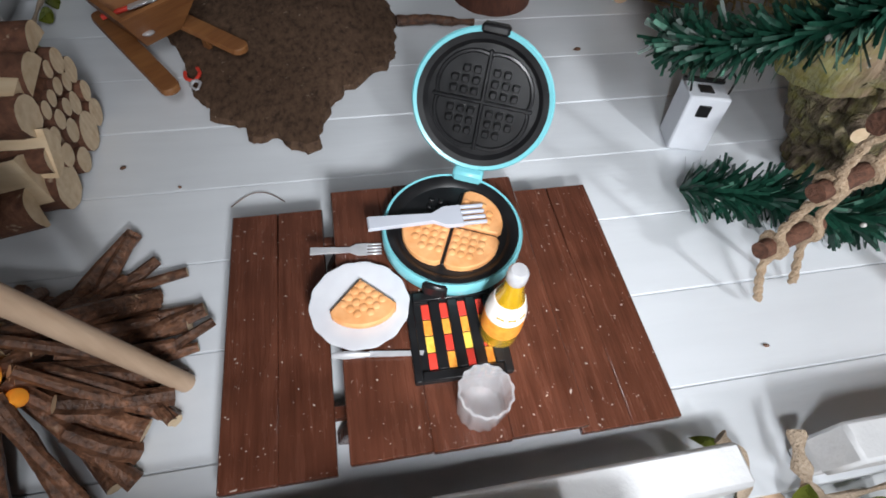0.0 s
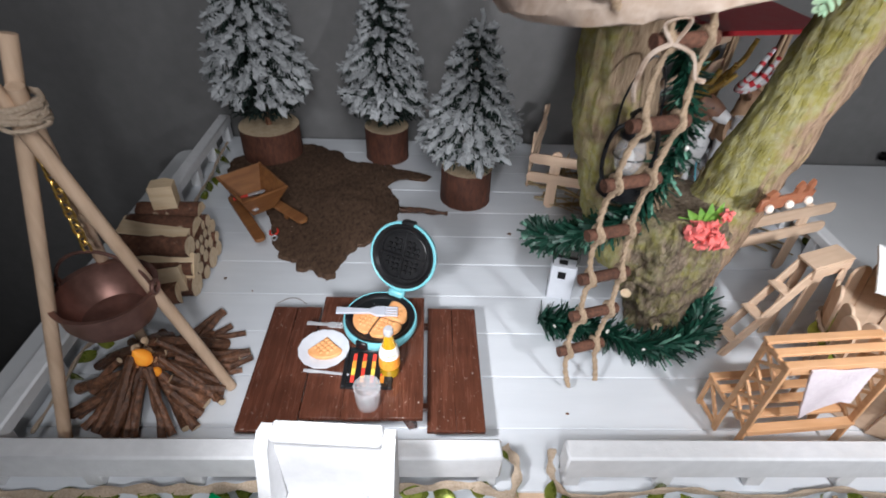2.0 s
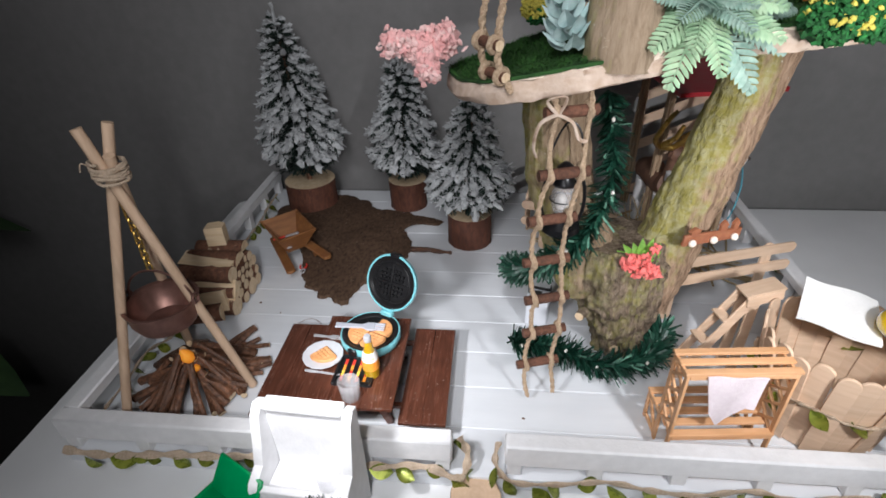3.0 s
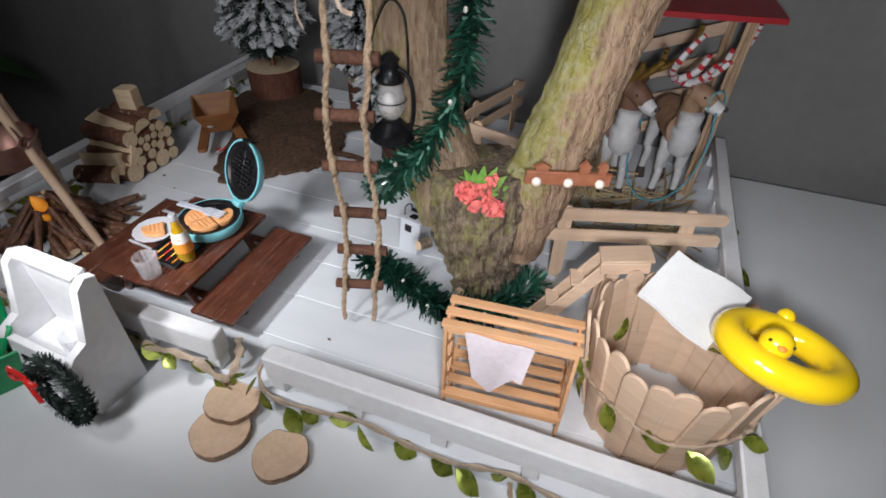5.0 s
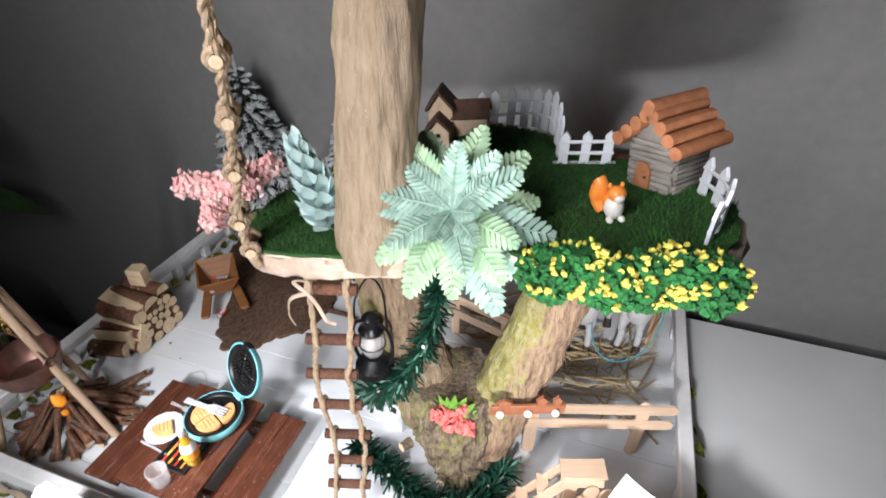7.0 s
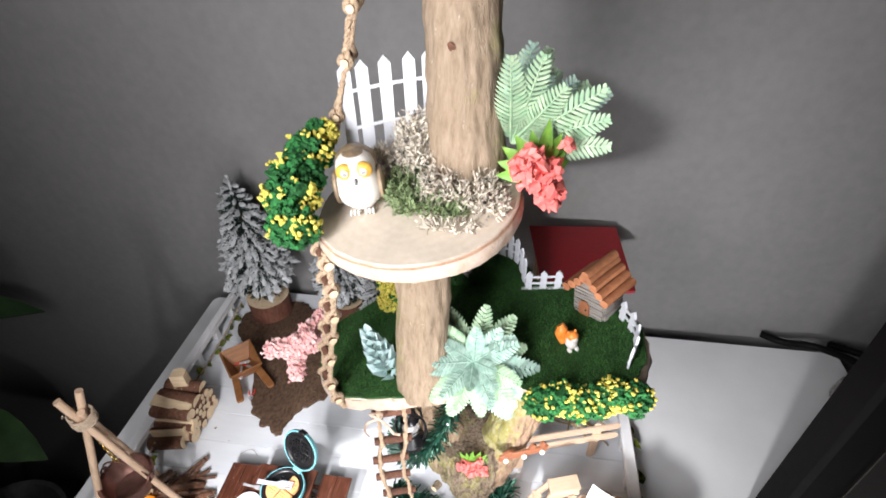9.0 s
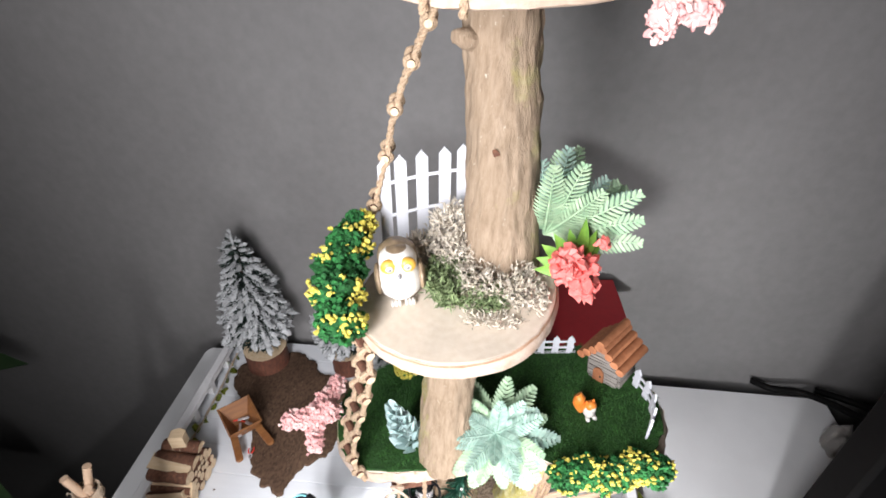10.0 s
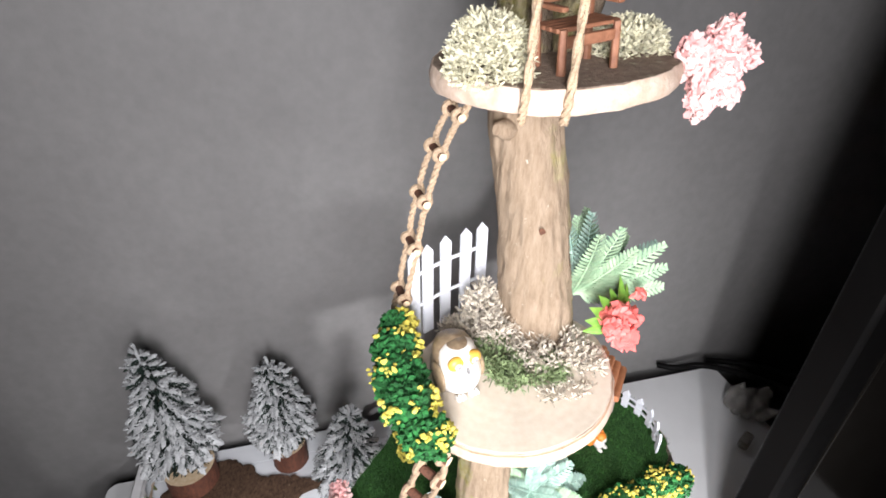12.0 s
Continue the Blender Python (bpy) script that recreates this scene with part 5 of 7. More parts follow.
def campfire():
    r = random.Random(5)
    t = thing("campfire", (-0.141, 0.052, 0.0005), "campfire of stacked brown twigs round an orange flame bulb", "campfire")
    for k in range(50):
        a = k * 2.39996 + r.uniform(-0.2, 0.2)
        ring = k % 3
        base = Vector((math.cos(a), math.sin(a), 0)) * r.uniform(0.036, 0.047)
        base.z = 0.0028 + (0.004 * r.random() if ring else 0)
        top = Vector((math.cos(a + r.uniform(-0.5, 0.5)), math.sin(a + r.uniform(-0.5, 0.5)), 0)) * r.uniform(0.002, 0.010 + 0.005 * ring)
        top.z = r.uniform(0.018, 0.042 - 0.008 * ring)
        rad = r.uniform(0.0021, 0.0036)
        mid = base.lerp(top, 0.5) + Vector((r.uniform(-1, 1), r.uniform(-1, 1), r.uniform(-0.6, 0.6))) * 0.0016
        part("twig", Geo().tube(smooth_path([base, mid, top], 4), [rad * 1.1, rad, rad, rad, rad, rad * 0.95, rad * 0.9, rad * 0.9, rad * 0.8], 8, cap_slot=1, rough=0.0004, rscale=400), [TWIG, LOGEND], t)
    for k in range(14):
        a = r.uniform(-1.2, 1.4)
        b = Vector((math.cos(a), math.sin(a), 0)) * r.uniform(0.030, 0.040) + Vector((0, 0.012, 0.003 + 0.004 * r.random()))
        d = Vector((math.cos(a + r.uniform(-0.7, 0.7)), math.sin(a + r.uniform(-0.7, 0.7)), r.uniform(-0.05, 0.12))) * 0.016
        rad = r.uniform(0.0018, 0.003)
        part("twig", Geo().tube([b - d, b, b + d], [rad, rad * 1.05, rad * 0.9], 8, cap_slot=1, rough=0.0004, rscale=400), [TWIG, LOGEND], t)
    g = Geo().lathe([(0.0, 0.0), (0.0032, 0.0008), (0.0048, 0.0045), (0.0042, 0.0085), (0.0022, 0.0125), (0.0, 0.0150)], 20, at=pose(0.002, -0.002, 0.028, 14, -12, 0))
    part("flame", g, FLAME, t, "small orange glowing flame bulb")
    part("flame", Geo().lathe([(0.0, 0.0), (0.0022, 0.0006), (0.0028, 0.003), (0.0012, 0.0068), (0.0, 0.0085)], 16, at=pose(0.0072, -0.006, 0.0235, 30, 20, 0)), FLAME, t, "small orange glowing flame bulb")


campfire()


# ---- stack of firewood ----
def firewood():
    r = random.Random(9)
    t = thing("firewood_stack", (-0.1695, 0.1520, 0.0), "glued stack of split and round birch logs with bark", "firewood")
    rounds = [(0.020, 0.009, 0.0085), (0.034, 0.0075, 0.0062), (0.005, 0.0065, 0.0056), (0.0105, 0.0180, 0.0050), (-0.003, 0.0175, 0.0048), (0.0230, 0.0220, 0.0048), (0.0335, 0.0200, 0.0045), (0.0160, 0.0262, 0.0036), (0.0072, 0.0270, 0.0040),
              (-0.0020, 0.0268, 0.0038), (0.0265, 0.0300, 0.0037), (0.0190, 0.0335, 0.0035), (0.0115, 0.0340, 0.0035), (0.0040, 0.0345, 0.0036), (0.0345, 0.0300, 0.0052), (0.0280, 0.0390, 0.0050), (0.0205, 0.0405, 0.0034), (-0.011, 0.0240, 0.0055)]
    for y, z, rad in rounds:
        x0, x1 = -0.024 + r.uniform(-0.003, 0.002), 0.0245 + r.uniform(-0.0008, 0.0008)
        part("log", Geo().tube(smooth_path([(x0, y, z), (0, y + r.uniform(-0.0004, 0.0004), z), (x1, y, z)], 5), rad, 18, cap_slot=1, rough=0.0006, rscale=160), [LOGBARK, LOGEND], t)

    # added block behind the log ends, gives the gaps their dark tone
    part("bark_core", Geo().box((-0.001, 0.0125, 0.0225), (0.0460, 0.0440, 0.0360), bevel=0.003), LOGBARK, t, "added bark-coloured block that darkens the gaps between the logs")

    def half(p, length, rad, turn):
        out = [(rad * math.cos(radians(a)), rad * math.sin(radians(a))) for a in range(0, 181, 20)]
        g = Geo()
        m = Matrix.Translation(p) @ turn
        n = len(out)
        vs = []
        for x in (-length / 2, length / 2):
            vs += [m @ Vector((x, y + 0.0008 * noise.noise(Vector((x * 100, y * 300, z * 300))), z)) for y, z in out]
        g.add(vs, [(k, k + 1, n + k + 1, n + k) for k in range(n - 1)], 0)
        k0 = len(g.v) - 2 * n
        for f in ((n - 1, 0, n, 2 * n - 1), tuple(range(n))[::-1], tuple(range(n, 2 * n))):
            g.f.append(tuple(k0 + i for i in f))
            g.m.append(1)
        part("split_log", g, [LOGBARK, SPLIT], t)

    for y, z, rad in ((-0.0125, 0.0095, 0.0090), (-0.0055, 0.0400, 0.0078)):
        part("log", Geo().tube(smooth_path([(-0.026, y, z), (0, y + 0.0004, z), (0.023, y, z)], 6), rad, 22, cap_slot=1, rough=0.0012, rscale=130), [LOGBARK, LOGEND], t)
    half((0.001, -0.0120, 0.0285), 0.048, 0.0095, pose(0, 0, 0, -115, 4, 0))
    half((-0.003, -0.0225, 0.0185), 0.044, 0.0105, pose(0, 0, 0, -98, -9, 5))
    half((-0.003, 0.0035, 0.0500), 0.050, 0.0090, pose(0, 0, 0, -168, 3, -3))
    half((-0.001, 0.0120, 0.0440), 0.050, 0.0090, pose(0, 0, 0, 10, 0, -2))
    half((-0.002, 0.0290, 0.0455), 0.046, 0.0085, pose(0, 0, 0, -5, 0, 2))
    half((-0.006, -0.0260, 0.0090), 0.044, 0.0085, pose(0, 0, 0, 60, -8, 6))
    g = Geo().prism([(-0.0085, -0.006), (0.0085, -0.0062), (0.0088, 0.005), (0.002, 0.0085), (-0.008, 0.006)], 0, 0.019, bevel=0.0006)
    part("split_log", g, SPLIT, t, at=pose(-0.003, 0.0290, 0.0525, 0, 0, 12))


firewood()


# ---- wooden wheelbarrow with tools ----
def wheelbarrow():
    t = thing("wheelbarrow", pose(-0.1240, 0.2330, 0.0072, 0, 0, -47) @ Matrix.Diagonal((1.10, 1.36, 1.0, 1)), "honey-brown wooden toy wheelbarrow with small tools standing on bark", "wheelbarrow")
    L, W, H = 0.0175, 0.0155, 0.0225
    lo, hi = 0.010, 0.010 + H

    def panel(a, b, c, d, th=0.0016):
        a, b, c, d = map(Vector, (a, b, c, d))
        n = (b - a).cross(d - a).normalized() * th
        g = Geo().add([a, b, c, d, a + n, b + n, c + n, d + n], [(3, 2, 1, 0), (4, 5, 6, 7), (0, 1, 5, 4), (1, 2, 6, 5), (2, 3, 7, 6), (3, 0, 4, 7)])
        part("panel", g, TOTEWOOD, t)

    k, f, q = 1.35, 0.50, 0.46
    panel((-L * f, -W * q, lo), (L * f, -W * q, lo), (L * f, W * q, lo), (-L * f, W * q, lo))
    panel((-L * f, -W * q, lo), (-L * k, -W, hi + 0.004), (L * 1.1, -W, hi), (L * f, -W * q, lo))
    panel((L * f, W * q, lo), (L * 1.1, W, hi), (-L * k, W, hi + 0.004), (-L * f, W * q, lo))
    panel((L * f, -W * q, lo), (L * 1.1, -W, hi), (L * 1.1, W, hi), (L * f, W * q, lo))
    panel((-L * f, W * q, lo), (-L * k, W, hi + 0.004), (-L * k, -W, hi + 0.004), (-L * f, -W * q, lo))
    for s in (-1, 1):
        part("handle", Geo().prism(stick_outline(0.066, 0.0066), -0.0015, 0.0015, bevel=0.0004), TOTEWOOD, t, at=pose(0.006, s * 0.0112, 0.0092, 0, 3, s * 7))
        part("leg", Geo().box((0.016, s * 0.0118, 0.0042), (0.004, 0.0022, 0.0085), bevel=0.0004), TOTEWOOD, t)
    part("wheel", Geo().lathe([(0.0075, -0.0018), (0.0082, 0), (0.0075, 0.0018)], 26, at=pose(-0.0245, 0, 0.0085, 90, 0, 0)), TOTEWOOD, t)
    for k, (x, y, a, m) in enumerate(((-0.004, 0.003, 24, REDPRINT), (0.004, -0.004, -18, SILVER), (-0.009, -0.002, 60, REDPRINT))):
        q = t.matrix_basis @ pose(x, y, 0.0145 + 0.002 * k, 0, -12, a)
        tool = thing("hand_tool", q, "tiny toy hand tool with a red handle in the wheelbarrow" if m is REDPRINT else "tiny silver toy hand tool in the wheelbarrow", "tool", "toy tools")
        part("handle", Geo().tube([(-0.010, 0, 0), (0, 0, 0)], [0.0013, 0.0011], 10), m, tool)
        part("head", Geo().box((0.0045, 0, 0), (0.009, 0.0032, 0.0014), bevel=0.0004).ball((0.0095, 0, 0), (0.0026, 0.0024, 0.0012), 10, 6), SILVER, tool)
    q = thing("pliers", pose(-0.1045, 0.2030, 0.0085, 8, 0, -75), "tiny pliers with red grips lying on the bark", "tool", "toy tools")
    for s in (-1, 1):
        part("grip", Geo().tube(smooth_path([(-0.0085, s * 0.0030, 0), (-0.004, s * 0.0034, 0), (0, s * 0.0006, 0)], 5), 0.0009, 8), REDPRINT, q, "red grip")
        part("jaw", Geo().tube(smooth_path([(0, -s * 0.0006, 0), (0.003, -s * 0.0022, 0), (0.007, -s * 0.0004, 0)], 5), [0.0009] * 6 + [0.0006] * 5, 8), SILVER, q)


wheelbarrow()


def loose_bits():
    g = Geo().tube(smooth_path([(0.000, 0.253, 0.0035), (0.018, 0.2525, 0.004), (0.032, 0.2505, 0.0035), (0.045, 0.250, 0.0025)], 5), [0.0030] * 6 + [0.0026] * 5 + [0.0018] * 5, 9, rough=0.0008, rscale=300)
    solid("twig", g, TWIG, (0, 0, 0), "short grey-brown twig lying on the planks", "twig")
    for k, (x, y, l, a) in enumerate(((-0.013, 0.293, 0.0072, 10), (-0.133, 0.156, 0.0028, 40), (0.114, 0.035, 0.0024, -10), (-0.108, 0.142, 0.0014, 0), (0.100, 0.222, 0.0050, 15))):
        solid("bark_crumb", Geo().ball((0, 0, 0), (l * 0.5, l * 0.28, 0.0008), 9, 6, lump=0.5, lscale=400), TWIG, (x, y, 0.0008, 0, 0, a), "tiny crumb of bark lying on the white planks", "crumb", "bark crumbs")
    pts = [(-0.086 + 0.022 * u, 0.128 + 0.006 * math.sin(u * 3.1), 0.0010 + 0.001 * math.sin(u * 3.1)) for u in [k / 12 for k in range(13)]]
    solid("fibre", Geo().tube(pts, 0.0002, 5), TWIG, (0, 0, 0), "single dark plant fibre lying on the planks", "fibre")


loose_bits()


def switch_box():
    t = thing("battery_box", pose(0.1300, 0.1450, 0.0, -8, 0, -15), "small white plastic battery box leaning by the stump", "battery box")
    part("case", Geo().box((0, 0, 0.0150), (0.0190, 0.0175, 0.0290), bevel=0.0008), PICKET, t)
    for s in (-1, 1):
        part("wire_loop", Geo().tube(smooth_path([(s * 0.0085, -0.004, 0.0290), (s * 0.0098, -0.002, 0.0355), (s * 0.0088, 0.003, 0.0365), (s * 0.0080, 0.006, 0.0290)], 5), 0.0005, 6), BLACKPL, t, "thin black wire")
    part("socket", Geo().box((-0.001, -0.0089, 0.0225), (0.0058, 0.0012, 0.0058), bevel=0.0002).box((-0.001, -0.0015, 0.0297), (0.0062, 0.0062, 0.0008)), BLACKPL, t, "black square socket")
    part("rim", Geo().box((0, 0.0062, 0.0302), (0.0192, 0.0028, 0.0018), bevel=0.0003), BLACKPL, t)


switch_box()


# ---- green tinsel round the tree ----
def tinsel(pts, n, seed, label, rad=0.0155):
    r = random.Random(seed)
    t = thing("tinsel_garland", (0, 0, 0), label, "garland", "green tinsel garlands")
    path = smooth_path(pts, 10)
    part("wire", Geo().tube(path, 0.0007, 5), FIRGREEN, t)
    dark, light = Geo(), Geo()
    for k in range(n):
        u = (k + r.random()) / n * (len(path) - 1.001)
        i = int(u)
        p = path[i].lerp(path[i + 1], u - i)
        d = (path[i + 1] - path[i]).normalized()
        o = d.orthogonal().normalized()
        b = r.uniform(0, 6.283)
        o = o * math.cos(b) + d.cross(o) * math.sin(b)
        nd = (o + d * r.uniform(0.2, 0.9)).normalized()
        q = p + nd * rad
        if q.z < 0.0012:
            nd = Vector((nd.x, nd.y, (0.0012 - p.z) / rad)).normalized()
        # a few whole needles are paler, their glint put into the colour
        g = light if r.random() < 0.07 else dark
        g.blade(p, nd, rad * r.uniform(0.55, 1.15), r.uniform(0.0016, 0.0027), bend=r.uniform(-0.25, 0.3), normal=(d + Vector((r.uniform(-1, 1), r.uniform(-1, 1), r.uniform(-1, 1))) * 0.6), seg=2, shape=lambda v: 1 - 0.25 * v)
    for k in range(5):
        q = path[int((k + 0.6) / 5 * (len(path) - 1))] + Vector((r.uniform(-0.006, 0.006), -0.008, r.uniform(0.003, 0.007)))
        part("bulb", Geo().ball(q, (0.0013, 0.0013, 0.0019), 10, 8), CREAMGLAZE, t, "tiny white light bulb")
    tagged(part("needles", dark, PVC, t), kind="stuff")
    tagged(part("needle_glint", light, PVCLIGHT, t), kind="stuff")


tinsel([(0.166, 0.150, 0.205), (0.170, 0.136, 0.180), (0.170, 0.118, 0.150), (0.156, 0.104, 0.118), (0.138, 0.102, 0.098), (0.122, 0.114, 0.080), (0.110, 0.136, 0.062), (0.108, 0.158, 0.050)], 1500, 31, "dark green tinsel garland wound round the branch", 0.0145)
tinsel([(0.106, 0.106, 0.011), (0.124, 0.099, 0.015), (0.148, 0.091, 0.016), (0.172, 0.081, 0.013), (0.198, 0.083, 0.012), (0.220, 0.098, 0.013), (0.230, 0.122, 0.014)], 1350, 32, "dark green tinsel garland lying round the foot of the stump")


# ---- flowers ----
def crumple(g, c, r, rr, n, size, slots, flat=1.0):
    """Small crumpled petals or leaf crumbs strewn through an ellipsoid."""
    c = Vector(c)
    for k in range(n):
        while True:
            d = Vector((rr.uniform(-1, 1), rr.uniform(-1, 1), rr.uniform(-1, 1)))
            if 0.25 < d.length < 1:
                break
        p = c + Vector((d.x * r[0], d.y * r[1], d.z * r[2]))
        s = size * rr.uniform(0.6, 1.25)
        g.ball(p, (s, s * rr.uniform(0.5, 1), s * rr.uniform(0.35, 0.8) * flat), 5, 3, turn=Euler((rr.uniform(0, 3), rr.uniform(0, 3), rr.uniform(0, 3))).to_matrix().to_4x4(), slot=slots[rr.randrange(len(slots))], lump=1.1, lscale=900)


def coral_flower(at, scale, seed, label):
    rr = random.Random(seed)
    t = thing("coral_flower", at, label, "artificial flower", "coral artificial flowers")
    head = Geo()
    for c, r in (((0, 0, 0), (0.0085, 0.006, 0.0085)), ((0.0085, 0.001, -0.007), (0.005, 0.004, 0.0045)), ((-0.006, 0, 0.003), (0.006, 0.005, 0.006))):
        crumple(head, Vector(c) * scale, [v * scale for v in r], rr, 70, 0.0026 * scale, [0])
    part("blossom", head, CORAL, t, "coral pink crumpled blossoms")
    bud = Geo()
    crumple(bud, Vector((0.007, 0.002, 0.0125)) * scale, [0.003 * scale] * 3, rr, 10, 0.0022 * scale, [0])
    part("bud", bud, CORAL, t)
    for k in range(11):
        a = radians(-30 + 24 * k)
        d = Vector((math.cos(a), 0.25, math.sin(a)))
        part("leaf", Geo().blade(Vector((0, 0.003, 0)) * scale, d, rr.uniform(0.014, 0.0195) * scale, 0.0062 * scale, bend=0.15, normal=(0, -1, 0.2), seg=5, fold=0.3), LEAFLIME, t)


coral_flower(pose(0.1935, 0.0950, 0.0970, 12, 0, 0), 1.12, 41, "coral artificial flower with lime leaves fixed to the tree fork")
coral_flower(pose(0.2255, 0.0680, 0.4390, 0, 20, 20), 1.4, 42, "coral artificial flower with lime leaves on the edge of the platform")


def blossom_branch(c, arms, seed, label, size=0.0021):
    """Arms of tiny crumpled petals that stick out from a middle; arms: tip, radius."""
    rr = random.Random(seed)
    t = thing("blossom_sprig", (0, 0, 0), label, "artificial blossom", "pale pink blossom sprigs")
    c = Vector(c)
    for tip, rad in arms:
        g = Geo()
        tip = Vector(tip)
        long = (tip - c).length
        for j in range(4):
            m = c.lerp(tip, 0.12 + 0.26 * j)
            g.ball(m, rad * (0.90 - 0.06 * j), 10, 8, lump=0.7, lscale=260)
        for k in range(int(300 + 9000 * long)):
            u = rr.random()
            d = Vector((rr.gauss(0, 1), rr.gauss(0, 1), rr.gauss(0, 1))).normalized()
            lobe = 0.80 + 0.42 * noise.noise(c.lerp(tip, u) * 120 + d * 1.7 + Vector((seed, 0, 0)))
            p = c.lerp(tip, u) + d * (rad * (1.20 - 0.22 * u) * lobe * rr.uniform(0.80, 1.12))
            s = size * rr.uniform(0.5, 1.2)
            g.ball(p, (s, s * rr.uniform(0.55, 1), s * rr.uniform(0.3, 0.6)), 6, 4, turn=Euler((rr.uniform(0, 3), rr.uniform(0, 3), 0)).to_matrix().to_4x4(), slot=1 if noise.noise(p * 140) > 0.05 else 0, lump=0.9, lscale=600)
        part("blossom", g, [PINK, PINKWHITE], t)
    part("sprig_leaf", Geo().blade(c, (1, 0.2, -0.3), 0.016, 0.006, seg=4, fold=0.3), LEAFLIME, t)


blossom_branch((0.0455, 0.1030, 0.2440), [((0.0270, 0.0910, 0.2490), 0.0078), ((0.0545, 0.1400, 0.2440), 0.0085), ((0.0505, 0.0800, 0.2350), 0.0075), ((0.0600, 0.1060, 0.2480), 0.0095)], 51, "pale pink blossom sprig at the edge of the turf platform")
blossom_branch((0.2440, 0.0750, 0.5760), [((0.2590, 0.0770, 0.5830), 0.0088), ((0.2410, 0.0720, 0.5620), 0.0078), ((0.2320, 0.0760, 0.5860), 0.0075), ((0.2560, 0.0750, 0.5650), 0.0075), ((0.2480, 0.0760, 0.5930), 0.0075)], 52, "pale pink blossom sprig at the edge of the upper platform")


def hedge(lumps, seed, label, yellow=0.30, n=240, size=0.0021):
    rr = random.Random(seed)
    t = thing("flowering_bush", (0, 0, 0), label, "artificial bush", "yellow flowering bushes")
    green, gold = Geo(), Geo()
    for c, r in lumps:
        c = Vector(c)
        green.ball(c, (r * 0.86, r * 0.76, r * 0.80), 14, 10, lump=0.6, lscale=220)
        for k in range(n + int(n * yellow)):
            d = Vector((rr.gauss(0, 1), rr.gauss(0, 1), rr.gauss(0, 1))).normalized()
            p = c + Vector((d.x * r, d.y * r * 0.88, d.z * r * 0.92)) * rr.uniform(0.78, 1.08)
            patch = noise.noise(p * 95 + Vector((seed, 0, 0))) + 0.5 * noise.noise(p * 260)
            bloom = patch > 0.42 - yellow and d.z > -0.6
            s = size * rr.uniform(0.55, 1.25) * (0.72 if bloom else 1.0)
            q = p + d * (0.0012 if bloom else 0.0)
            (gold if bloom else green).ball(q, (s, s * rr.uniform(0.6, 1), s * rr.uniform(0.45, 0.85)), 5, 4, turn=Euler((rr.uniform(0, 3), rr.uniform(0, 3), 0)).to_matrix().to_4x4(), lump=0.9, lscale=700)
    tagged(part("foliage", green, HEDGEGREEN, t, "dark green sponge foliage"), kind="stuff")
    tagged(part("yellow_flower", gold, HEDGEYELLOW, t, "yellow flower crumbs"), kind="stuff")


hedge([((0.2450 + 0.0122 * k, 0.0585 + 0.0020 * k + 0.002 * math.sin(k * 2), 0.2640 + 0.0008 * k + 0.0014 * math.sin(k * 1.9)), 0.0128) for k in range(6)], 61, "low green bush with yellow flowers along the platform's edge", 0.24)
hedge([((0.1050, 0.0350, 0.4215), 0.0125), ((0.1000, 0.0500, 0.4290), 0.0140), ((0.0970, 0.0660, 0.4320), 0.0140), ((0.0990, 0.0820, 0.4370), 0.0125), ((0.1020, 0.0950, 0.4410), 0.0095)], 62, "green bush with yellow flowers on the platform beside the owl", 0.30)
hedge([((0.1150, 0.1500, 0.2580), 0.0095), ((0.1240, 0.1560, 0.2680), 0.0085), ((0.1120, 0.1560, 0.2720), 0.0075)], 63, "yellow flowering bush on the turf behind the trunk", 0.8)


# ---- ferns and a scaly succulent ----
def frond(g, p, d, length, width, bend, slot=0, pairs=13, face=(0, 0, 1)):
    """A feathery frond: a rib with close blunt leaflets that lean forward, widest below the middle."""
    d = Vector(d).normalized()
    side = d.cross(Vector(face))
    side = side.normalized() if side.length > 0.05 else Vector((1, 0, 0))
    up = side.cross(d)
    at = lambda u: Vector(p) + d * (length * u) - up * (bend * length * u * u)
    g.tube([at(k / 6) for k in range(7)], [0.0010, 0.0010, 0.0009, 0.0008, 0.0006, 0.0005, 0.0003], 5, slot=slot)
    step = length * 0.86 / pairs
    for k in range(pairs):
        u = 0.10 + 0.88 * k / (pairs - 1)
        w = width * (0.22 + 0.78 * math.sin(math.pi * min(1.0, 0.12 + 0.88 * u ** 0.8)) ** 0.7)
        t = (at(min(1, u + 0.05)) - at(max(0, u - 0.05))).normalized()
        for s in (-1, 1):
            g.blade(at(u), side * s + t * 0.75 + up * 0.22, w, step * (1.12 if pairs < 15 else 0.85), bend=0.20, normal=up, seg=4, slot=slot, shape=lambda v: 0.75 + 0.35 * v if v < 0.6 else 0.96 * max(0.15, 1 - ((v - 0.6) / 0.42) ** 2), fold=0.30)
    g.blade(at(0.95), d - up * bend, step * 1.6, step * 1.1, normal=up, seg=3, slot=slot, fold=0.3)


def fern(at, n, length, seed, label):
    """A rosette of fronds round the local z axis, the inner ones steeper and bluer."""
    rr = random.Random(seed)
    t = thing("fern", at, label, "artificial fern", "pale artificial ferns")
    for k in range(n):
        u = (k + 0.5) / n
        a = k * 2.39996 + rr.uniform(-0.25, 0.25)
        e = 0.02 + 1.5 * (1 - u) ** 1.6
        long = length * (0.50 + 0.55 * u ** 0.6) * rr.uniform(0.85, 1.1)
        g = Geo()
        frond(g, (0, 0, 0), (math.cos(a), math.sin(a), e), long, long * 0.27, rr.uniform(0.12, 0.40))
        part("frond", g, FERNBLUE if u < 0.4 or k % 5 == 1 else FERN, t)


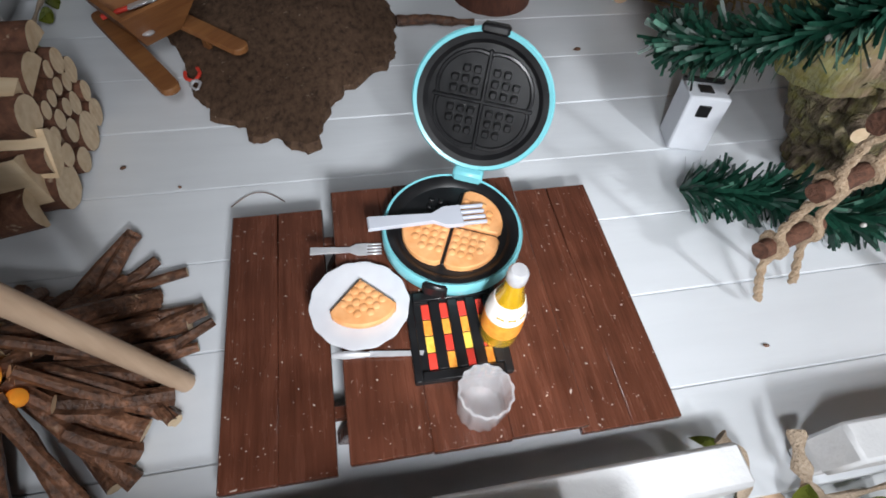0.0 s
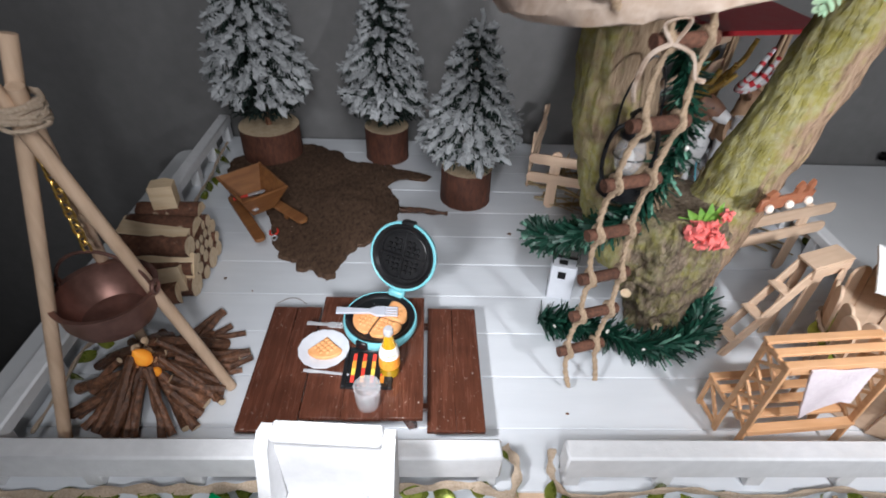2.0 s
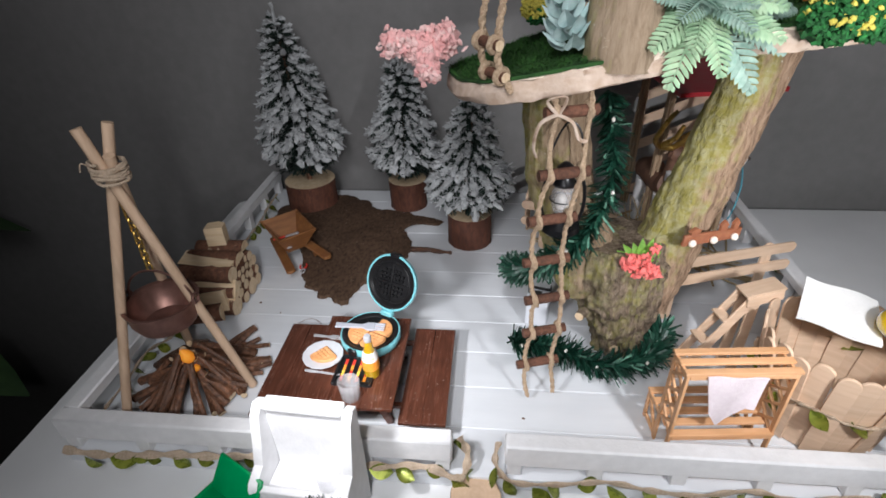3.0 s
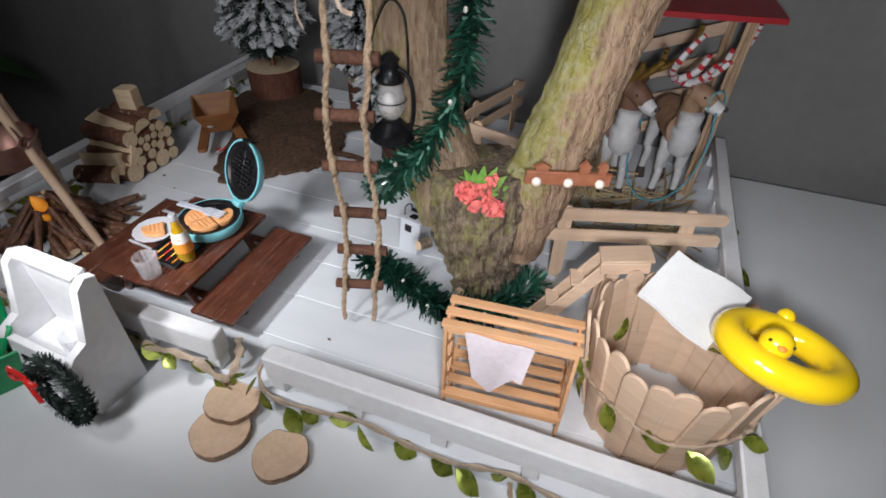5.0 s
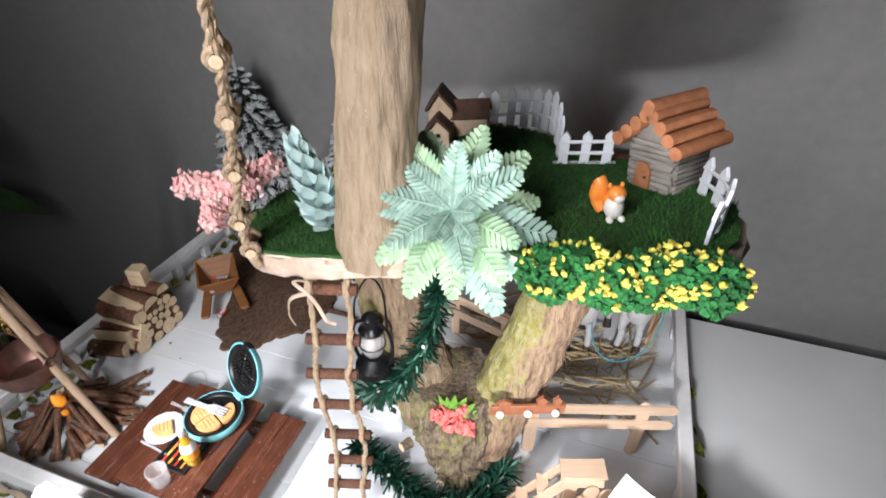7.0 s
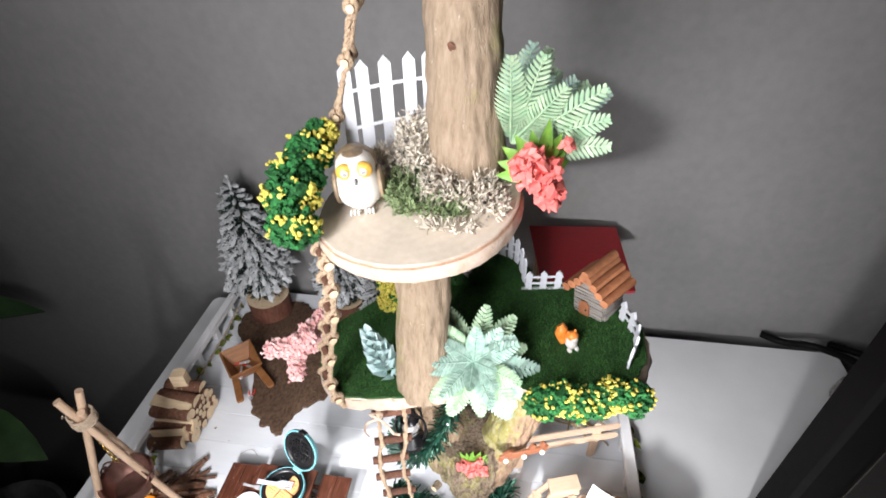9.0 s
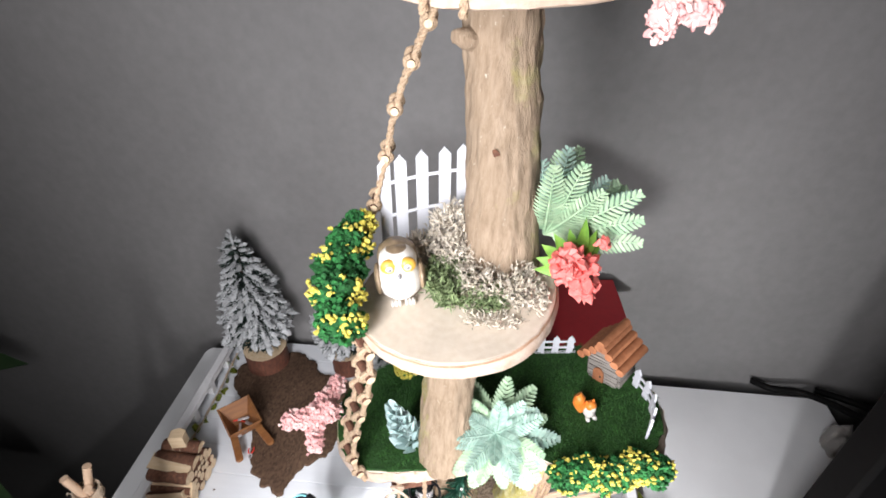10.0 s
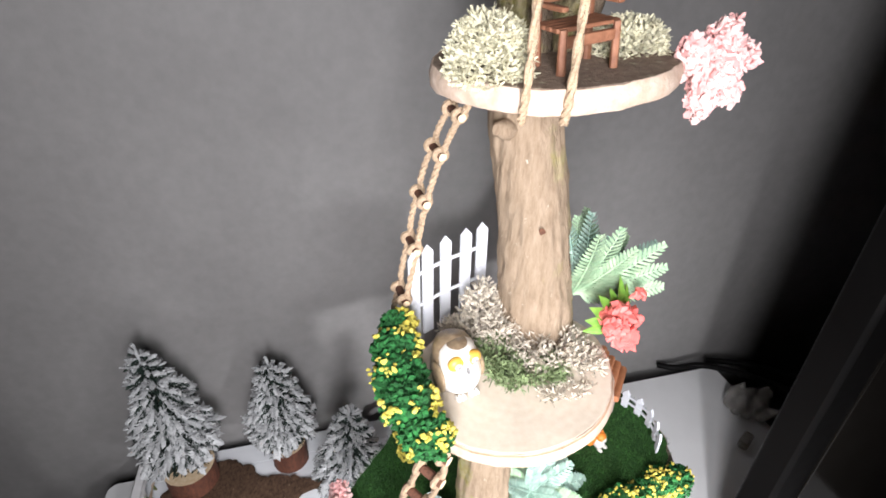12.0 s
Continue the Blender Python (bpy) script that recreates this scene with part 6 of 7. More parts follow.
fern(pose(0.1935, 0.0850, 0.2690, 48, 4, 0), 32, 0.0450, 71, "pale frosted green fern on the turf platform, drooping over its edge")


def fan_fern():
    """Fronds that fan out upwards and to one side behind the trunk."""
    rr = random.Random(72)
    t = thing("fern", pose(0.2100, 0.1010, 0.4400), "tall pale frosted green fern fanning out on the middle platform", "artificial fern", "pale artificial ferns")
    for k in range(17):
        a = radians(14 + 82 * (k + rr.uniform(-0.3, 0.3)) / 16)
        lean = -0.50 + 0.70 * (k % 3) / 2 + rr.uniform(-0.1, 0.1)
        long = rr.uniform(0.040, 0.062) * (0.85 if a < 0.4 else 1.0)
        g = Geo()
        frond(g, (0, 0, 0), (math.cos(a), lean, math.sin(a)), long, 0.0105, rr.uniform(0.05, 0.35), pairs=19, face=(0.25 * math.cos(a), -1, 0.35))
        part("frond", g, FERNBLUE if k % 3 == 1 else FERN, t)


fan_fern()


def succulent():
    t = thing("succulent", pose(0.1300, 0.0850, 0.2420, 6, -14, 0), "pale mint scaly succulent on the turf", "artificial plant")
    for k in range(54):
        u = k / 54
        a = k * 2.39996
        r = 0.0090 * (1 - u) ** 0.55 * (0.55 + 1.2 * u if u < 0.4 else 1.03)
        d = Vector((math.cos(a) * (0.70 - 0.45 * u), math.sin(a) * (0.70 - 0.45 * u), 0.80 + u))
        part("scale_leaf", Geo().blade((math.cos(a) * r * 0.5, math.sin(a) * r * 0.5, 0.004 + 0.050 * u), d, 0.0160 * (1 - 0.45 * u), 0.0105 * (1 - 0.4 * u), bend=-0.18, normal=(math.cos(a), math.sin(a), 0.1), seg=5, fold=0.55), SUCCULENT, t)


succulent()


# ---- lichen and moss ----
def lichen(c, r, n, seed, material, label, at=None, size=0.0040):
    rr = random.Random(seed)
    g = Geo()
    c = Vector(c)
    for k in range(n):
        d = Vector((rr.uniform(-1, 1), rr.uniform(-1, 1), rr.uniform(0, 1)))
        if d.length > 1:
            d.normalize()
        p = c + Vector((d.x * r[0], d.y * r[1], d.z * r[2]))
        q = Vector((d.x + rr.uniform(-0.9, 0.9), d.y + rr.uniform(-0.9, 0.9), d.z * 0.7 + rr.uniform(-0.3, 0.9))).normalized()
        l = size * rr.uniform(0.5, 1.1)
        e = p + q * l * 0.55 + Vector((rr.uniform(-1, 1), rr.uniform(-1, 1), rr.uniform(-1, 1))) * l * 0.12
        g.blade(p - q * l * 0.3, q, l * 0.8, 0.0011, bend=rr.uniform(-0.3, 0.3), seg=1, normal=(rr.uniform(-1, 1), rr.uniform(-1, 1), 0.3), shape=lambda v: 1 - 0.3 * v)
        for s in range(2):
            w = (q + Vector((rr.uniform(-1, 1), rr.uniform(-1, 1), rr.uniform(-0.6, 1)))).normalized()
            g.blade(e, w, l * 0.5, 0.0009, bend=0.2, seg=1, normal=(rr.uniform(-1, 1), rr.uniform(-1, 1), 0.5), shape=lambda v: 1 - 0.5 * v)
    ob = solid("lichen_clump" if material is not MOSS else "moss_pad", g, material, at or Matrix(), label, "lichen" if material is not MOSS else "moss", kind="stuff")
    return ob


lichen((0.1850, 0.0740, 0.4220), (0.0240, 0.0180, 0.0110), 900, 81, LICHENGREY, "grey dried lichen at the foot of the trunk", size=0.0055)
lichen((0.2020, 0.0640, 0.4230), (0.0100, 0.0140, 0.0060), 420, 82, LICHENGREY, "grey dried lichen at the foot of the trunk")
lichen((0.1540, 0.1060, 0.4200), (0.0110, 0.0090, 0.0330), 420, 83, LICHENGREY, "grey dried lichen clump before the picket fence", size=0.0062)
lichen((0.1420, 0.0980, 0.4180), (0.0150, 0.0120, 0.0160), 420, 87, LICHENGREY, "low grey dried lichen behind the owl", size=0.0062)
lichen((0.1640, 0.0920, 0.4200), (0.0120, 0.0100, 0.0200), 360, 88, LICHENGREY, "grey dried lichen clump beside the trunk", size=0.0062)
lichen((0.1570, 0.0780, 0.4195), (0.0130, 0.0180, 0.0070), 620, 84, MOSS, "green moss sheet beside the owl", size=0.0066)
lichen((0.1710, 0.0620, 0.4195), (0.0200, 0.0090, 0.0060), 560, 85, MOSS, "green moss sheet on the slice of wood", size=0.0066)
lichen((0.1820, 0.0460, 0.4200), (0.0160, 0.0060, 0.0012), 90, 86, LICHENGREY, "crumbs of grey lichen on the slice of wood", size=0.004)

# ---- lichen and a chair on the upper platform ----
lichen((0.1420, 0.0800, 0.5760), (0.0170, 0.0170, 0.0260), 2300, 91, LICHEN, "cream dried lichen clump on the upper platform")
lichen((0.2130, 0.0960, 0.5790), (0.0180, 0.0140, 0.0170), 1500, 92, LICHEN, "cream dried lichen clump on the upper platform")


def little_chair():
    t = thing("chair", pose(0.1800, 0.0800, 0.5785, 0, -5, 10), "small rustic brown wooden chair on the upper platform", "chair")
    w, d = 0.0260, 0.0180
    for x in (-w / 2, w / 2):
        for y in (-d / 2, d / 2):
            h = 0.019 if y < 0 else 0.044
            part("leg", Geo().tube([(x, y, 0.0006), (x * 0.98, y, h)], [0.0019, 0.0016], 9, rough=0.0004, rscale=300), BROWNCHAIR, t)
    for k in range(4):
        part("seat_slat", Geo().box((0, -d / 2 + 0.0025 + 0.0045 * k, 0.0185), (w + 0.004, 0.0040, 0.0018), bevel=0.0004), BROWNCHAIR, t)
    for z in (0.028, 0.036, 0.043):
        part("back_slat", Geo().box((0, d / 2, z), (w + 0.002, 0.0016, 0.0040), bevel=0.0004), BROWNCHAIR, t)
    part("front_bar", Geo().box((0, -d / 2, 0.0140), (w, 0.0022, 0.0045), bevel=0.0004), BROWNCHAIR, t)
    for x in (-w / 2, w / 2):
        part("armrest", Geo().box((x, 0, 0.0262), (0.0030, d + 0.003, 0.0018), bevel=0.0004), BROWNCHAIR, t)


little_chair()


# ---- rope ladders ----
def rope(path, r=0.0013, seed=0):
    """Two twisted strands of jute."""
    g = Geo()
    n = len(path)
    for s in (0, math.pi):
        pts = []
        for i, p in enumerate(path):
            t = (path[min(i + 1, n - 1)] - path[max(i - 1, 0)]).normalized()
            o = t.orthogonal().normalized()
            a = i * 0.80 + s + seed
            pts.append(p + (o * math.cos(a) + t.cross(o) * math.sin(a)) * r * 0.42)
        g.tube(pts, r * 0.80, 6, rough=r * 0.15, rscale=600)
    return g


def ladder(centre, across, rungs, label, half=0.0096, rung_r=0.0034, rope_r=0.0015, cut=RUNGBARK, over=0.0060):
    """Rope ladder along centre; across(u): the rungs' direction; rungs: their places from 0 to 1."""
    t = thing("rope_ladder", (0, 0, 0), label, "rope ladder", "jute rope ladders")
    path = smooth_path(centre, 16)
    n = len(path) - 1
    spot = lambda u: path[min(n - 1, int(u * n))].lerp(path[min(n - 1, int(u * n)) + 1], u * n - min(n - 1, int(u * n)))
    for s in (-1, 1):
        pts = []
        m = 150
        for k in range(m + 1):
            u = k / m
            gap = min((b for b in rungs if b >= u), default=1.0) - max((b for b in rungs if b < u), default=0.0)
            since = u - max((b for b in rungs if b < u), default=0.0)
            p = spot(u) + across(u) * (half * s + s * 0.0011 * math.sin(math.pi * since / gap))
            near = min(abs(u - q) for q in rungs)
            bulge = max(0.0, 1 - near * 26)
            tn = (spot(min(1, u + 0.02)) - spot(max(0, u - 0.02))).normalized()
            p = p + tn.cross(across(u)).normalized() * (bulge * rung_r)
            pts.append(p)
        part("rope", rope(pts, rope_r, s), JUTE, t)
        for q in rungs:
            c = spot(q) + across(q) * (half * s)
            a = across(q)
            o = Vector((0, 0, 1)) - a * a.z
            o.normalize()
            b = a.cross(o)
            knot = [c + (o * math.cos(w) * (rung_r + 0.0009) + b * math.sin(w) * (rung_r + 0.0009)) + a * (0.0012 * math.sin(w * 0.5)) for w in [2 * math.pi * k / 16 for k in range(17)]]
            part("knot", Geo().tube(knot, rope_r * 1.05, 7, rough=0.0005, rscale=500), JUTE, t)
    for q in rungs:
        c, a = spot(q), across(q)
        part("rung", Geo().tube([c - a * (half + over), c, c + a * (half + over)], rung_r, 12, cap_slot=1, rough=0.0003, rscale=500), [RUNGBARK, cut], t)


ladder([(0.1305, 0.0690, 0.228), (0.1295, 0.0668, 0.180), (0.1250, 0.0665, 0.149), (0.1240, 0.0685, 0.117), (0.1270, 0.0695, 0.085), (0.1270, 0.0680, 0.057), (0.1240, 0.0655, 0.028), (0.1270, 0.0550, 0.0050)], lambda u: Vector((0.96, 0.28, 0)).normalized(),
       (0.3 / 7, 1 / 7, 2 / 7, 3 / 7, 4 / 7, 5 / 7, 6 / 7), "jute rope ladder with bark rungs hanging from the turf platform")
ladder([(0.112, 0.046, 0.402), (0.110, 0.050, 0.372), (0.101, 0.060, 0.330), (0.090, 0.068, 0.290), (0.084, 0.068, 0.250), (0.092, 0.066, 0.230)], lambda u: Vector((-0.58, 0.81, 0.03)).normalized(),
       (0.08, 0.22, 0.36, 0.50, 0.64, 0.78, 0.90), "jute rope ladder with bark rungs between the platforms", half=0.0066, rung_r=0.0028, rope_r=0.0018, cut=LOGEND, over=0.0034)
ladder([(0.146, 0.120, 0.560), (0.136, 0.126, 0.540), (0.123, 0.122, 0.508), (0.114, 0.119, 0.470), (0.1035, 0.111, 0.432)], lambda u: Vector((-0.10, 0.99, 0.02)).normalized(),
       (0.15, 0.34, 0.52, 0.70, 0.88), "jute rope ladder with bark rungs between the upper platforms", half=0.0068, rung_r=0.0022, rope_r=0.0016, cut=LOGEND, over=0.0030)


def hanging_ropes():
    for k, (x, y) in enumerate(((0.1475, 0.0545), (0.1630, 0.0500))):
        p = [Vector((x, y, 0.566)), Vector((x + 0.001, y - 0.001, 0.584)), Vector((x + 0.004, y + 0.002, 0.64)), Vector((x + 0.007, y + 0.004, 0.74))]
        solid("jute_rope", rope(smooth_path(p, 14), 0.0016, k), JUTE, Matrix(), "thick jute rope tied to the rim of the upper platform", "rope", "ropes at the upper platform")


hanging_ropes()


def rope_bow():
    t = thing("jute_bow", (0, 0, 0), "pale jute bow tying the rope ladder to the platform", "bow")
    c = Vector((0.1220, 0.0610, 0.2170))
    for k, pts in enumerate(([(0, 0, 0), (-0.009, -0.003, -0.004), (-0.012, -0.003, -0.016), (-0.010, -0.002, -0.024)], [(0, 0, 0), (0.008, -0.004, -0.003), (0.012, -0.004, -0.012), (0.017, -0.003, -0.014)], [(0, 0, 0), (-0.006, -0.002, 0.008), (0.004, -0.002, 0.010), (0.001, 0, 0)])):
        part("ribbon", Geo().tube(smooth_path([c + Vector(p) for p in pts], 6), 0.0011, 7, flat=0.5), SLABRIM, t)


rope_bow()


# ---- lantern and key rack on the tree ----
def lantern():
    t = thing("lantern", pose(0.1355, 0.1010, 0.1190) @ Matrix.Scale(1.15, 4), "small black storm lantern with a clear bulb hanging in the tree", "lantern")
    part("tank", Geo().lathe([(0.0, 0), (0.0085, 0.0004), (0.0118, 0.0035), (0.0112, 0.0068), (0.0070, 0.0105), (0.0050, 0.0125), (0.0, 0.0127)], 36), BLACKMETAL, t)
    part("globe", Geo().ball((0, 0, 0.0235), (0.0072, 0.0072, 0.0112), 24, 16), GLASS, t, "clear globe")
    part("bulb", Geo().ball((-0.001, 0, 0.0215), (0.0034, 0.0034, 0.0055), 16, 12), CREAMGLAZE, t, "pale bulb inside")
    part("cap", Geo().lathe([(0.0070, 0.0330), (0.0074, 0.0345), (0.0050, 0.0375), (0.0042, 0.0420), (0.0050, 0.0435), (0.0018, 0.0465), (0.0, 0.0467)], 28), BLACKMETAL, t)
    for s in (-1, 1):
        part("side_tube", Geo().tube(smooth_path([(s * 0.0085, 0, 0.0060), (s * 0.0118, 0, 0.0150), (s * 0.0122, 0, 0.0270), (s * 0.0098, 0, 0.0360), (s * 0.0045, 0, 0.0395)], 6), 0.0011, 8), BLACKMETAL, t)
    part("guard", Geo().tube([(0.0076 * math.cos(2 * math.pi * k / 24), 0.0076 * math.sin(2 * math.pi * k / 24), 0.0235) for k in range(24)], 0.0004, 5, closed=True), BLACKMETAL, t)
    part("hanger", Geo().tube(smooth_path([(-0.0100, 0, 0.0365), (-0.0090, 0.001, 0.052), (-0.001, 0.003, 0.0685), (0.007, 0.003, 0.062), (0.0098, 0, 0.0365)], 8), 0.0006, 6), BLACKMETAL, t, "thin wire hanger")


lantern()


def key_rack():
    t = thing("coat_rack", pose(0.2415, 0.1070, 0.1150, 0, 4, 24), "red-brown wooden coat rack with three cream knobs and little house shapes", "coat rack")
    part("board", Geo().box((0, 0, 0), (0.0500, 0.0026, 0.0085), bevel=0.0006), BROWNSIGN, t)
    for x, w in ((-0.0165, 0.0075), (0.0080, 0.0055), (0.0185, 0.0045)):
        h = 0.0055 if w > 0.006 else 0.0080
        g = Geo().prism([(-w / 2, 0), (w / 2, 0), (w / 2, h * 0.5), (w * 0.72, h * 0.5), (0, h), (-w * 0.72, h * 0.5), (-w / 2, h * 0.5)], -0.0012, 0.0012)
        part("cutout", g, BROWNSIGN, t, at=pose(x, 0, 0.0040, 90, 0, 0))
    for x in (-0.0190, -0.0005, 0.0180):
        part("knob", Geo().ball((x, -0.0030, -0.0012), (0.0028, 0.0024, 0.0028), 14, 10), BEAD, t, "cream round knob")


key_rack()


# ---- more stick fences ----
fence((0.1185, 0.272, 0), (0.2120, 0.246, 0), (0.26, 0.85), (0.0330, 0.0520), "pale fence of flat wooden sticks behind the tree", 0.060)
fence((0.1240, 0.2860, 0), (0.1590, 0.3900, 0), (0.20, 0.86), (0.0330, 0.0520), "pale fence of flat wooden sticks beside the stable", 0.060)


# ---- steps at the tub ----
def steps():
    t = thing("wooden_steps", pose(0.2790, 0.1010, 0, 0, 0, 14), "small steps of pale wooden sticks against the tub", "steps")
    part("top_tread", Geo().box((0.005, 0, 0.0755), (0.0300, 0.0150, 0.0020), pose(0, 0, 0, 0, -8, 0), bevel=0.0004), PALEWOOD, t)
    part("edge", Geo().box((0.004, -0.0078, 0.0715), (0.0280, 0.0018, 0.0080), pose(0, 0, 0, 0, -8, 0), bevel=0.0003), PALEWOOD, t)
    for y in (-0.0062, 0.0062):
        part("post", Geo().box((-0.002, y, 0.0372), (0.0090, 0.0018, 0.0740), bevel=0.0004), PALEWOOD, t)
        part("stringer", Geo().box((-0.0260, y, 0.0372), (0.0085, 0.0018, 0.0860), pose(0, 0, 0, 0, 33, 0), bevel=0.0004), PALEWOOD, t)
    for k in range(3):
        z = 0.016 + 0.019 * k
        part("tread", Geo().box((-0.0445 + 0.0125 * k, 0, z), (0.0085, 0.0150, 0.0018), bevel=0.0004), PALEWOOD, t)


steps()


def rack_extras():
    """A square of cloth hung cornerwise over the front of the upper tier."""
    n = 16
    vs, fs = [], []
    for i in range(n + 1):
        for j in range(n + 1):
            u, v = i / n, j / n
            x = 0.2150 + 0.034 * u + 0.009 * v * (1 - u) - 0.003 * v
            z = 0.0800 - v * (0.024 + 0.020 * max(0.0, 1 - abs(u - 0.35) * 2.2)) + 0.0005 * math.sin(u * 9)
            y = 0.0068 - 0.0024 * math.sin(u * 6 + v * 2) * v + 0.0012 * u
            vs.append((x, y, z))
    for i in range(n):
        for j in range(n):
            fs.append((i * (n + 1) + j, (i + 1) * (n + 1) + j, (i + 1) * (n + 1) + j + 1, i * (n + 1) + j + 1))
    k = len(vs)
    vs += [(x, y - 0.0012, z) for x, y, z in vs]
    fs += [tuple(q + k for q in f[::-1]) for f in fs]
    rim = [i * (n + 1) for i in range(n + 1)] + [n * (n + 1) + j for j in range(1, n + 1)] + [i * (n + 1) + n for i in range(n - 1, -1, -1)] + [j for j in range(n - 1, 0, -1)]
    for p, q in zip(rim, rim[1:] + rim[:1]):
        fs.append((p, q, q + k, p + k))
    solid("cloth", Geo().add(vs, fs), PINKCLOTH, Matrix(), "pale mauve cloth hung over the front of the slatted rack", "cloth")


rack_extras()


# ---- straw and the two deer figures ----
def straw():
    rr = random.Random(15)
    g = Geo()
    for k in range(170):
        if k % 5 < 3:
            p = Vector((rr.uniform(0.225, 0.330), rr.uniform(0.215, 0.300), 0))
        else:
            p = Vector((rr.uniform(0.125, 0.235), rr.uniform(0.262, 0.330), 0))
        a = rr.gauss(0.2, 0.7)
        l = rr.uniform(0.020, 0.060)
        d = Vector((math.cos(a), math.sin(a), rr.uniform(-0.04, 0.16)))
        p.z = 0.0012 + rr.uniform(0, 0.006) + max(0, -d.z) * l
        q = p + d * l
        if q.x > 0.352 or q.y > 0.385:
            continue
        w = rr.uniform(0.0005, 0.0015)
        g.tube([p, p.lerp(q, 0.5) + Vector((0, 0, rr.uniform(-0.0008, 0.002))), q], [w, w, w * 0.8], 5, flat=0.6)
    for k in range(46):
        p = Vector((rr.uniform(0.205, 0.262), rr.uniform(0.245, 0.30), 0.001))
        q = p + Vector((rr.uniform(-0.022, 0.012), rr.uniform(-0.01, 0.03), rr.uniform(0.02, 0.055)))
        g.tube([p, q], [0.0007, 0.0005], 5)
    solid("straw", g, STRAW, Matrix(), "loose dry straw and stalks on the stable floor", "straw", kind="stuff")


straw()


def deer(at, coat, antler, candy, label, muzzle_turn):
    """Slots: 0 coat, 1 white, 2 hoof, 3 antler, 4 stripe."""
    g = Geo()
    g.tube(smooth_path([(0, 0.040, 0.066), (0, 0.030, 0.070), (0, 0.010, 0.068), (0, -0.008, 0.068), (0, -0.018, 0.071)], 6), [0.006] + [0.0125] * 5 + [0.0140] * 6 + [0.0135] * 6 + [0.0145] * 6 + [0.011], 18, rough=0.0010, rscale=90)
    g.tube(smooth_path([(0, -0.008, 0.062), (0, -0.019, 0.060), (0, -0.021, 0.076), (0, -0.020, 0.090)], 6), [0.011] * 6 + [0.0118] * 6 + [0.0095] * 6 + [0.0075], 16, slot=1, rough=0.0010, rscale=120)
    g.tube(smooth_path([(0, -0.010, 0.072), (0, -0.014, 0.086), (0, -0.016, 0.102)], 6), [0.0105] * 4 + [0.0088] * 4 + [0.0082] * 4 + [0.008], 16)
    hd = Matrix.Translation((0, -0.017, 0.104)) @ Matrix.Rotation(radians(muzzle_turn), 4, "Z") @ Matrix.Rotation(radians(6), 4, "X")
    up_turn = Matrix.Translation((0, -0.017, 0.104)) @ Matrix.Rotation(radians(muzzle_turn * 0.6), 4, "Z")
    w = lambda *p: hd @ Vector(p)
    g.tube([w(0, 0.008, 0.001), w(0, 0.003, 0.002), w(0, -0.007, 0.000), w(0, -0.015, -0.0030)], [0.0050, 0.0090, 0.0082, 0.0062], 16)
    g.tube([w(0, -0.012, -0.0030), w(0, -0.018, -0.0050), w(0, -0.0235, -0.0060)], [0.0064, 0.0058, 0.0044], 14, slot=1)
    g.ball(w(0, -0.0245, -0.0035), (0.0028, 0.0020, 0.0022), 10, 8, slot=2)
    for s in (-1, 1):
        g.ball(w(s * 0.0075, -0.008, 0.0022), 0.0012, 8, 6, slot=2)
        g.ball(w(s * 0.0130, 0.004, 0.0050), (0.0068, 0.0020, 0.0034), 12, 8, turn=hd @ pose(0, 0, 0, 0, -s * 14, 0))
        for y, lift in ((-0.013, 0.0), (0.027, 0.002)):
            x = s * 0.0080
            k = 0.002 * s
            g.tube(smooth_path([(x, y, 0.062), (x + k * 0.5, y + 0.002 + lift, 0.034), (x + k * 0.4, y - 0.001, 0.030), (x + k, y, 0.010)], 5), [0.0068] * 2 + [0.0056] * 2 + [0.0044] * 2 + [0.0036] * 3 + [0.0032] * 6 + [0.0030], 12, slot=1)
            g.tube([(x + k, y, 0.011), (x + k, y - 0.001, 0.006), (x + k, y - 0.002, 0.0003)], [0.0034, 0.0040, 0.0046], 12, slot=2)
        z = lambda *p: up_turn @ Vector(p)
        curl = 1.0 if s < 0 else 0.55
        stem = [z(s * 0.004, 0.004, 0.0080), z(s * 0.017, 0.010, 0.011), z(s * (0.031 + 0.008 * (1 - curl)), 0.006, 0.015 + 0.006 * curl), z(s * (0.036 + 0.016 * (1 - curl)), 0.000, 0.031), z(s * (0.031 + 0.024 * (1 - curl)), -0.004, 0.044), z(s * (0.024 + 0.038 * (1 - curl)), -0.006, 0.051)]
        twigs = [smooth_path(stem, 5), smooth_path([stem[1], z(s * 0.015, -0.003, 0.022), z(s * 0.013, -0.008, 0.036)], 5), smooth_path([stem[0], z(s * 0.005, -0.006, 0.019), z(s * 0.009, -0.013, 0.029)], 5)]
        for q in twigs:
            m = len(q) - 1
            for i in range(m):
                stripe = 4 if candy and i % 3 == 0 else 3
                r0, r1 = 0.0034 - 0.0015 * i / m, 0.0034 - 0.0015 * (i + 1) / m
                g.tube([q[i], q[i + 1]], [r0, r1], 10, slot=stripe, caps=i in (0, m - 1))
    solid("deer_figure", g, [coat, DEERWHITE, HOOF, antler, CANDYRED], at, label, "figurine", "deer figures in the stable")


deer(pose(0.2650, 0.2960, 0.0, 0, 0, 12), DEERBROWN, GOLD, False, "brown and white plastic deer figure with gold antlers", 42)
deer(pose(0.3120, 0.3120, 0.0, 0, 0, 16), DEERTAN, DEERWHITE, True, "tan and white plastic deer figure with striped antlers", 56)


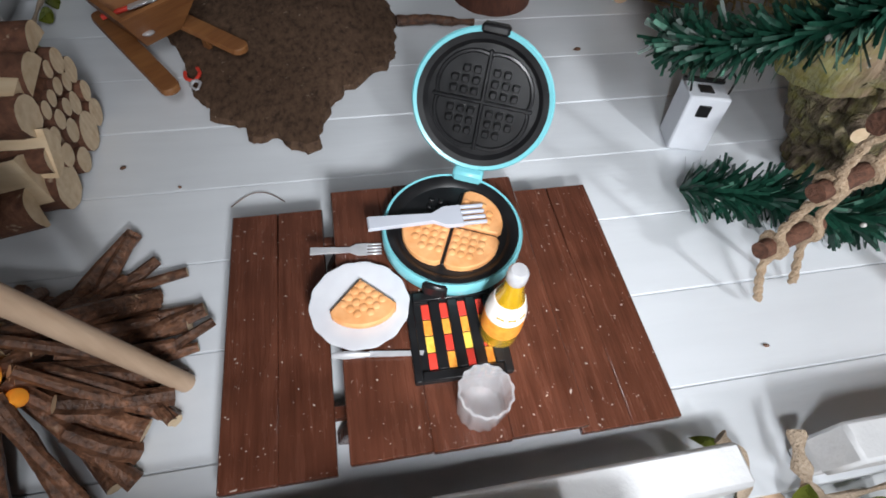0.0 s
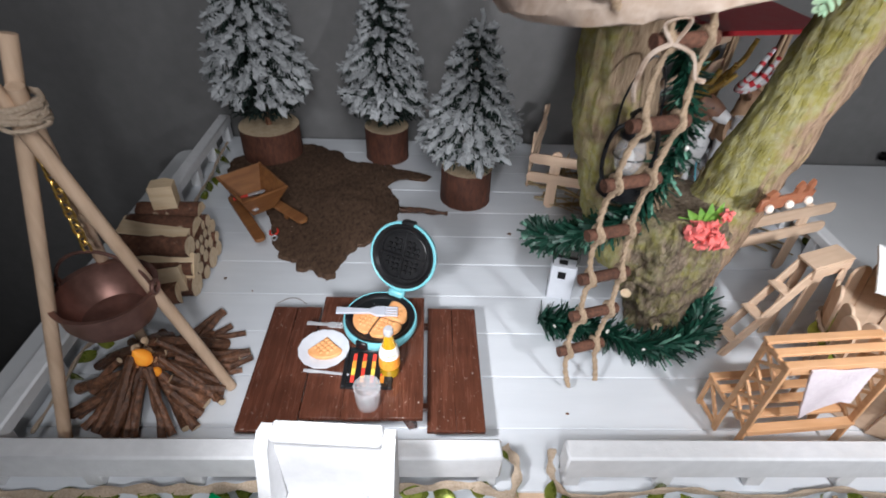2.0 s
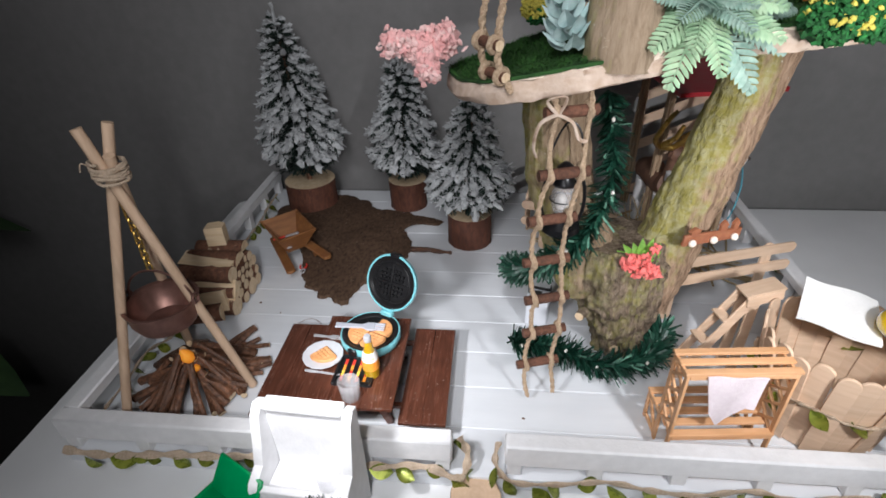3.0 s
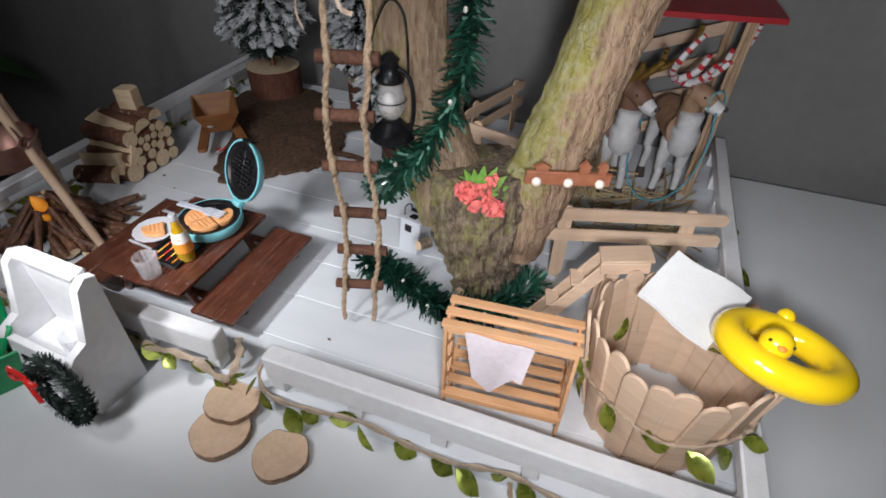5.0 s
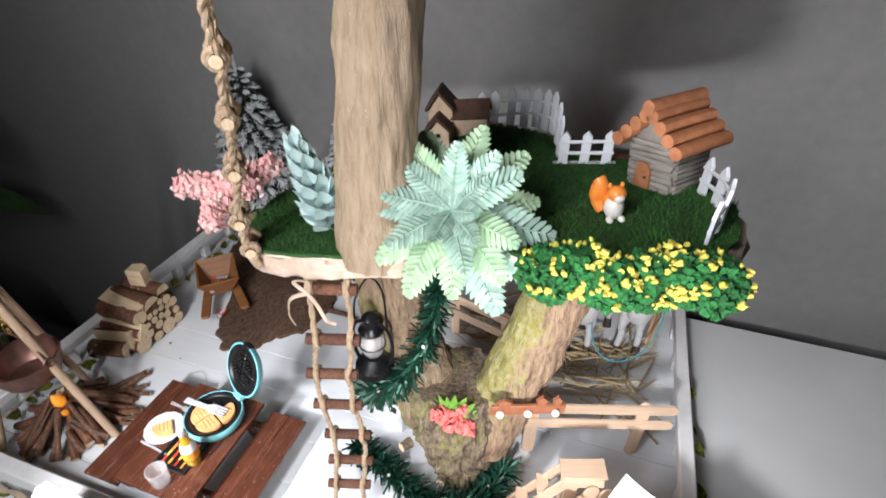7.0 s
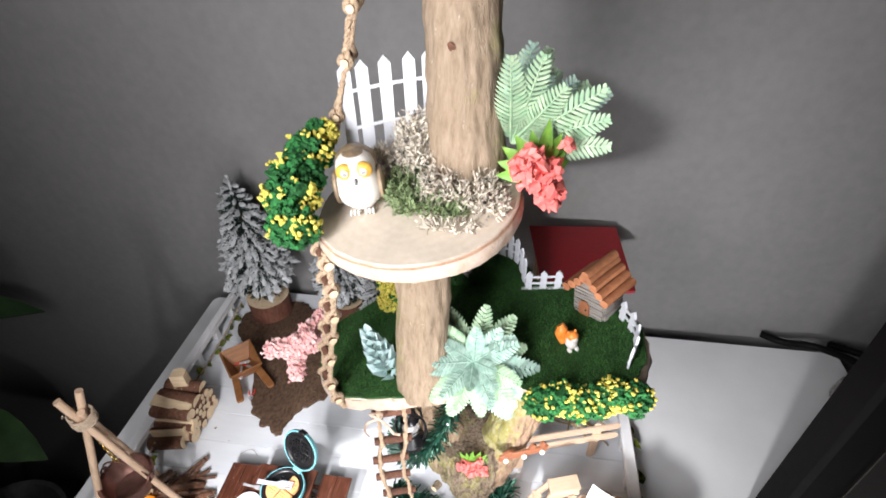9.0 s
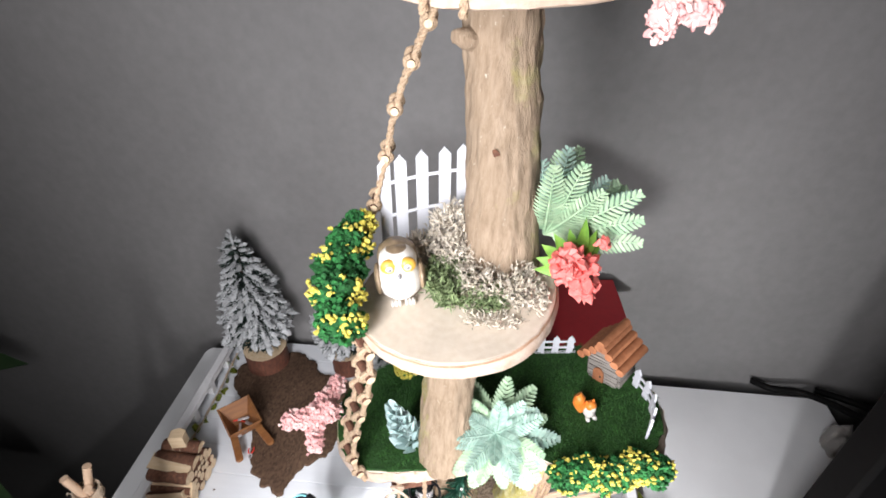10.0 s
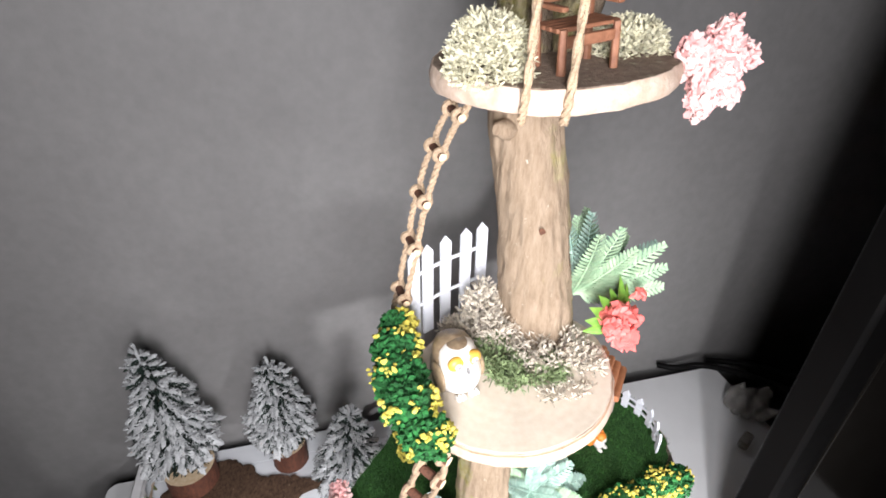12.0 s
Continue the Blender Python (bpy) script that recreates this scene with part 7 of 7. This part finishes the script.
def halter():
    t = thing("halter_rope", (0, 0, 0), "thin blue cord halter on the striped deer figure", "halter")
    c = Vector((0.3330, 0.2900, 0.1020))
    ringp = [c + Vector((0.0080 * math.cos(a) * 0.75 - 0.001, 0.0075 * math.cos(a) * 0.55, 0.0090 * math.sin(a))) for a in [2 * math.pi * k / 24 for k in range(24)]]
    part("noseband", Geo().tube(ringp, 0.0007, 6, closed=True), BLUECORD, t)
    pts = [(0.3330, 0.2830, 0.096), (0.3350, 0.2760, 0.072), (0.3300, 0.2720, 0.040), (0.3150, 0.2700, 0.018), (0.2970, 0.2700, 0.014), (0.2830, 0.2710, 0.028), (0.2770, 0.2740, 0.052), (0.2800, 0.2790, 0.083)]
    part("lead", Geo().tube(smooth_path(pts, 8), 0.0008, 6), BLUECORD, t)


halter()


# ---- on the turf ----
def up(x, y):
    """Height of the turf at a place."""
    rise = 0.011 * min(1.0, max(0.0, (y - 0.196) / 0.014)) if x < 0.226 else 0.0
    p = D1 @ Vector((0, 0, 0.0035))
    n = D1.to_3x3() @ Vector((0, 0, 1))
    return rise + p.z - (n.x * (x - p.x) + n.y * (y - p.y)) / n.z


def mound():
    """A low swelling of the turf under the model house."""
    rr = random.Random(66)
    c = Vector((0.186, 0.2150, up(0.186, 0.19) - 0.0035))
    t = thing("turf_mound", pose(*c), "low mound of green artificial turf at the back of the platform", "turf")
    part("backing", Geo().ball((0, 0, 0), (0.050, 0.0225, 0.0140), 36, 14), TURFMAT, t)
    g = Geo()
    for k in range(3600):
        a, e = rr.uniform(0, 6.283), math.asin(rr.random())
        q = Vector((math.cos(a) * math.cos(e), math.sin(a) * math.cos(e), math.sin(e)))
        s = Vector((q.x * 0.050, q.y * 0.0225, q.z * 0.0140))
        g.blade(s * 0.99, q + Vector((rr.uniform(-0.7, 0.7), rr.uniform(-0.7, 0.7), 0.2)), rr.uniform(0.0022, 0.004), 0.0005, bend=0.3, seg=1, shape=lambda v: 1 - v * 0.7)
    tagged(part("grass", g, TURF, t), kind="stuff")


mound()


def squirrel():
    g = Geo()
    g.ball((0, 0, 0.0068), (0.0052, 0.0058, 0.0070), 16, 12, slot=1)
    g.ball((0, 0.0022, 0.0080), (0.0055, 0.0050, 0.0068), 16, 12)
    g.ball((0.0005, -0.0015, 0.0152), (0.0048, 0.0046, 0.0042), 16, 12)
    g.ball((0.0008, -0.0045, 0.0142), (0.0030, 0.0024, 0.0026), 12, 8, slot=1)
    for s in (-1, 1):
        g.ball((s * 0.0030, -0.0005, 0.0195), (0.0011, 0.0010, 0.0018), 8, 6)
        g.ball((s * 0.0030, -0.0045, 0.0018), (0.0020, 0.0030, 0.0017), 10, 6, slot=1)
    g.tube(smooth_path([(-0.003, 0.005, 0.002), (-0.006, 0.008, 0.008), (-0.005, 0.008, 0.016), (-0.006, 0.010, 0.019)], 5), [0.0025] + [0.0042] * 5 + [0.0048] * 5 + [0.0035] * 4 + [0.0015], 12)
    solid("squirrel_figure", g, [FOXORANGE, CREAMGLAZE], pose(0.2660, 0.1130, up(0.266, 0.113) - 0.001, 0, -6, 20) @ Matrix.Scale(0.92, 4), "small orange and cream glazed squirrel figure on the turf", "figurine")


squirrel()


def log_hut():
    x, y = 0.2900, 0.1580
    t = thing("log_hut", pose(x, y, up(x, y) - 0.003, 0, -8, -40) @ Matrix.Scale(1.06, 4), "small grey hut with a roof of terracotta logs", "hut")
    rr = random.Random(3)
    part("hut_wall", Geo().box((0, 0, 0.012), (0.026, 0.024, 0.024), bevel=0.0016), HUTSTONE, t)
    part("gable", Geo().prism([(-0.013, 0.0), (0.013, 0.0), (0.0, 0.0125)], -0.012, 0.012), HUTSTONE, t, at=pose(0, 0, 0.0235, 90, 0, 0))
    for k in range(9):
        for f in (-1, 1):
            part("bark_strip", Geo().box((0, f * 0.0125, 0.0015 + 0.0027 * k), (0.0255 + rr.uniform(-0.002, 0.001), 0.0018, 0.0023), pose(0, 0, 0, 0, rr.uniform(-3, 3), 0), bevel=0.0005), HUTSTONE, t)
            part("bark_strip", Geo().box((f * 0.0135, 0, 0.0015 + 0.0027 * k), (0.0018, 0.0235, 0.0023), pose(0, 0, 0, rr.uniform(-3, 3), 0, 0), bevel=0.0005), HUTSTONE, t)
    door = [(-0.0045, 0), (0.0045, 0), (0.0045, 0.008)] + [(0.0045 * math.cos(radians(a)), 0.008 + 0.005 * math.sin(radians(a))) for a in range(15, 180, 15)] + [(-0.0045, 0.008)]
    d = part("door", Geo().prism(door, 0, 0.0016, bevel=0.0003), TERRACOTTA, t, "arched terracotta door", at=pose(-0.003, -0.0132, 0.001, 90, 0, 0))
    part("door_knob", Geo().ball((0.0022, 0.006, 0.0020), 0.0008, 8, 6), BLACKPL, d)
    for s in (-1, 1):
        for k in range(4):
            u = (k + 0.4) / 4
            px, pz = s * (0.0195 * u), 0.0395 - 0.0185 * u
            part("roof_log", Geo().tube([(px, -0.0185, pz), (px, 0, pz + 0.0003), (px, 0.0185, pz)], 0.0034, 12, rough=0.0004, rscale=300), TERRACOTTA, t)
    part("roof_log", Geo().tube([(0, -0.0190, 0.0415), (0, 0.0190, 0.0415)], 0.0034, 12, rough=0.0004, rscale=300), TERRACOTTA, t)


log_hut()


def small_house():
    x, y = 0.1560, 0.2080
    t = thing("model_house", pose(x, y, up(x, y) - 0.001, 0, -6, 10) @ Matrix.Scale(1.32, 4), "tiny cream model house with brown roofs on the turf", "model house")

    def block(cx, cy, w, d, h, r, turn):
        m = pose(cx, cy, 0, 0, 0, turn)
        part("house_wall", Geo().box((0, 0, h / 2), (w, d, h), bevel=0.0004), CREAMWALL, t, at=m)
        part("gable", Geo().prism([(-w / 2, 0), (w / 2, 0), (0, r * 0.92)], -d / 2, d / 2), CREAMWALL, t, at=m @ pose(0, 0, h - 0.0004, 90, 0, 0))
        for s in (-1, 1):
            l = math.hypot(w / 2, r) + 0.0018
            part("roof", Geo().box((s * (w / 4 + 0.0004), 0, h + r / 2 + 0.0002), (l, d + 0.003, 0.0015), pose(0, 0, 0, 0, s * math.degrees(math.atan2(r, w / 2)), 0), bevel=0.0003), BROWNROOF, t, at=m)
        part("window", Geo().box((0, -d / 2 - 0.0002, h * 0.72), (0.0022, 0.0008, 0.0024)), BLACKPL, t, "dark small window", at=m)

    block(-0.0055, 0.002, 0.0125, 0.012, 0.018, 0.008, 0)
    block(0.0095, 0.003, 0.0125, 0.017, 0.0125, 0.0065, 90)
    block(-0.0060, -0.008, 0.0110, 0.009, 0.0100, 0.0060, 0)


small_house()


def grey_figure():
    g = Geo().ball((0, 0, 0.0055), (0.0048, 0.0040, 0.0056), 14, 10).ball((0, -0.0025, 0.0115), (0.0036, 0.0034, 0.0036), 14, 10)
    for s in (-1, 1):
        g.ball((s * 0.0040, -0.0015, 0.0118), (0.0022, 0.0010, 0.0028), 10, 8)
    g.tube(smooth_path([(0, -0.0055, 0.0110), (0, -0.0075, 0.0085), (0, -0.0080, 0.0060)], 4), 0.0010, 8)
    solid("elephant_figure", g, GREYSTONE, pose(0.1770, 0.2020, up(0.177, 0.202) - 0.0008, 0, -8, 10), "tiny grey stone elephant figure beside the model house", "figurine")


grey_figure()


# ---- white picket fences ----
def picket_fence(pts, n, height, width, label, ground, rail_at=(0.35, 0.68), foot=False):
    t = thing("picket_fence", (0, 0, 0), label, "picket fence", "white picket fences")
    path = smooth_path([(x, y, 0) for x, y in pts], 12)
    out = [(-width / 2, 0), (width / 2, 0), (width / 2, height - width * 0.6), (0, height), (-width / 2, height - width * 0.6)]
    me = mesh_of("picket", Geo().prism(out, -0.0008, 0.0008, bevel=0.0003), PICKET)
    low = []
    for k in range(n):
        u = k / (n - 1) * (len(path) - 1.001)
        i = int(u)
        p = path[i].lerp(path[i + 1], u - i)
        d = path[i + 1] - path[i]
        z = ground(p.x, p.y)
        low.append(Vector((p.x, p.y, z)))
        part("picket", me, None, t, at=pose(p.x, p.y, z, 90, 0, math.degrees(math.atan2(d.y, d.x))))
    for h in rail_at:
        q = [p + Vector((0, 0, height * h)) for p in low]
        q = [q[0] + (q[0] - q[1]) * 0.3] + q + [q[-1] + (q[-1] - q[-2]) * 0.3]
        part("rail", Geo().tube(q, 0.0011, 6), PICKET, t)
    if foot:
        a, b = low[0], low[-1]
        d = (b - a).normalized() * 0.006
        part("foot", Geo().tube([a - d, b + d], 0.0022, 4, flat=0.7), PICKET, t)


picket_fence([(0.170, 0.225), (0.190, 0.229), (0.208, 0.226), (0.221, 0.213), (0.2285, 0.197)], 9, 0.0275, 0.0056, "curved white picket fence at the back of the turf", lambda x, y: up(x, y) - 0.002)
picket_fence([(0.2330, 0.1850), (0.2580, 0.1840)], 3, 0.0215, 0.0056, "short white picket fence on the turf", lambda x, y: up(x, y) - 0.002, foot=True)
picket_fence([(0.3060, 0.1420), (0.3120, 0.1250), (0.3110, 0.1080), (0.3050, 0.0930)], 5, 0.0205, 0.0060, "white picket fence leaning at the edge of the turf", lambda x, y: up(x, y) - 0.002)
picket_fence([(0.1150, 0.1120), (0.1360, 0.1220), (0.1600, 0.1280)], 5, 0.0630, 0.0072, "white picket fence at the back of the middle platform", lambda x, y: 0.4185 + 0.1 * (x - 0.161), rail_at=(0.38, 0.74))


def owl():
    g = Geo()
    g.lathe([(0.0, 0.0), (0.0072, 0.0010), (0.0122, 0.0070), (0.0134, 0.0130), (0.0124, 0.0200), (0.0110, 0.0240), (0.0112, 0.0280), (0.0100, 0.0325), (0.0060, 0.0362), (0.0, 0.0372)], 40, slots=[2, 1, 1, 1, 1, 1, 1, 1, 0])
    g.lathe([(0.0110, 0.006), (0.0140, 0.0130), (0.0132, 0.0200), (0.0118, 0.0240), (0.0119, 0.0285), (0.0106, 0.0330), (0.0064, 0.0370), (0.0, 0.0382)], 40, at=pose(0, 0.0056, -0.0008), slot=0)
    for s in (-1, 1):
        g.ball((s * 0.0049, -0.0080, 0.0288), (0.0054, 0.0034, 0.0052), 18, 12, slot=3)
        g.ball((s * 0.0052, -0.0112, 0.0292), (0.0022, 0.0010, 0.0022), 14, 10, slot=1)
        g.ball((s * 0.0052, -0.0120, 0.0292), (0.0012, 0.0006, 0.0012), 10, 8, slot=4)
        g.ball((s * 0.0128, 0.0005, 0.0140), (0.0026, 0.0080, 0.0110), 14, 10, slot=0)
        for k in range(3):
            g.ball((s * 0.0042 + 0.0021 * (k - 1), -0.0098, 0.0016), (0.0012, 0.0030, 0.0016), 10, 8, slot=1)
    g.ball((0, -0.0122, 0.0238), (0.0010, 0.0018, 0.0022), 10, 8, slot=4)
    solid("owl_figure", g, [OWLBROWN, CREAMGLAZE, CREAMGLAZE, OWLGOLD, GREYSTONE], pose(0.1310, 0.0700, 0.4135, 0, -4, 14) @ Matrix.Diagonal((0.94, 0.94, 0.90, 1)), "white and brown glazed owl figure on the slice of wood", "figurine")


owl()


# ---- in front of the garden ----
def white_hearth():
    t = thing("toy_hearth", pose(-0.0180, -0.0385, TABLE_Z, 0, 0, -3), "white wooden toy hearth with an open seat-like recess", "toy hearth")
    w, d = 0.060, 0.034
    side = [(-d / 2, 0), (d / 2, 0), (d / 2, 0.086), (d / 2 - 0.006, 0.0885), (d / 2 - 0.012, 0.084), (-d / 2 + 0.012, 0.052), (-d / 2 + 0.002, 0.048), (-d / 2, 0.045)]
    for x in (-w / 2, w / 2 - 0.0055):
        part("side_panel", Geo().prism(side, 0, 0.0055, bevel=0.0006), RAILWHITE, t, at=pose(x, 0, 0, 90, 0, 90))
    part("back_panel", Geo().box((0, d / 2 - 0.0035, 0.043), (w - 0.0115, 0.0055, 0.0858), bevel=0.0006), RAILWHITE, t)
    part("top_edge", Geo().box((0, d / 2 - 0.0045, 0.0872), (w - 0.0116, 0.0095, 0.0040), bevel=0.0010), RAILWHITE, t)
    part("seat", Geo().box((0, -0.001, 0.0335), (w - 0.0115, d - 0.009, 0.0040), bevel=0.0005), RAILWHITE, t)
    part("front_panel", Geo().box((0, -d / 2 + 0.0025, 0.0225), (w - 0.0115, 0.0045, 0.0448), bevel=0.0006), RAILWHITE, t)
    part("slot", Geo().box((0.0, -d / 2 - 0.0001, 0.0300), (0.036, 0.0012, 0.0060), bevel=0.0002), BEZEL, t, "dark slot in the front")
    q = t.matrix_basis @ pose(0.0125, -0.001, 0.0358, 0, 0, 0)
    tumbler("measuring_cup", q, 0.0075, 0.0125, "clear plastic cup standing in the white hearth")


white_hearth()


def green_crate():
    t = thing("green_crate", pose(-0.0660, -0.0590, TABLE_Z, 0, 0, -28), "green plastic toy sled box with a white crumpled lining", "crate")
    a, b, h = 0.019, 0.016, 0.032
    g = Geo()
    lo, hi = 0.62, 1.0
    ring = lambda k, z: [(-a * k, -b * k, z), (a * k, -b * k, z), (a * k, b * k, z), (-a * k, b * k, z)]
    vs = ring(lo, 0.0004) + ring(hi, h) + ring(hi * 0.92, h) + ring(lo * 0.92, 0.003)
    fs = [(3, 2, 1, 0), (12, 13, 14, 15)]
    for r0 in (0, 4, 8):
        for k in range(4):
            l = (k + 1) % 4
            fs.append((r0 + k, r0 + l, r0 + 4 + l, r0 + 4 + k))
    part("tub_body", g.add(vs, fs), GREENPL, t)
    part("rim", Geo().tube([(x, y, h) for x, y, _ in ring(1.0, 0)], 0.0016, 6, closed=True), GREENPL, t)
    part("lid", Geo().box((0.0, 0.0135, 0.0400), (0.038, 0.0026, 0.022), pose(0, 0, 0, -35, 0, 0), bevel=0.0008), GREENPL, t)
    part("lining", Geo().ball((0.001, -0.001, 0.023), (0.0105, 0.0085, 0.0085), 18, 12, lump=0.5, lscale=170), TOWEL, t, "white crumpled lining")


green_crate()


def wreath():
    rr = random.Random(19)
    t = thing("wreath", pose(0.0000, -0.0630, 0.0155, -8, 0, -4) @ Matrix.Scale(1.12, 4), "dark green wreath with a red ribbon against the white hearth", "wreath")
    R = 0.0172
    g, snow = Geo(), Geo()
    for k in range(1500):
        a = rr.uniform(0, 6.283)
        p = Vector((R * math.cos(a), 0, R * math.sin(a)))
        b = rr.uniform(0, 6.283)
        rad = p.normalized()
        o = rad * math.cos(b) + Vector((0, 1, 0)) * math.sin(b)
        tang = Vector((-math.sin(a), 0, math.cos(a)))
        d = (o + tang * 0.6).normalized()
        (snow if rr.random() < 0.12 else g).blade(p, d, rr.uniform(0.004, 0.0068), 0.0010, seg=1, normal=tang, shape=lambda v: 1 - 0.4 * v)
    tagged(part("needles", g, FIRGREEN, t), kind="stuff")
    tagged(part("snow_tips", snow, FLOCK, t), kind="stuff")
    part("hoop", Geo().tube([(R * math.cos(2 * math.pi * k / 32), 0, R * math.sin(2 * math.pi * k / 32)) for k in range(32)], 0.0028, 8, closed=True), FIRGREEN, t)
    for s in (-1, 1):
        part("ribbon_loop", Geo().tube(smooth_path([(-0.0095, -0.0075, 0.0030), (-0.0095 + s * 0.0055, -0.0095, 0.0070 - s * 0.002), (-0.0095 + s * 0.0095, -0.0085, 0.0030), (-0.0095 + s * 0.005, -0.0085, 0.0005), (-0.0095, -0.0075, 0.0025)], 5), 0.0014, 7, flat=0.4), REDRIBBON, t, "red ribbon bow", at=pose(-0.001, 0, 0.007))
    part("ribbon_tail", Geo().tube(smooth_path([(-0.0095, -0.0075, 0.003), (-0.004, -0.0085, -0.003), (-0.002, -0.008, -0.010)], 5), 0.0014, 7, flat=0.4), REDRIBBON, t, "red ribbon tail", at=pose(-0.001, 0, 0.007))


wreath()


def wood_slice(x, y, z, r, seed, tilt, turn):
    t = thing("wood_slice", pose(x, y, z, tilt[0], tilt[1], turn), "thin round slice of branch wood with a bark edge", "wood slice", "wood slices as stepping stones")
    out = ring_outline(r, 36, 0.07, seed)
    if seed == 3.0:
        out = [(px, py - 0.0035 * math.exp(-((px + 0.010) / 0.006) ** 2) if py > 0 else py) for px, py in out]
    part("cut_face", Geo().prism(out, 0.0004, 0.0046, bevel=0.0003), SLICEWOOD, t)
    ringp = [(px * 1.004, py * 1.004) for px, py in out]
    g = Geo()
    n = len(ringp)
    vs = [(px, py, z) for z in (0.0, 0.0044) for px, py in ringp] + [(px * 0.982, py * 0.982, 0.0047) for px, py in out] + [(px * 0.965, py * 0.965, 0.0002) for px, py in out]
    fs = []
    for r0, r1 in ((0, 1), (1, 2), (3, 0)):
        for k in range(n):
            l = (k + 1) % n
            fs.append((r0 * n + k, r0 * n + l, r1 * n + l, r1 * n + k))
    part("bark_ring", g.add(vs, fs), SLICEBARK, t, "thin brown bark edge")


wood_slice(0.0855, -0.0420, TABLE_Z, 0.0172, 1.0, (0, 0), 20)
wood_slice(0.0815, -0.0240, TABLE_Z + 0.0049, 0.0160, 2.0, (3, 0), 75)
wood_slice(0.1265, -0.0420, TABLE_Z, 0.0158, 3.0, (0, 0), -30)


def droop():
    pts = [(0.252, -0.0175, 0.002), (0.256, -0.024, -0.0080), (0.264, -0.0285, -0.0100), (0.280, -0.0285, -0.0100), (0.292, -0.0235, -0.0095), (0.298, -0.0180, 0.001)]
    solid("jute_loop", rope(smooth_path(pts, 10), 0.0013), JUTE, Matrix(), "slack loop of jute twine lying on the white top", "twine")


droop()


# ---- at the edges of the view ----
def television():
    t = thing("television", pose(0.4760, 0.1320, TABLE_Z), "black flat television seen at a slant beside the garden", "television")
    part("bezel", Geo().box((0.30, -0.018, 0.33), (0.60, 0.036, 0.62), bevel=0.004), BEZEL, t)
    part("screen", Geo().box((0.31, -0.0370, 0.335), (0.555, 0.003, 0.57), bevel=0.0006), SCREENBLACK, t, "dark glossy screen")
    part("foot", Geo().box((0.18, -0.018, 0.0105), (0.03, 0.030, 0.020), bevel=0.003), BEZEL, t)


television()


def crystal_lamp():
    rr = random.Random(77)
    t = thing("crystal_cluster", pose(0.664, 0.300, TABLE_Z), "clear and smoky crystal ornament standing on the white top", "ornament")
    for k in range(11):
        a = k * 2.4
        r = 0.012 + 0.016 * rr.random()
        g = Geo().lathe([(0.006, 0.0), (0.0105, 0.010), (0.0095, 0.026 + 0.012 * rr.random()), (0.0, 0.042 + 0.010 * rr.random())], 6, at=pose(r * math.cos(a), r * math.sin(a), 0.0005, rr.uniform(-28, 28), rr.uniform(-28, 28), rr.uniform(0, 60)))
        part("crystal", g, CRYSTAL, t)
    t2 = thing("small_crystal", pose(0.622, 0.244, TABLE_Z, 0, 0, 30), "small clear crystal block lying on the white top", "ornament")
    part("crystal", Geo().box((0, 0, 0.0075), (0.030, 0.014, 0.014), bevel=0.003), CRYSTAL, t2)
    for k, pts in enumerate(([(0.80, 0.200, 0.006), (0.74, 0.262, 0.030), (0.690, 0.335, 0.022), (0.650, 0.385, 0.004), (0.612, 0.398, -0.005), (0.590, 0.4155, -0.010)], [(0.84, 0.24, 0.01), (0.77, 0.315, 0.016), (0.73, 0.360, 0.008), (0.700, 0.386, 0.0), (0.672, 0.400, -0.004)])):
        solid("power_cable", Geo().tube(smooth_path(pts, 10), 0.0050, 10), BEZEL, Matrix(), "black power cable behind the television", "cable", "black cables")


crystal_lamp()


def house_plant():
    rr = random.Random(4)
    t = thing("house_plant", pose(-0.80, 0.16, -0.80), "dark-leaved house plant in a grey pot on the floor", "house plant")
    part("pot", Geo().lathe([(0.0, 0.0), (0.10, 0.0), (0.13, 0.24), (0.12, 0.24), (0.10, 0.20), (0.0, 0.20)], 32), POTGREY, t)
    for k in range(9):
        a = k * 2.4
        tip = Vector((0.16 * math.cos(a), 0.10 * math.sin(a), 0.70 + 0.035 * k))
        part("stem", Geo().tube(smooth_path([(0.03 * math.cos(a), 0.03 * math.sin(a), 0.2), tip * 0.6 + Vector((0, 0, 0.12)), tip], 6), 0.004, 7), PLANTLEAF, t)
        part("leaf", Geo().blade(tip, (math.cos(a), math.sin(a) * 0.6, 0.15), 0.17, 0.085, bend=0.5, seg=8, shape=LEAF_SHAPE, fold=0.25), PLANTLEAF, t)


house_plant()
